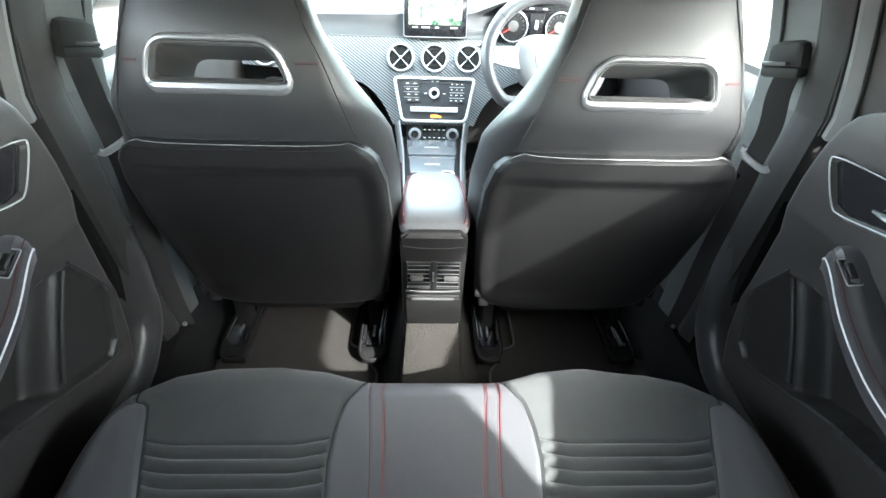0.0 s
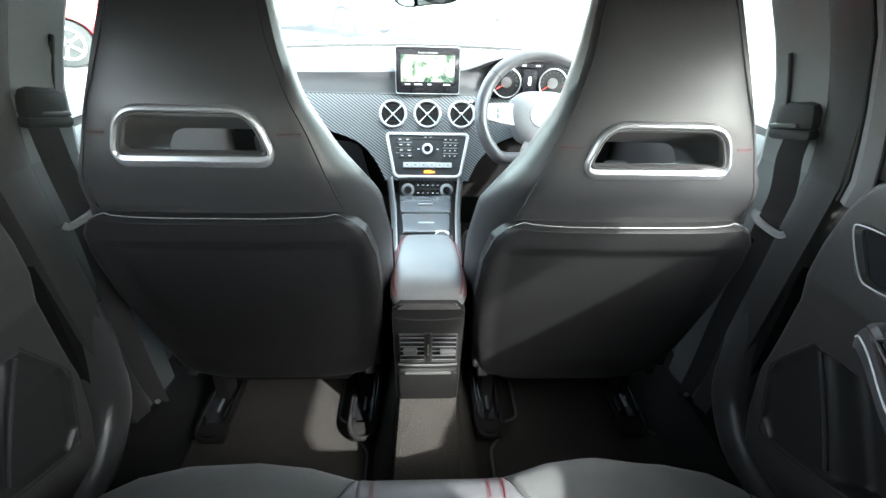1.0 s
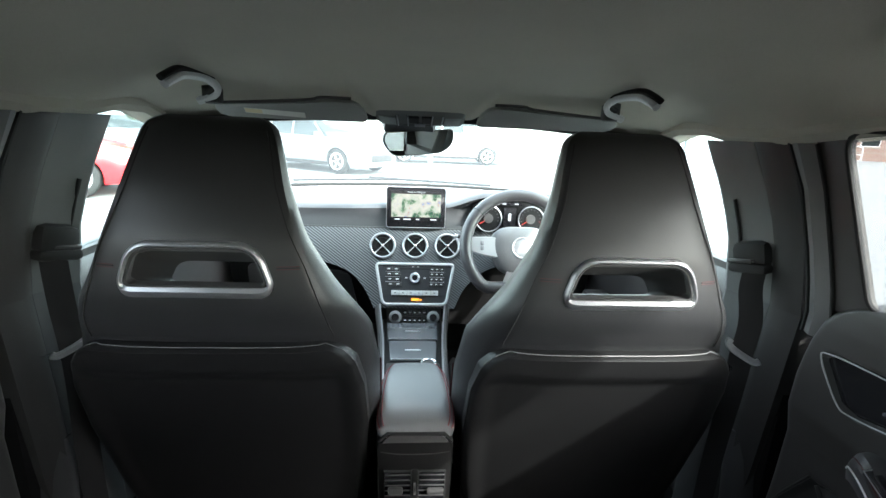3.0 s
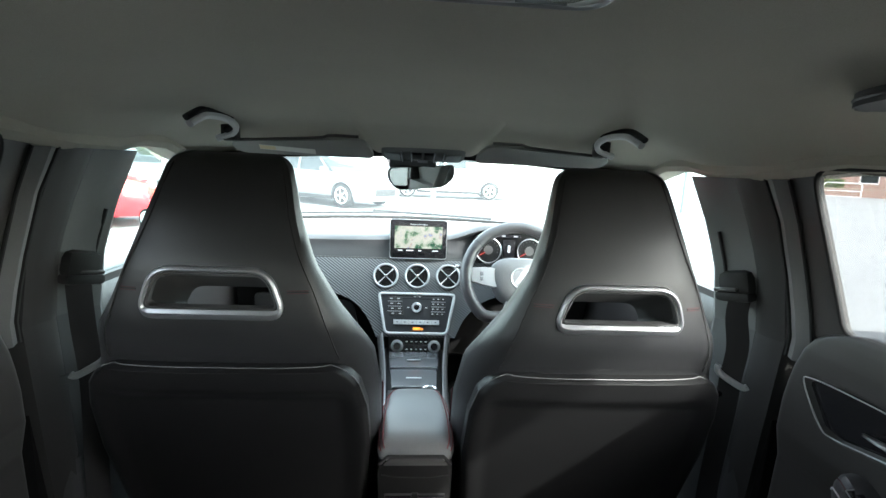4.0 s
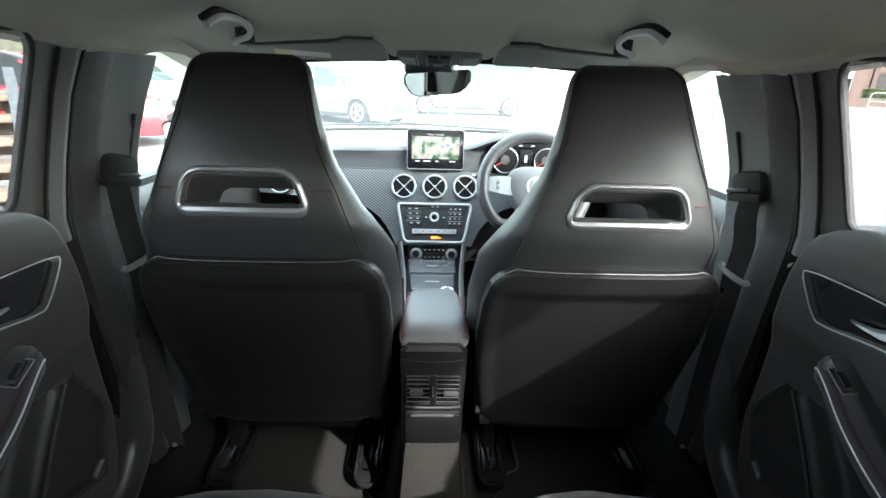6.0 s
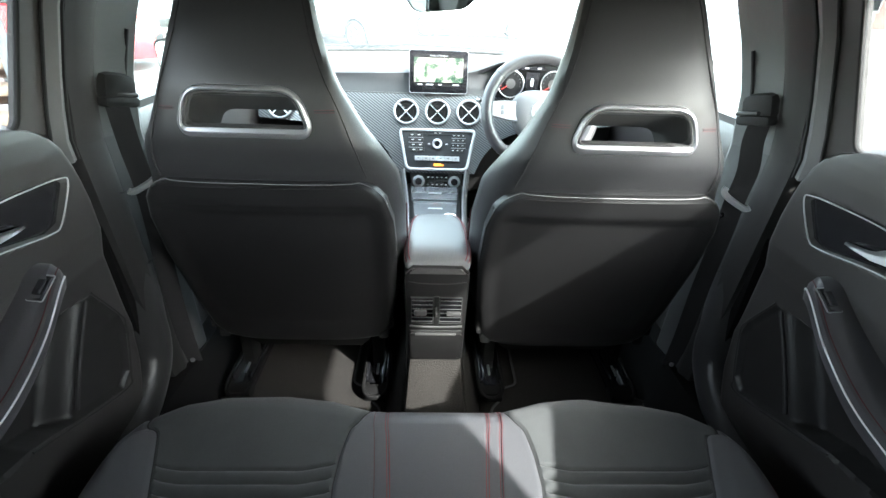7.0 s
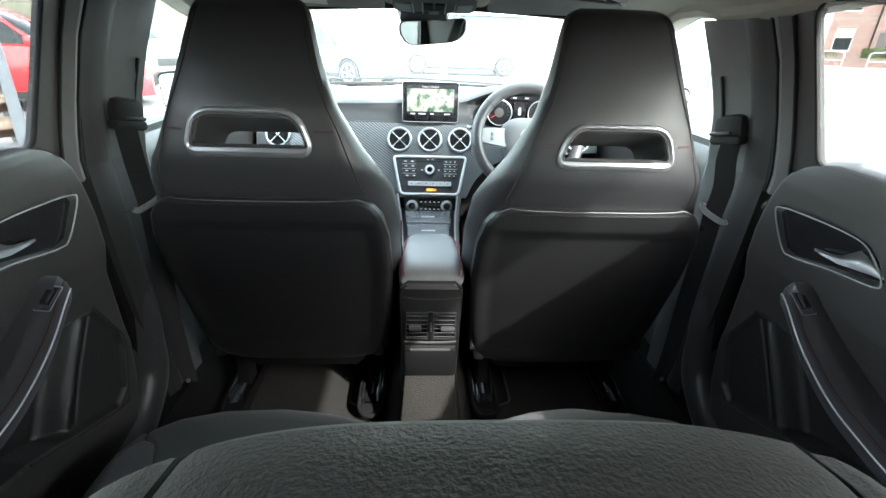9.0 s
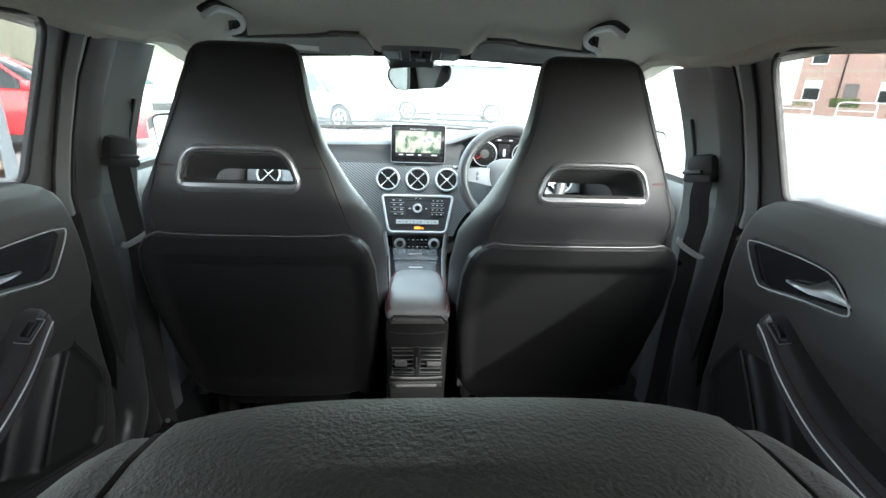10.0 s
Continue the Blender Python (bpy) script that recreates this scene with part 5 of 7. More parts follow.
def build_wheel():
    w = thing("steering_wheel", "flat-bottomed black leather steering wheel with silver spokes", "steering wheel", (0.336, 1.71, 0.897))
    axis = Vector((0.0, -1.0, 0.40)).normalized()
    m = frame_of((0.330, 1.715, 0.897), axis)
    path = []
    for i in range(64):
        a = 2 * math.pi * i / 64
        x, y = 0.176 * math.cos(a), 0.172 * math.sin(a)
        path.append((x, max(y, -0.140), 0))
    path = [(x, y if y > -0.125 else -0.125 - 0.35 * (-0.125 - y) , z) for x, y, z in path]
    rim = part("rim", turned(sweep(path, circle(0.0195, 16, 1.1), (0, 0, 1), True), m), door_leather, w, "black leather rim")
    part("rim_seam", turned(sweep([(x * 0.905, y * 0.905, 0.003) for x, y, z in path[40:57]], circle(0.0012, 6), (0, 0, 1)), m), red_thread, rim, "red stitching")
    for a in (40, 140):
        c, q = math.cos(radians(a)), math.sin(radians(a))
        part("thumb_seam", turned(ring((0.176 * c, 0.172 * q, 0), (-q, c, 0), 0.0207, 0.0010, 20, 5), m), dark_thread, rim)
    hub = rounded([(-0.092, -0.030), (-0.058, -0.086), (0.058, -0.086), (0.092, -0.030), (0.094, 0.040), (0.055, 0.066), (-0.055, 0.066), (-0.094, 0.040)], 0.03, 5)
    loops = []
    for f, z in ((1.0, -0.03), (1.0, 0.0), (0.97, 0.012), (0.88, 0.022), (0.6, 0.029), (0.2, 0.031)):
        loops.append([(v.x * f, v.y * f, z) for v in hub])
    h = part("hub", turned(loft(loops), m), airbag, w, "grey-black airbag cover")
    part("badge", turned(join(ring((0, -0.006, 0.031), (0, 0, 1), 0.0315, 0.0026, 36, 8, up=(0, 1, 0))), m), satin, h, "silver ring badge")
    part("badge_disc", turned(drum((0, -0.006, 0.024), (0, 0, 1), 0.030, 0.0075, 36, 0.002, up=(0, 1, 0)), m), grip_grey, h, "grey badge disc")
    for s in (-1, 1):
        sp = part("spoke", turned(loft([[(s * x, y + a, z + b) for a, b in ((-hw, -0.006), (hw, -0.006), (hw * 0.9, 0.006), (-hw * 0.9, 0.006))] for x, y, z, hw in ((0.075, -0.004, 0.014, 0.034), (0.118, 0.0, 0.011, 0.031), (0.160, 0.006, 0.002, 0.024))]), m), silver_paint, w, "silver switch spoke")
        for i in range(2):
            for j in range(2):
                part("spoke_key", turned(box(s * 0.118 - 0.012 + 0.013 * i, s * 0.118 - 0.001 + 0.013 * i, -0.014 + 0.016 * j, 0.0 + 0.016 * j, 0.012, 0.017, 0.002), m), grip_grey, sp)
        low = turned(loft([[(s * x + a, y, z + b) for a, b in ((-hw, -0.004), (hw, -0.004), (hw, 0.004), (-hw, 0.004))] for x, y, z, hw in ((0.030, -0.075, 0.010, 0.014), (0.045, -0.11, 0.006, 0.012), (0.058, -0.14, 0.0, 0.014))]), m)
        part("lower_spoke", low, satin, w, "silver lower spoke")
    part("column", turned(loft([[(0.05 * math.cos(t), 0.05 * math.sin(t), z) for t in steps(0, 2 * math.pi, 20)[:-1]] for z in (-0.17, -0.03)]), m), cap_black, w)
    stalk = part("stalk", turned(tube([(-0.05, 0.02, -0.06), (-0.15, 0.035, -0.05), (-0.200, 0.04, -0.045)], 0.006, 10, up=(0, 0, 1)), m), hard_black, w, "black indicator stalk")
    part("stalk_tip", turned(tube([(-0.196, 0.039, -0.0455), (-0.206, 0.041, -0.045)], 0.0065, 10, up=(0, 0, 1)), m), silver_paint, stalk)


# ---- centre console ----
def build_console():
    c = thing("centre_console", "black centre console with leather armrest and rear air vents", "console", (-0.007, 1.4, 0.25))
    cx = -0.0075
    def body(y, z0, z1, w0, w1, r=0.012):
        return [(cx - w0, y, z0), (cx + w0, y, z0), (cx + w1, y, z1 - r), (cx + w1 - r, y, z1), (cx - w1 + r, y, z1), (cx - w1, y, z1 - r)]
    part("body", loft([body(1.090, 0.402, 0.640, 0.066, 0.072), body(1.096, 0.395, 0.652, 0.07, 0.076), body(1.14, 0.26, 0.652, 0.074, 0.077), body(1.34, 0.26, 0.652, 0.08, 0.082), body(1.352, 0.25, 0.60, 0.085, 0.084), body(1.62, 0.25, 0.598, 0.11, 0.098), body(1.86, 0.25, 0.585, 0.13, 0.112)]), console_grey, c)
    # Rear face.
    face = rounded([(cx - 0.066, 0.40), (cx + 0.066, 0.40), (cx + 0.075, 0.656), (cx - 0.075, 0.656)], [0.006, 0.006, 0.014, 0.014], 5)
    part("rear_face", slab([(v.x, 1.082, v.y) for v in face], (0, 0.02, 0), 0.003), console_grey, c, "satin black rear face")
    part("face_crease", tube(spline([(cx - 0.068, 1.081, 0.634), (cx - 0.03, 1.0805, 0.629), (cx + 0.03, 1.0805, 0.629), (cx + 0.068, 1.081, 0.634)], 5), 0.0012, 6), rubber, c)
    for s in (-1, 1):
        a, b = sorted((cx + s * 0.0075, cx + s * 0.0605))
        g = part("rear_vent", sweep([(x, 1.080, z) for x, z in ((a, 0.517), (b, 0.517), (b, 0.591), (a, 0.591))], plate(0.003, 0.006, 0.0008), (0, -1, 0), True), rubber, c, "slatted rear air vent")
        # Flat black plate; the shade of a deep vent is in its colour.
        part("vent_well", box(a, b, 1.0796, 1.0815, 0.517, 0.591), display_dark, g)
        for i in range(6):
            z = 0.5245 + 0.012 * i
            part("slat", turned(box(a + 0.001, b - 0.001, -0.0035, 0.003, -0.0009, 0.0009, 0.0004, 1), pose(0, 1.0762, z, -34, 0, 0)), hard_black, g)
        k = box(a + 0.008, b - 0.016, 1.064, 1.074, 0.5475, 0.5615, 0.003) if s < 0 else box(a + 0.017, b - 0.003, 1.064, 1.074, 0.5475, 0.5585, 0.003)
        part("vent_tab", k, hard_black, g)
    part("vent_divider", box(cx - 0.0065, cx + 0.0065, 1.0765, 1.083, 0.514, 0.594, 0.0015), console_grey, c)
    part("vent_wheel", drum((cx - 0.0022, 1.0765, 0.554), (1, 0, 0), 0.0125, 0.0044, 24), slat_grey, c, "grey thumbwheel")
    part("vent_sill", sweep(spline([(cx - 0.064, 1.080, 0.508), (cx - 0.03, 1.0795, 0.5055), (cx + 0.03, 1.0795, 0.5055), (cx + 0.064, 1.080, 0.508)], 4), plate(0.004, 0.005, 0.001), (0, 0, 1)), slat_grey, c)
    dr = part("drawer", slab([(v.x, 1.0815, v.y) for v in rounded([(cx - 0.060, 0.410), (cx + 0.060, 0.410), (cx + 0.064, 0.486), (cx - 0.064, 0.486)], 0.006, 4)], (0, -0.005, 0), 0.002), console_grey, c, "small closed drawer")
    part("drawer_lip", box(cx - 0.050, cx + 0.050, 1.072, 1.079, 0.484, 0.489, 0.002), slat_grey, dr)
    part("drawer_slot", box(cx - 0.062, cx + 0.062, 1.0795, 1.083, 0.4885, 0.494), rubber, c)
    # Lid.
    lid = []
    for y, w, z0, z1 in ((1.084, 0.066, 0.668, 0.684), (1.087, 0.073, 0.662, 0.692), (1.10, 0.078, 0.660, 0.701), (1.13, 0.080, 0.659, 0.707), (1.20, 0.079, 0.659, 0.710), (1.27, 0.073, 0.660, 0.707), (1.31, 0.066, 0.661, 0.700), (1.33, 0.058, 0.663, 0.695), (1.336, 0.048, 0.668, 0.684)):
        lid.append([(cx + a * w, y, z0 + (z1 - z0) * b) for a, b in ((-0.85, 0), (0.85, 0), (0.97, 0.12), (1, 0.4), (0.96, 0.68), (0.86, 0.86), (0.7, 0.95), (0.35, 0.99), (0, 1), (-0.35, 0.99), (-0.7, 0.95), (-0.86, 0.86), (-0.96, 0.68), (-1, 0.4), (-0.97, 0.12))])
    l = part("armrest_lid", loft(lid), leather_soft, c, "grey-black leather armrest lid", 60)
    for s in (-1, 1):
        for f, i in ((0.80, 5), (0.90, 4)):
            pts = [(s * (q[i][0] - cx) + cx, q[i][1], q[i][2] + 0.0008) for q in lid[1:8]]
            part("red_seam", tube(spline(pts, 4), 0.0011, 5), red_thread, l, "red stitching")
    part("lid_latch", slab([(v.x, 1.083, v.y) for v in rounded([(cx - 0.066, 0.656), (cx + 0.066, 0.656), (cx + 0.050, 0.672), (cx - 0.050, 0.672)], 0.004, 3)], (0, -0.004, 0), 0.001), hard_black, c)
    part("lid_gap", tube([(cx - 0.072, 1.083, 0.657), (cx - 0.056, 1.081, 0.6745), (cx + 0.056, 1.081, 0.6745), (cx + 0.072, 1.083, 0.657)], 0.0036, 6), rubber, c)
    # Cup holders, controller, shutters and the silver rails.
    part("cup_tray", join(box(cx - 0.076, cx + 0.076, 1.345, 1.50, 0.596, 0.604, 0.003), ring((cx - 0.036, 1.42, 0.606), (0, 0, 1), 0.034, 0.004, 32, 8, up=(0, 1, 0))), soft_black, c)
    k = part("controller", drum((cx + 0.040, 1.42, 0.604), (0, 0, 1), 0.022, 0.042, 32, 0.004, up=(0, 1, 0)), hard_black, c, "round controller knob")
    part("controller_ring", ring((cx + 0.040, 1.42, 0.646), (0, 0, 1), 0.0195, 0.0035, 32, 8, up=(0, 1, 0)), chrome, k, "chrome ring")
    for i, (y0, y1, z0, z1) in enumerate(((1.505, 1.632, 0.601, 0.602), (1.638, 1.80, 0.602, 0.590))):
        w0, w1 = 0.066 + 0.012 * i, 0.075 + 0.012 * i
        sh = part("shutter", slab([(cx - w0, y0, z0), (cx + w0, y0, z0), (cx + w1, y1, z1), (cx - w1, y1, z1)], (0, 0, 0.007), 0.003), gloss_grey, c, "glossy grey storage shutter")
        part("shutter_edge", sweep([(cx - w0 + 0.004, y0 + 0.004, z0 + 0.008), (cx + w0 - 0.004, y0 + 0.004, z0 + 0.008)], plate(0.003, 0.003, 0.0005), (0, 0, 1)), satin, sh, "silver edge")
    for y in (1.70, 1.565):
        part("shutter_grip", box(cx - 0.024, cx + 0.024, y, y + 0.005, 0.606, 0.611, 0.002), satin, c)
    for s in (-1, 1):
        path = spline([(cx + s * 0.084, 1.345, 0.590), (cx + s * 0.088, 1.45, 0.592), (cx + s * 0.098, 1.62, 0.598), (cx + s * 0.114, 1.78, 0.612), (cx + s * 0.124, 1.86, 0.630)], 5)
        part("side_rail", sweep(path, plate(0.016, 0.055, 0.006), (0, 0, 1)), soft_black, c)
        part("rail_trim", sweep([p + Vector((-s * 0.006, 0, 0.028)) for p in path], plate(0.005, 0.004, 0.001), (0, 0, 1)), satin_dark, c, "silver rail trim")
    part("buckle_light", box(cx - 0.0875, cx - 0.0815, 1.247, 1.254, 0.641, 0.647, 0.001), red_plastic, c)


def build_buckle(cx, s):
    b = thing("belt_buckle", "black belt buckle with a red button beside the seat", "belt buckle", (cx, 1.25, 0.5), "belt buckles")
    part("body", turned(box(-0.010, 0.010, -0.022, 0.022, -0.05, 0.05, 0.006), pose(cx, 1.26, 0.565, 20, 0, 0)), hard_black, b)
    part("button", turned(box(-0.007, 0.007, -0.016, 0.012, 0.047, 0.052, 0.002), pose(cx, 1.26, 0.565, 20, 0, 0)), red_plastic, b, "red button")


# ---- roof fittings ----
def build_mirror():
    m = thing("rear_view_mirror", "black-rimmed rear-view mirror hanging from the windscreen", "mirror", (0.0, 1.62, 1.21))
    t = pose(-0.004, 1.62, 1.214, 1.6, 0, 7.5) @ pose(0, 0, 0, 0, -4, 0)
    out = rounded([(-0.078, -0.035), (0.066, -0.031), (0.098, -0.004), (0.100, 0.036), (-0.098, 0.032), (-0.102, 0.004)], [0.022, 0.02, 0.014, 0.014, 0.012, 0.012], 6)
    part("housing", turned(loft([[(v.x * f, y, v.y * f) for v in out] for f, y in ((0.965, -0.006), (0.985, -0.004), (1.0, 0.0), (1.0, 0.012), (0.8, 0.034), (0.4, 0.042))]), t), hard_black, m, "black mirror housing")
    part("rim", turned(sweep([(v.x * 0.965, -0.006, v.y * 0.955) for v in out], plate(0.003, 0.003, 0.0008), (0, -1, 0), True), t), slat_grey, m)
    part("glass", turned(slab([(v.x * 0.945, -0.0075, v.y * 0.92) for v in out], (0, 0.001, 0)), t), mirror_glass, m, "reflecting mirror glass")
    part("stem", tube(spline([(0.0, 1.645, 1.225), (0.0, 1.655, 1.252), (0.0, 1.62, 1.272)], 4), 0.010, 10, up=(1, 0, 0)), hard_black, m)
    part("sensor_cover", loft([[(a * w - 0.02, y, z + b * h) for a, b in ((-1, 0.4), (-0.9, -0.6), (0.6, -0.6), (0.7, 0.4), (0.6, 1), (-0.6, 1))] for y, z, w, h in ((1.57, 1.268, 0.085, 0.014), (1.62, 1.256, 0.090, 0.022), (1.67, 1.240, 0.082, 0.024), (1.72, 1.232, 0.05, 0.012))]), slat_grey, m, "black sensor cover")


def build_visor(s):
    v = thing("sun_visor", "grey cloth-backed sun visor folded up" + (" with a warning label" if s < 0 else ""), "sun visor", (s * 0.32, 1.40, 1.285), "sun visors")
    near = Matrix.Translation((-0.03, 0.195, 1.229)) @ Matrix.Scale(0.945, 4) @ Matrix.Translation((0.03, -0.195, -1.229))
    out = rounded([(0.132, 1.262), (0.468, 1.262), (0.495, 1.274), (0.492, 1.289), (0.27, 1.300), (0.22, 1.304), (0.155, 1.304)], [0.014, 0.02, 0.01, 0.01, 0.06, 0.02, 0.02], 5)
    part("flap", turned(slab([(s * q.x, 1.475 + 1.1 * (1.29 - q.y), q.y) for q in out], (0, 0.014, 0.009), 0.005), near), visor_grey, v)
    if s < 0:
        lab = part("warning_label", turned(slab([(x, 1.4728 + 1.1 * (1.29 - z), z) for x, z in ((-0.425, 1.2735), (-0.285, 1.2665), (-0.285, 1.2785), (-0.425, 1.2845))], (0, -0.0006, 0)), near), white_label, v, "pale printed warning label")
        part("label_stripe", turned(slab([(x, 1.4718 + 1.1 * (1.29 - z), z) for x, z in ((-0.424, 1.2743), (-0.385, 1.2725), (-0.385, 1.2812), (-0.424, 1.283))], (0, -0.0004, 0)), near), yellow_label, lab)
    # Dark rod put in for the shaded gap above the flap.
    part("hinge_cover", turned(tube(spline([(s * 0.485, 1.468, 1.292), (s * 0.28, 1.452, 1.306), (s * 0.24, 1.444, 1.313), (s * 0.17, 1.444, 1.313)], 5), 0.0038, 8), near), pillar_grey, v, "black edge piece")
    part("pivot", turned(drum((s * 0.485, 1.49, 1.285), (-s, 0, 0), 0.006, 0.02, 12), near), visor_grey, v)


def build_overhead():
    """A bulge in the headlining whose lower lip carries two reading lamps and a row of keys."""
    o = thing("overhead_console", "dark overhead console with reading lamps behind the mirror", "overhead console", (0, 1.47, 1.28))
    def bulge(x, y):
        deep = float(np.interp(y, [1.20, 1.28, 1.36, 1.42, 1.47, 1.50, 1.53], [0.0, 0.003, 0.009, 0.014, 0.018, 0.020, 0.020]))
        half = 0.150 - 0.030 * ease(1.30, 1.50, y)
        return (x, y, roof_z(x, y) + 0.003 - deep * ease(half + 0.050, half, abs(x)) - 0.002 * ease(0.2, 0.1, abs(x)))
    part("housing", sheet(lambda y, x: bulge(x, y), steps(1.18, 1.53, 24), steps(-0.22, 0.22, 56), lambda u, v: (0, 0, 0.01)), headlining, o, "cloth-covered housing")
    panel = rounded([(-0.120, 1.474), (0.112, 1.474), (0.102, 1.522), (-0.112, 1.522)], [0.03, 0.03, 0.014, 0.014], 5)
    def under(x, y):
        return 1.293 - 0.80 * (y - 1.474) + 0.4 * x * x
    part("lamp_panel", slab([(v.x, v.y, under(v.x, v.y)) for v in panel], (0, 0.012, 0.03), 0.005), panel_grey, o, "grey lamp panel")
    def lens(name, x0, x1, y0, y1, mat, lift=0.003, label=""):
        part(name, slab([(x - 0.006, y - 0.6 * lift, under(x, y) - lift) for x, y in ((x0, y0), (x1, y0), (x1 * 0.94, y1), (x0 * 0.94, y1))], (0, 0.004, 0.006), 0.0015, 2), mat, o, label)
    for q in (-1, 1):
        lens("reading_lamp", *sorted((q * 0.062, q * 0.104)), 1.496, 1.517, lens_clear, 0.002, "clear reading lamp lens")
        lens("lamp_divider", *sorted((q * 0.0560, q * 0.0590)), 1.492, 1.518, satin, 0.003)
        lens("roof_key", *sorted((q * 0.0035, q * 0.028)), 1.492, 1.508, hard_black, 0.003)
        lens("key_trim", *sorted((q * 0.0300, q * 0.0325)), 1.490, 1.517, satin, 0.003)
    lens("emergency_key", -0.014, 0.014, 1.510, 1.518, satin_dark, 0.003)


def build_grip(s):
    """Folded grab handle: a grey bow with dark hinge feet."""
    g = thing("grab_handle", "grey plastic roof grab handle with black feet", "grab handle", (s * 0.44, 1.24, 1.32), "front grab handles")
    path = spline([(s * 0.449, 1.158, 1.306), (s * 0.444, 1.180, 1.317), (s * 0.441, 1.220, 1.328), (s * 0.433, 1.290, 1.329), (s * 0.430, 1.335, 1.317), (s * 0.445, 1.358, 1.303), (s * 0.483, 1.370, 1.290)], 7)
    part("bow", sweep(path, plate(0.016, 0.014, 0.005), (0, -1, 0.2)), bow_grey, g, "pale grey bow")
    part("backing", sweep([p + Vector((s * 0.002, -0.012, 0.009)) for p in path[1:-5]], plate(0.013, 0.012, 0.004), (0, -1, 0.2)), rubber, g, "black backing")
    part("foot", box(*sorted((s * 0.440, s * 0.475)), 1.36, 1.40, 1.285, 1.34, 0.008), hard_black, g)
    if s > 0:
        g.location.x -= 0.028


def build_rear_grip(s):
    """Flat folded handle with a rounded nose, hung a little under the headlining."""
    g = thing("grab_handle", "dark folded rear grab handle by the roof edge", "grab handle", (s * 0.50, 0.62, 1.34), "rear grab handles")
    out = rounded([(0.446, 0.52), (0.442, 0.725), (0.468, 0.778), (0.524, 0.786), (0.550, 0.740), (0.548, 0.52)], [0.02, 0.04, 0.03, 0.03, 0.03, 0.02], 6)
    def under(v, lift):
        return (s * (v.x + (0.030 if s < 0 else 0.008)), v.y, roof_z(0.52, v.y) - lift + 0.014)
    part("paddle", slab([under(v, 0.024) for v in out], (0, 0, 0.016), 0.006), hard_black, g, "dark plastic paddle")
    # Lighter line round the paddle paints the highlight along its rim.
    part("edge", tube([under(v, 0.016) for v in out], 0.0022, 6, True), slat_grey, g)
    for y in (0.56, 0.74):
        part("foot", box(*sorted((s * 0.505, s * 0.535)), y - 0.02, y + 0.02, roof_z(0.52, y) - 0.006, roof_z(0.52, y) + 0.012, 0.006), cap_black, g)


def build_dome():
    """Rear dome lamp in the headlining: a silver frame, clear lenses and switches."""
    d = thing("dome_lamp", "silver-framed dome lamp with clear lenses in the headlining", "ceiling lamp", (-0.02, 0.55, 1.385))
    cx, z = -0.020, 1.386
    out = rounded([(cx - 0.129, 0.624), (cx + 0.127, 0.622), (cx + 0.129, 0.506), (cx - 0.129, 0.506)], [0.022, 0.022, 0.03, 0.03], 6)
    part("frame", slab([(v.x, v.y, z - 0.012) for v in out], (0, 0, 0.02), 0.005), lamp_frame, d, "pale grey lamp frame")
    part("frame_edge", tube([(v.x, v.y, z - 0.010) for v in out], 0.004, 8, True), satin, d)
    for x0, x1 in ((-0.116, -0.070), (0.054, 0.100)):
        part("lamp_key", slab([(cx + x0, 0.592, z - 0.0135), (cx + x0 + 0.006, 0.614, z - 0.0135), (cx + x1, 0.614, z - 0.0135), (cx + x1 - 0.006, 0.592, z - 0.0135)], (0, 0, 0.003)), hard_black, d, "dark push key")
    for x0, x1 in ((-0.09, -0.01), (0.0, 0.07)):
        part("lamp_lens", box(cx + x0, cx + x1, 0.521, 0.584, z - 0.017, z - 0.010, 0.004), chrome, d, "bright lamp lens")
    part("lamp_button", drum((cx + 0.088, 0.578, z - 0.011), (0, 0, -1), 0.019, 0.008, 28, 0.003, up=(0, 1, 0)), gloss_black, d, "round black button")


def build_wing_mirror(s):
    m = thing("wing_mirror", "door mirror outside the front window", "door mirror", (s * 0.90, 1.87, 1.0), "door mirrors")
    out = rounded([(-0.075, -0.062), (0.065, -0.070), (0.072, 0.058), (-0.06, 0.070)], 0.026, 6)
    t = pose(s * 0.876, 1.87, 1.005, 0, 0, s * -8)
    part("housing", turned(loft([[(s * v.x * f, y, v.y * f) for v in out] for f, y in ((0.96, -0.006), (1.0, 0.0), (1.0, 0.03), (0.85, 0.08), (0.5, 0.11))]), t), cap_black, m, "dark mirror housing")
    part("glass", turned(slab([(s * v.x * 0.90, -0.008, v.y * 0.88) for v in out], (0, 0.001, 0)), t), mirror_glass, m, "reflecting glass")
    part("foot", loft([[(s * x, y + a, z + b) for a, b in ((-0.02, -0.012), (0.03, -0.012), (0.03, 0.012), (-0.02, 0.012))] for x, y, z in ((0.70, 1.95, 0.975), (0.79, 1.92, 0.965), (0.84, 1.90, 0.95))]), gloss_black, m)


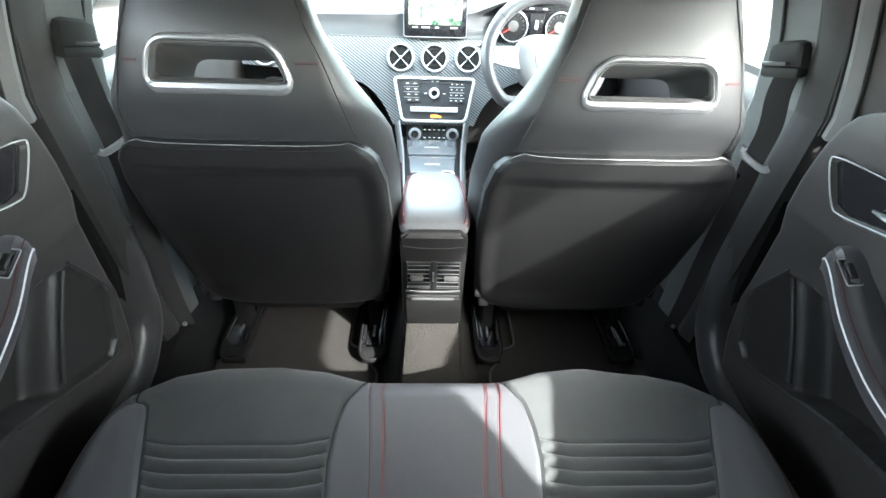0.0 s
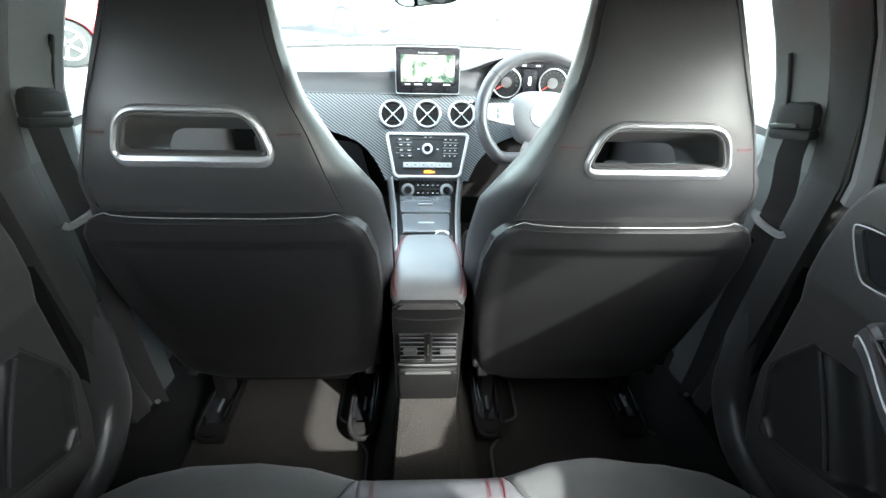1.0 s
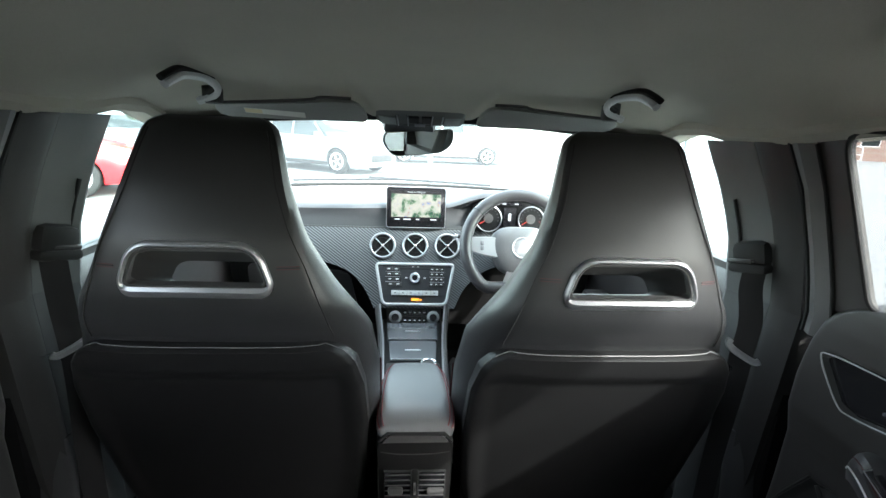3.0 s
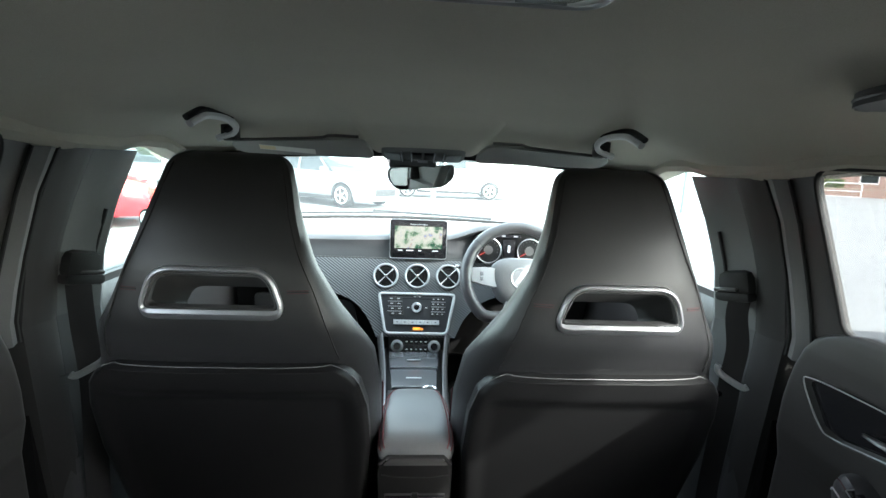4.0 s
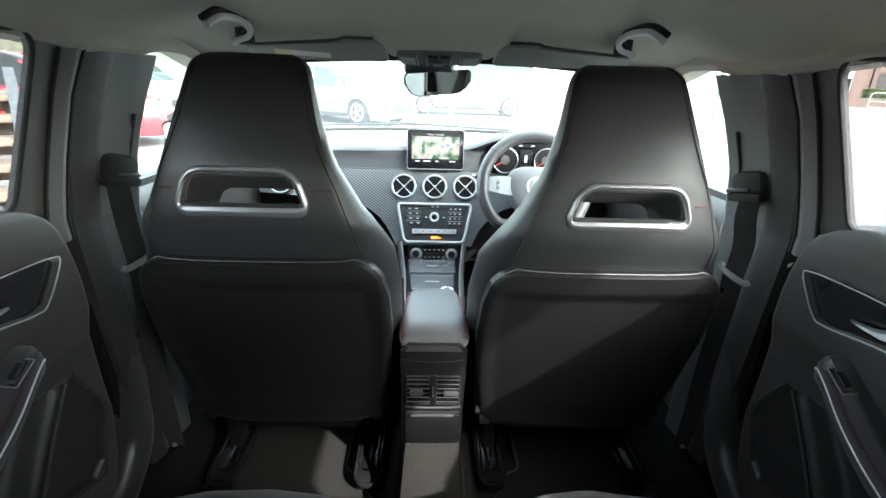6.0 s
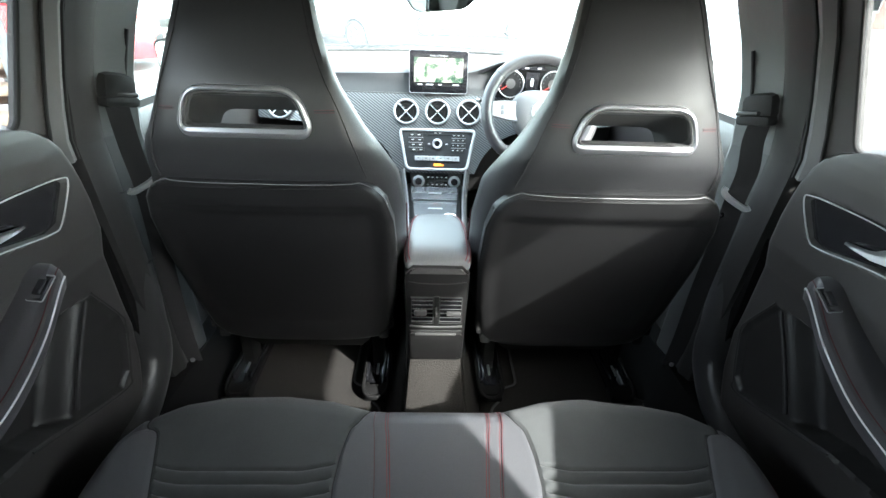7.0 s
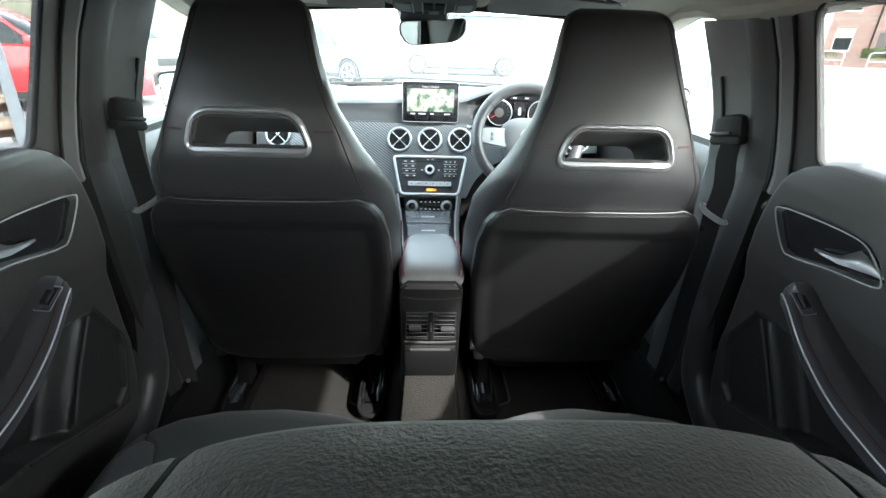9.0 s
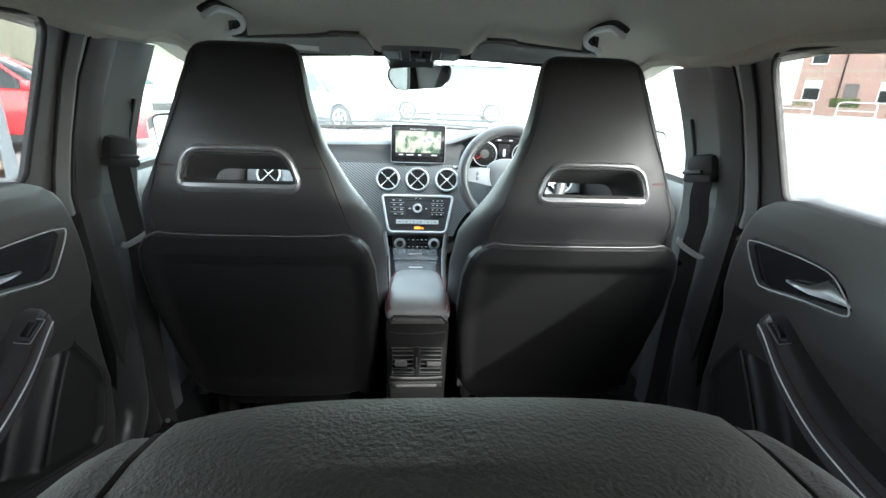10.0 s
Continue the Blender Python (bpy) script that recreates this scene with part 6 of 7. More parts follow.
# ---- outside ----
def build_car(name, label, paint, at, turn, length=4.3, height=1.45, van=False):
    """A parked car: body, glass, roof, wheels, lamps."""
    c = thing(name, label, "van" if van else "car", (0, 0, 0), "parked cars")
    L, W = length, 0.88
    n = 40
    prof = []
    if van:
        belt = lambda t: float(np.interp(t, [0, 0.02, 0.16, 0.24, 0.97, 1], [0.70, 0.92, 1.05, 1.10, 1.10, 1.05]))  # noqa: E731
        roof = lambda t: float(np.interp(t, [0.14, 0.26, 0.32, 0.94, 0.985], [1.05, height - 0.12, height, height, 1.05]))  # noqa: E731
        a, b = 0.14, 0.985
    else:
        belt = lambda t: float(np.interp(t, [0, 0.03, 0.12, 0.27, 0.40, 0.80, 0.95, 1], [0.55, 0.72, 0.82, 0.93, 0.94, 0.97, 0.95, 0.80]))  # noqa: E731
        roof = lambda t: float(np.interp(t, [0.27, 0.36, 0.44, 0.55, 0.70, 0.84, 0.93, 0.96], [0.93, 1.22, height - 0.05, height, height - 0.02, height - 0.10, 1.10, 0.95]))  # noqa: E731
        a, b = 0.27, 0.96
    loops = []
    for t in steps(0, 1, n):
        w = W * float(np.interp(t, [0, 0.04, 0.15, 0.85, 0.97, 1], [0.70, 0.88, 1, 1, 0.93, 0.80]))
        z1 = belt(t)
        loops.append([(x * w, L * (t - 0.5), z) for x, z in ((-0.9, 0.20), (0.9, 0.20), (1, 0.34), (1.0, 0.6 * z1 + 0.1), (0.97, z1 - 0.03), (0.90, z1), (-0.90, z1), (-0.97, z1 - 0.03), (-1.0, 0.6 * z1 + 0.1), (-1, 0.34))])
    wells = [drum((s * 0.5, L * (k - 0.5), 0.32), (s, 0, 0), 0.36, 0.5, 28) for s in (-1, 1) for k in (0.19, 0.80)]
    body = part("body", cut(loft(loops), *wells), paint, c)
    gl = []
    for t in steps(a, b, 22):
        z0, z1 = belt(t) - 0.02, max(roof(t), belt(t) + 0.005)
        f = (z1 - z0) / 0.5
        w = W * 0.92
        gl.append([(-w, L * (t - 0.5), z0), (w, L * (t - 0.5), z0), (w - 0.20 * f * w, L * (t - 0.5), z1 - 0.02), (w - 0.26 * f * w, L * (t - 0.5), z1), (-w + 0.26 * f * w, L * (t - 0.5), z1), (-w + 0.20 * f * w, L * (t - 0.5), z1 - 0.02)])
    cabin = part("cabin_glass", loft(gl), car_glass, c, "dark car windows")
    rf = [t for t in steps(a + 0.10 if not van else a + 0.1, b - 0.06, 14)]
    part("roof", sheet(lambda t, u: (u * W * 0.70, L * (t - 0.5), roof(t) + 0.008 - 0.02 * u * u), rf, steps(-1, 1, 8), lambda u, v: (0, 0, -0.03)), paint, c)
    for s in (-1, 1):
        for t0, t1, lo, hi in (((0.30, 0.40, 0, 0.96), (0.565, 0.575, 0, 0.98), (0.76, 0.775, 0, 0.97), (0.90, 0.87, 0, 0.96)) if not van else ((0.16, 0.30, 0, 0.97), (0.40, 0.42, 0, 0.98), (0.46, 0.47, 0, 0.98), (0.62, 0.97, 0, 1.0))):
            z0, z1 = belt(t0), roof(t1)
            wz = W * 0.92 - 0.20 * (z1 - z0) / 0.5 * W * 0.92
            if van and t0 == 0.62:
                part("side_panel", slab([(s * (W * 0.925), L * (t0 - 0.5), z0), (s * W * 0.925, L * (t1 - 0.5), z0), (s * (wz + 0.02), L * (t1 - 0.5), z1 - 0.02), (s * (wz + 0.02), L * (t0 - 0.5), z1 - 0.02)], (s * 0.015, 0, 0)), paint, c)
            else:
                part("window_post", slab([(s * W * 0.925, L * (t0 - 0.5) - 0.03, z0), (s * W * 0.925, L * (t0 - 0.5) + 0.03, z0), (s * (wz + 0.012), L * (t1 - 0.5) + 0.03, z1 - 0.02), (s * (wz + 0.012), L * (t1 - 0.5) - 0.03, z1 - 0.02)], (s * 0.012, 0, 0)), paint, c)
        for k in (0.19, 0.80):
            at_w = Vector((s * 0.66, L * (k - 0.5), 0.32))
            wh = part("wheel", join(drum(at_w, (s, 0, 0), 0.315, 0.20, 32, 0.03)), rubber, c, "black tyre on a silver rim")
            part("rim", ring(at_w + Vector((s * 0.198, 0, 0)), (s, 0, 0), 0.205, 0.018, 32, 6), silver_paint, wh)
            for q in range(5):
                an = 2 * math.pi * q / 5
                part("rim_spoke", tube([at_w + Vector((s * 0.19, 0.03 * math.cos(an), 0.03 * math.sin(an))), at_w + Vector((s * 0.196, 0.20 * math.cos(an), 0.20 * math.sin(an)))], 0.022, 6, up=(1, 0, 0)), silver_paint, wh)
        part("headlamp", turned(box(-0.16, 0.16, -0.05, 0.12, -0.06, 0.06, 0.03), pose(s * 0.62, -L * 0.47, 0.66, 0, 0, s * 25)), lens_clear, c, "clear headlamp")
        part("tail_lamp", turned(box(-0.12, 0.12, -0.08, 0.04, -0.09, 0.09, 0.02), pose(s * 0.68, L * 0.475, 1.12 if van else 0.82, 0, 0, -s * 20)), red_lens, c, "red tail lamp")
        part("mirror", turned(box(-0.10, 0.10, -0.05, 0.06, -0.06, 0.07, 0.03), pose(s * 0.97, L * (0.31 - 0.5), 0.98, 0, 0, 0)), paint, c)
        part("door_seam", tube([(s * (W + 0.001), L * 0.06, 0.34), (s * (W + 0.001), L * 0.06, 0.86)], 0.006, 4, up=(1, 0, 0)), rubber, c)
        part("sill_trim", box(*sorted((s * W * 0.99, s * W * 1.01)), -L * 0.24, L * 0.23, 0.20, 0.30, 0.01), rubber, c)
    part("grille", box(-0.45, 0.45, -L * 0.5 - 0.01, -L * 0.46, 0.32, 0.52, 0.02), rubber, c)
    c.matrix_basis = pose(*at, 0, 0, turn)
    return c


def yard_z(x, y):
    return 0.011 * max(0.0, math.hypot(x, y) - 8)


def build_house():
    """Terrace of red brick houses across the street, facing the yard."""
    h = thing("house", "red-brown brick terraced house with white windows", "house", (0, 0, 0))
    W, H, D = 17.0, 8.0, 7.0
    wins = [(0.50, 1.05, 1.15, 1.55), (0.55, 3.75, 1.10, 1.4), (5.1, 1.0, 1.15, 1.5), (5.1, 3.75, 1.1, 1.4), (9.4, 1.0, 1.15, 1.5), (9.4, 3.75, 1.1, 1.4), (13.6, 1.0, 1.15, 1.5), (13.6, 3.75, 1.1, 1.4)]
    doors = [(3.0, 0.25, 1.0, 2.15), (7.4, 0.25, 1.0, 2.15), (11.8, 0.25, 1.0, 2.15)]
    holes = [box(x, x + w, -0.5, 0.18, z, z + hh) for x, z, w, hh in wins + doors]
    part("wall", cut(box(0, W, 0, D, 0, H), *holes), brick_wall, h, "weathered red-brown brick wall")
    part("roof", slab([(-0.3, -0.4, H - 0.05), (-0.3, D / 2, H + 2.6), (-0.3, D + 0.4, H - 0.05)], (W + 0.6, 0, 0)), slate, h, "grey slate roof")
    for x, z, w, hh in wins:
        f = part("window", join(box(x, x + 0.07, 0.08, 0.16, z, z + hh), box(x + w - 0.07, x + w, 0.08, 0.16, z, z + hh), box(x, x + w, 0.08, 0.16, z, z + 0.08), box(x, x + w, 0.08, 0.16, z + hh - 0.07, z + hh), box(x, x + w, 0.08, 0.16, z + hh * 0.60, z + hh * 0.60 + 0.06)), white_frame, h, "white framed window")
        part("pane", box(x + 0.05, x + w - 0.05, 0.125, 0.135, z + 0.05, z + hh - 0.05), car_glass, f)
        part("blind", box(x + 0.07, x + w - 0.07, 0.112, 0.122, z + hh * 0.60, z + hh - 0.06), white_frame, f, "white blind")
        part("sill", box(x - 0.08, x + w + 0.08, -0.06, 0.16, z - 0.10, z, 0.01), stone, f)
        part("lintel", box(x - 0.12, x + w + 0.12, -0.015, 0.10, z + hh, z + hh + 0.20), stone, f)
    for x, z, w, hh in doors:
        dd = part("door", box(x + 0.06, x + w - 0.06, 0.10, 0.16, z, z + hh - 0.06, 0.01), door_grey, h, "grey-brown front door")
        part("door_frame", join(box(x, x + 0.06, 0.06, 0.17, z, z + hh), box(x + w - 0.06, x + w, 0.06, 0.17, z, z + hh), box(x, x + w, 0.06, 0.17, z + hh - 0.06, z + hh)), stone, dd)
        part("letter_box", box(x + 0.35, x + 0.65, 0.085, 0.10, z + 0.95, z + 1.02), satin, dd)
    part("drain_pipe", tube([(2.75, -0.06, 0.1), (2.75, -0.06, H - 0.2)], 0.05, 8, up=(1, 0, 0)), rubber, h, "dark drain pipe")
    part("string_course", box(0, W, -0.02, 0.05, 3.2, 3.34), stone, h)
    rng = random.Random(5)
    for i in range(46):
        x, z = rng.uniform(0.1, 12), rng.choice([k * 0.225 for k in range(1, 24)])
        if all(not (a - 0.3 < x < a + w + 0.05 and c - 0.15 < z < c + hh + 0.3) for a, c, w, hh in wins + doors):
            part("pale_brick", box(x, x + 0.215, -0.006, 0.02, z, z + 0.065), pale_brick, h)
    h.matrix_basis = pose(31.04, 38.05, 0.41, 0, 0, -47)
    return h


def build_outbuilding():
    b = thing("outbuilding", "olive-grey rendered outbuilding behind the parked cars", "building", (0, 0, 0))
    z = yard_z(-14, 17) - 0.1
    part("wall", box(-25, -3.4, 22, 28, z, z + 5.2), olive_render, b)
    part("roof", slab([(-25.3, 21.7, z + 5.2), (-25.3, 25, z + 6.6), (-25.3, 28.3, z + 5.2)], (22.2, 0, 0)), slate, b, "grey slate roof")
    part("gutter", tube([(-25.2, 21.65, z + 5.15), (-3.3, 21.65, z + 5.15)], 0.06, 8, up=(0, 0, 1)), rubber, b)


def build_hoop(x, y, w, turn):
    p = thing("hoop_rail", "white tubular steel hoop rail at the kerb", "railing", (0, 0, 0), "hoop rails")
    pts = rounded([(-w / 2, 0.0), (w / 2, 0.0), (w / 2, 1.0), (-w / 2, 1.0)], [0.01, 0.01, 0.3, 0.3], 6)
    z0 = yard_z(x, y)
    part("hoop", tube([(v.x, 0, v.y) for v in pts if v.y > -0.01], 0.035, 8, True, (0, 1, 0)), white_frame, p)
    part("mid_rail", tube([(-w / 2, 0, 0.42), (w / 2, 0, 0.42)], 0.03, 8, up=(0, 1, 0)), white_frame, p)
    p.matrix_basis = pose(x, y, z0, 0, 0, turn)


def leaf_clump(name, label, at, size, count, seed, leaf=0.10, box_like=False, category="hedge"):
    """Foliage out of many small leaves."""
    rng = random.Random(seed)
    t = thing(name, label, category, at)
    verts, faces = [], []
    for _ in range(count):
        if box_like:
            p = Vector([rng.uniform(-1, 1) for _ in range(3)])
            k = rng.choice((0, 1, 2))
            p[k] = math.copysign(1 - abs(rng.gauss(0, 0.06)), p[k])
        else:
            p = Vector([rng.gauss(0, 1) for _ in range(3)]).normalized() * rng.uniform(0.55, 1.0) ** 0.5
            p *= 0.75 + 0.35 * noise.noise(p * 2.2 + Vector((seed, 0, 0)))
        q = Vector((p.x * size[0], p.y * size[1], p.z * size[2]))
        a = Vector([rng.gauss(0, 1) for _ in range(3)]).normalized() * leaf * rng.uniform(0.6, 1.2)
        b = a.orthogonal().normalized() * leaf * 0.45
        i = len(verts)
        c = Vector(at) + q
        verts += [c - a, c + b, c + a, c - b]
        faces.append((i, i + 1, i + 2, i + 3))
    me = bpy.data.meshes.new("leaves")
    me.from_pydata(verts, [], faces)
    bm = bmesh.new()
    bm.from_mesh(me)
    bpy.data.meshes.remove(me)
    ob = part("leaves", bm, leaf_green, t)
    ob["kind"] = "stuff"
    return t


def build_tree(x, y, h, seed):
    t = leaf_clump("tree", "leafy green tree behind the parked cars", (x, y, yard_z(x, y) + h * 0.68), (h * 0.32, h * 0.32, h * 0.30), 5200, seed, 0.16, category="tree")
    z0 = yard_z(x, y) - 0.1
    rng = random.Random(seed)
    part("trunk", loft([[(x + r * math.cos(a) + 0.1 * k, y + r * math.sin(a), z0 + h * f) for a in steps(0, 2 * math.pi, 9)[:-1]] for k, (f, r) in enumerate(((0, 0.22), (0.06, 0.17), (0.3, 0.14), (0.5, 0.10), (0.75, 0.04)))]), bark, t, "brown trunk")
    for i in range(5):
        a = i * 1.3 + rng.random()
        part("limb", loft([[(x + 0.25 + d * math.cos(a) + r * math.cos(b), y + d * math.sin(a) + r * math.sin(b), z0 + h * f) for b in steps(0, 2 * math.pi, 6)[:-1]] for d, f, r in ((0, 0.42, 0.06), (h * 0.10, 0.55, 0.045), (h * 0.2, 0.72, 0.02))]), bark, t)


def build_steps():
    """Timber steps with a grey steel stringer beside the yard."""
    st = thing("outdoor_steps", "weathered timber outdoor steps with a grey steel stringer", "steps", (0, 0, 0))
    n = 8
    for i in range(n):
        y, z = 0.24 * i, 0.12 + 0.125 * i
        part("tread", box(-1.5, -0.03, y, y + 0.27, z, z + 0.045, 0.006), timber_pale, st, "pale timber tread")
        part("riser", box(-1.5, -0.03, y + 0.22, y + 0.245, z - 0.08, z, 0.0), timber_dark, st, "brown riser")
    for x in (-1.54, 0.0):
        part("stringer", slab([(x - 0.03, -0.2, -0.08), (x - 0.03, n * 0.24, n * 0.125 - 0.05), (x - 0.03, n * 0.24, n * 0.125 + 0.22), (x - 0.03, -0.2, 0.20)], (0.06, 0, 0)), steel_grey, st, "grey steel stringer")
    part("landing", box(-1.5, 0, n * 0.24, n * 0.24 + 0.5, n * 0.125 - 0.02, n * 0.125 + 0.04, 0.01), timber_pale, st)
    part("landing_post", box(-0.1, 0, n * 0.24 + 0.38, n * 0.24 + 0.48, -0.1, n * 0.125), steel_grey, st)
    part("landing_post", box(-1.5, -1.4, n * 0.24 + 0.38, n * 0.24 + 0.48, -0.1, n * 0.125), steel_grey, st)
    st.matrix_basis = pose(-1.88, 2.36, 0.0, 0, 0, 38.3)


def build_post(x, y, h, r, mat, label):
    p = thing("post", label, "post", (x, y, yard_z(x, y)), "yard posts")
    z = yard_z(x, y)
    part("shaft", tube([(x, y, z - 0.05), (x, y, z + h)], r, 12, up=(0, 1, 0)), mat, p)
    part("cap", drum((x, y, z + h), (0, 0, 1), r * 1.15, 0.03, 12, 0.01, up=(0, 1, 0)), mat, p)
    part("collar", drum((x, y, z - 0.01), (0, 0, 1), r * 1.8, 0.03, 12, up=(0, 1, 0)), mat, p)


def brick_material():
    m = material("brick_wall", (0.30, 0.14, 0.09), 0.85, grain=0.3, scale=30, bump=0.2, wear=0.25, wear_scale=0.8)
    nt = m.node_tree
    n, l = nt.nodes, nt.links
    co = n.new("ShaderNodeTexCoord")
    mp = n.new("ShaderNodeMapping")
    mp.inputs["Rotation"].default_value = (radians(90), 0, 0)
    l.new(co.outputs["Object"], mp.inputs[0])
    b = n.new("ShaderNodeTexBrick")
    b.inputs["Scale"].default_value = 1.0
    b.inputs["Brick Width"].default_value, b.inputs["Row Height"].default_value, b.inputs["Mortar Size"].default_value = 0.225, 0.075, 0.010
    b.inputs["Color1"].default_value, b.inputs["Color2"].default_value, b.inputs["Mortar"].default_value = (0.40, 0.21, 0.155, 1), (0.29, 0.15, 0.115, 1), (0.42, 0.37, 0.33, 1)
    l.new(mp.outputs[0], b.inputs["Vector"])
    l.new(b.outputs["Color"], n["Principled BSDF"].inputs["Base Color"])
    return m
car_white = material("white_car_paint", (0.78, 0.78, 0.78), 0.25, wear=0.04, coat=0.6)
sill_gloss = material("sill_plastic", (0.032, 0.032, 0.033), 0.36, wear=0.15)
panel_grey = material("overhead_panel", (0.13, 0.13, 0.123), 0.55, grain=0.3, scale=700, bump=0.12, wear=0.08)
console_grey = material("console_plastic", (0.0052, 0.0051, 0.0051), 0.42, grain=0.3, scale=700, bump=0.15, wear=0.1, spec=0.2)
olive_render = material("olive_render", (0.12, 0.12, 0.09), 0.9, grain=0.2, scale=20, wear=0.2, wear_scale=1.5)
# Window light on the pillar's front is put into this paler grey.
pillar_window_lit = material("pillar_front_strip", (0.098, 0.101, 0.101), 0.6, grain=0.3, scale=800, bump=0.1, wear=0.08, spec=0.4)
shell_black = material("back_panel_plastic", (0.0058, 0.0057, 0.0059), 0.42, grain=0.3, scale=650, bump=0.16, wear=0.12, kind="leather", spec=0.3)
piping = material("grey_piping", (0.13, 0.13, 0.13), 0.5)
vent_metal = material("vent_ring_metal", (0.36, 0.37, 0.38), 0.38, 1.0, wear=0.08)
binding = material("mat_binding", (0.07, 0.07, 0.07), 0.9, spec=0.1)
satin_dark = material("dull_steel", (0.30, 0.30, 0.31), 0.35, 0.9)
dash_top = material("dash_top", (0.047, 0.0485, 0.052), 0.55, grain=0.35, scale=500, bump=0.25, wear=0.08, kind="leather")
dial_black = material("dial_face", (0.006, 0.006, 0.0065), 0.45, wear=0.1, spec=0.12)
display_dark = material("display_black", (0.006, 0.006, 0.007), 0.2)
airbag = material("airbag_cover", (0.15, 0.153, 0.158), 0.45, grain=0.3, scale=600, bump=0.2, kind="leather")
slat_grey = material("dark_grey_plastic", (0.045, 0.045, 0.044), 0.45, wear=0.08)
door_leather = material("door_armrest_leather", (0.050, 0.048, 0.052), 0.40, grain=0.3, scale=420, bump=0.2, wear=0.1, kind="leather", spec=0.6)
leather_soft = material("armrest_leather", (0.135, 0.138, 0.142), 0.46, grain=0.3, scale=420, bump=0.2, wear=0.1, kind="leather")
radio_grey = material("radio_face", (0.032, 0.033, 0.036), 0.3, wear=0.08)
gloss_grey = material("gloss_grey", (0.075, 0.079, 0.086), 0.25, wear=0.08)
red_plastic = material("red_plastic", (0.55, 0.02, 0.02), 0.4)
visor_grey = material("visor_vinyl", (0.3, 0.3, 0.285), 0.7, grain=0.3, scale=600, bump=0.15, wear=0.06)
car_silver = material("grey_car_paint", (0.16, 0.17, 0.175), 0.35, 0.3, wear=0.04, coat=0.1)
car_red = material("red_car_paint", (0.55, 0.015, 0.02), 0.25, wear=0.04, coat=0.6)
car_glass = material("dark_car_glass", (0.02, 0.025, 0.025), 0.05, wear=0.02, spec=0.2)
red_lens = material("red_lens", (0.45, 0.02, 0.02), 0.2)
white_frame = material("white_paint", (0.80, 0.80, 0.78), 0.5, wear=0.06)
slate = material("roof_slate", (0.09, 0.09, 0.10), 0.7, grain=0.3, scale=12, wear=0.2)
stone = material("sandstone", (0.36, 0.30, 0.24), 0.85, grain=0.2, scale=40, wear=0.2, wear_scale=2)
pale_brick = material("pale_brick", (0.55, 0.45, 0.34), 0.85, grain=0.2, scale=40)
door_grey = material("door_paint", (0.14, 0.12, 0.11), 0.5, wear=0.1)
leaf_green = material("leaf_green", (0.1, 0.14, 0.04), 0.6, grain=0.5, scale=20, wear=0.3, wear_scale=3)
bark = material("bark", (0.12, 0.09, 0.07), 0.9, grain=0.5, scale=30, bump=0.5)
timber_pale = material("pale_timber", (0.24, 0.19, 0.145), 0.8, grain=0.3, scale=40, wear=0.2)
timber_dark = material("brown_timber", (0.12, 0.08, 0.06), 0.85, grain=0.3, scale=40, wear=0.2)
steel_grey = material("galvanised_steel", (0.12, 0.135, 0.14), 0.5, 0.4, wear=0.15)
brick_wall = brick_material()
asphalt = material("asphalt", (0.19, 0.19, 0.186), 0.9, grain=0.4, scale=60, bump=0.4, wear=0.2, wear_scale=0.4)

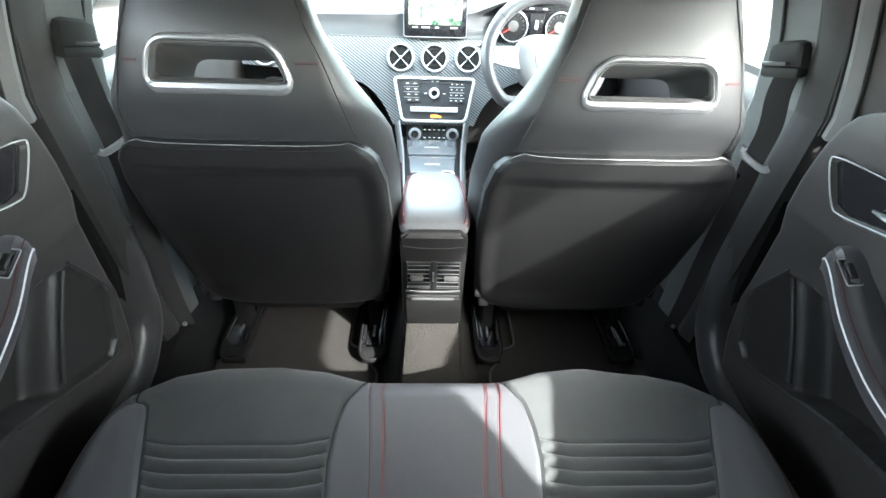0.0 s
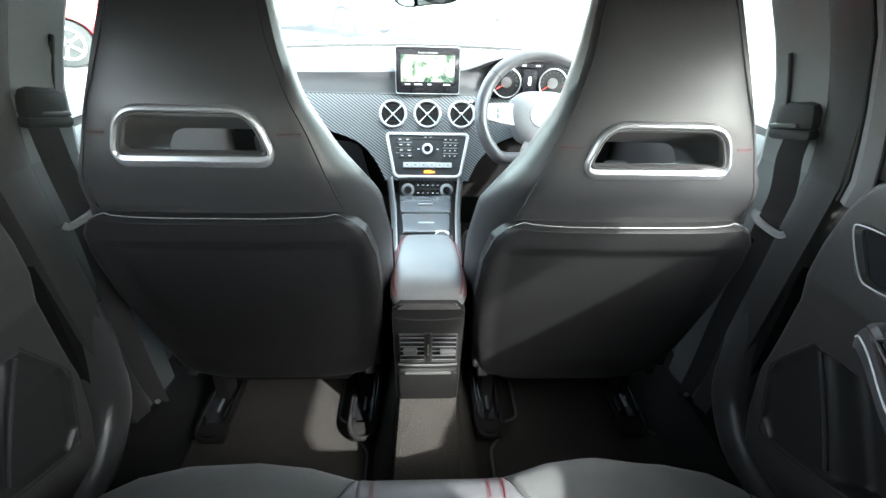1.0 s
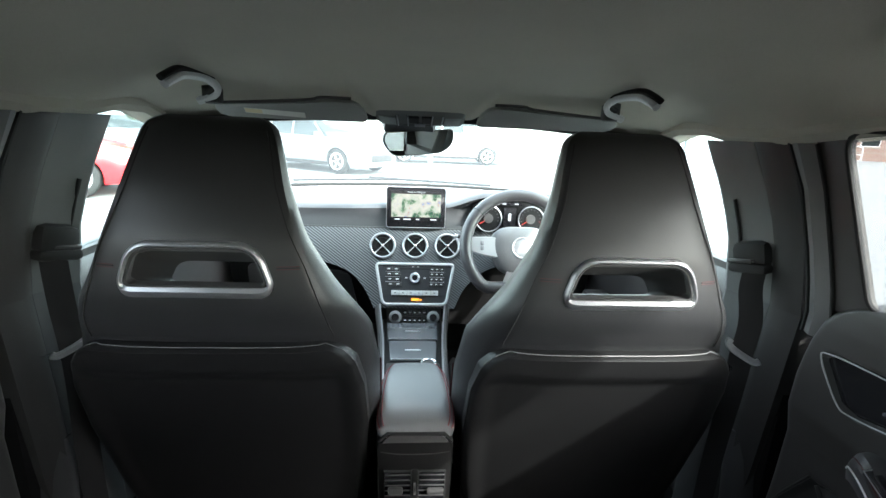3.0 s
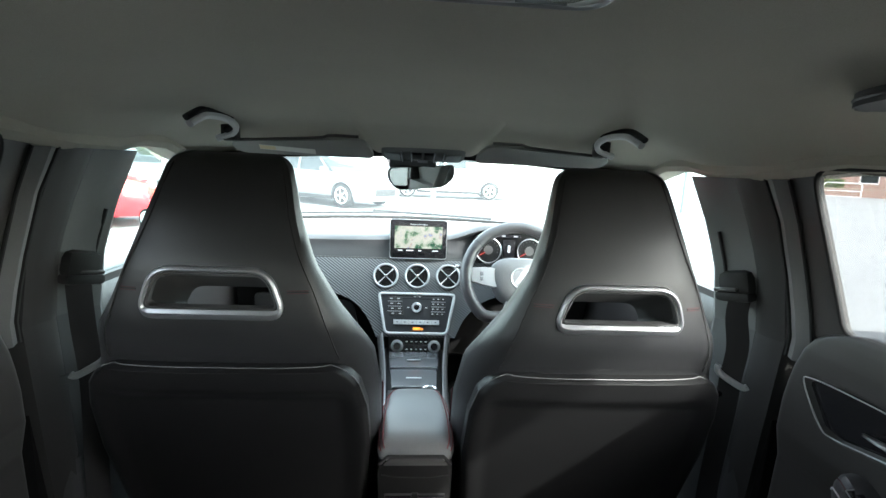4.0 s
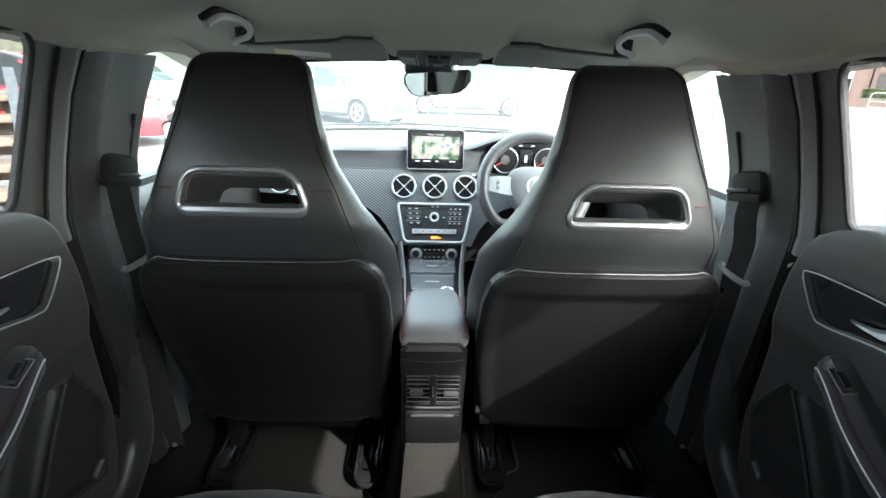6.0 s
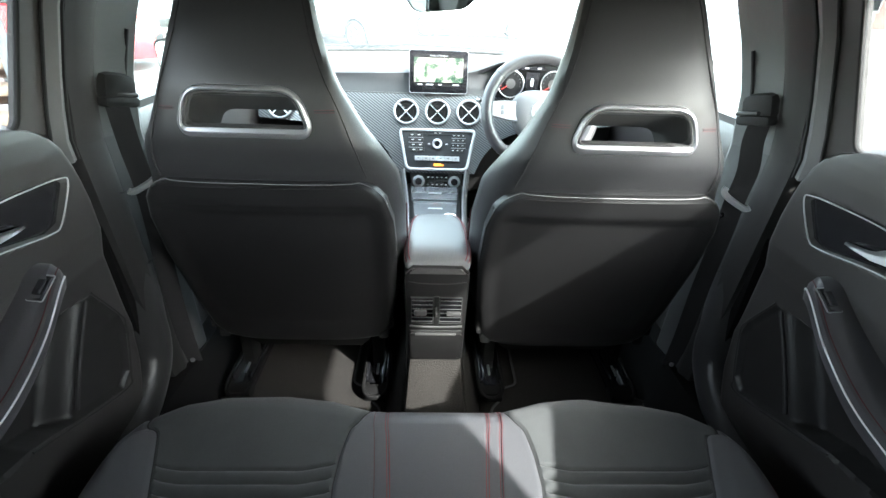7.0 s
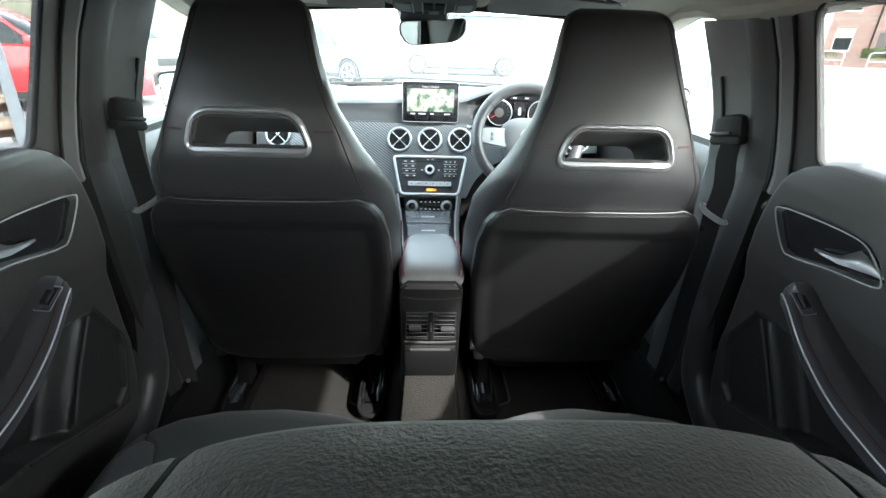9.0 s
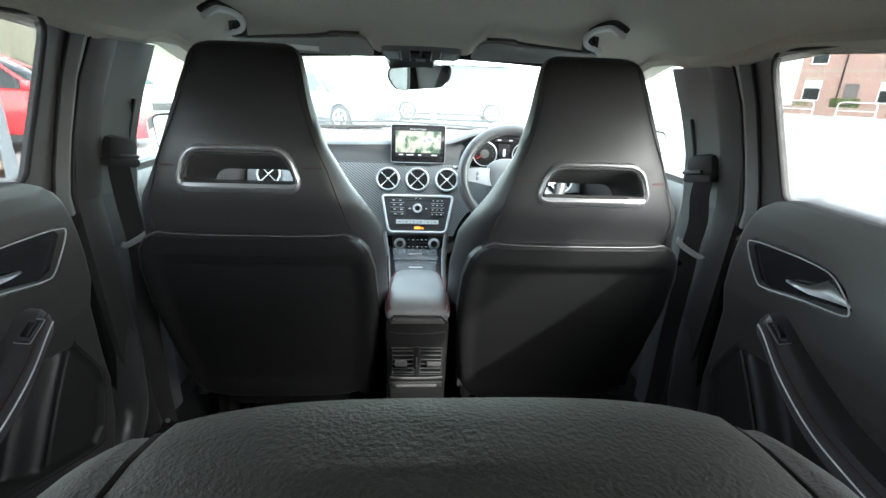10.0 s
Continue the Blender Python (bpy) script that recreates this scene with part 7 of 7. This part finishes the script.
build_shell()
for s in (-1, 1):
    build_pillar(s)
    build_rear_door(s)
    build_front_door(s)
    build_mat(s)
    build_belt(s)
build_windscreen()
left_seat = build_front_seat(-0.352, "black leather front passenger seat with a silver-rimmed opening", slot=-0.004)
right_seat = build_front_seat(0.338, "black leather driver's seat with a silver-rimmed opening", 0.013, 0.004)
build_bench()
build_headrest()
build_dashboard()
build_screen()
build_wheel()
build_console()
build_buckle(-0.108, -1)
build_buckle(0.100, 1)
build_mirror()
build_overhead()
build_dome()
for s in (-1, 1):
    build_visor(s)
    build_grip(s)
    build_rear_grip(s)
    build_wing_mirror(s)

coords = sorted(set(steps(-300, 300, 30) + steps(-18, 18, 12)))
solid("ground", sheet(lambda x, y: (x, y, yard_z(x, y)), coords, coords), asphalt, "pale dry asphalt yard and street", "ground", "structure")
build_car("grey_car", "light grey hatchback parked across the yard", car_silver, (-2.5, 14.1, yard_z(-2.5, 14.1)), 56)
build_car("white_van", "white van parked across the yard", car_white, (1.35, 18.0, yard_z(1.35, 18.0)), -91, 4.9, 1.95, True)
build_car("red_car", "red hatchback parked beside the steps", car_red, (-6.6, 8.1, yard_z(-6.6, 8.1)), 110)
build_car("grey_car", "light grey car parked near the trees", car_silver, (-8.2, 13.6, yard_z(-8.2, 13.6)), 60)
build_outbuilding()
build_house()
for i in range(5):
    k = -2.0 + 3.6 * i
    build_hoop(28.14 + k * 0.682, 36.55 - k * 0.731, 2.2, -47)
garden = thing("garden_wall", "low brown brick garden wall before the houses", "wall", (0, 0, 0))
part("wall", box(-0.5, 16, -0.12, 0.12, -0.4, 0.55), brick_wall, garden)
part("coping", box(-0.55, 16.05, -0.16, 0.16, 0.55, 0.62, 0.01), stone, garden)
garden.matrix_basis = pose(29.14, 36.15, 0.41, 0, 0, -47)
leaf_clump("hedge", "clipped yellow-green hedge behind the garden wall", (32.09, 34.30, 1.25), (0.9, 0.35, 0.42), 3000, 3, 0.07, True)
leaf_clump("bush", "small yellow-green bush by the wall", (30.24, 36.25, 1.1), (0.4, 0.3, 0.3), 900, 4, 0.06, True, "bush")
build_tree(-9.4, 20.5, 6.5, 1)
build_tree(-13.0, 28.0, 7.5, 2)
build_tree(-8.0, 25, 6.0, 6)
build_steps()
build_post(0.38, 9.2, 0.95, 0.05, steel_grey, "short grey steel bollard in the yard")
build_post(8.9, 15.0, 2.6, 0.06, steel_grey, "grey steel post at the edge of the yard")
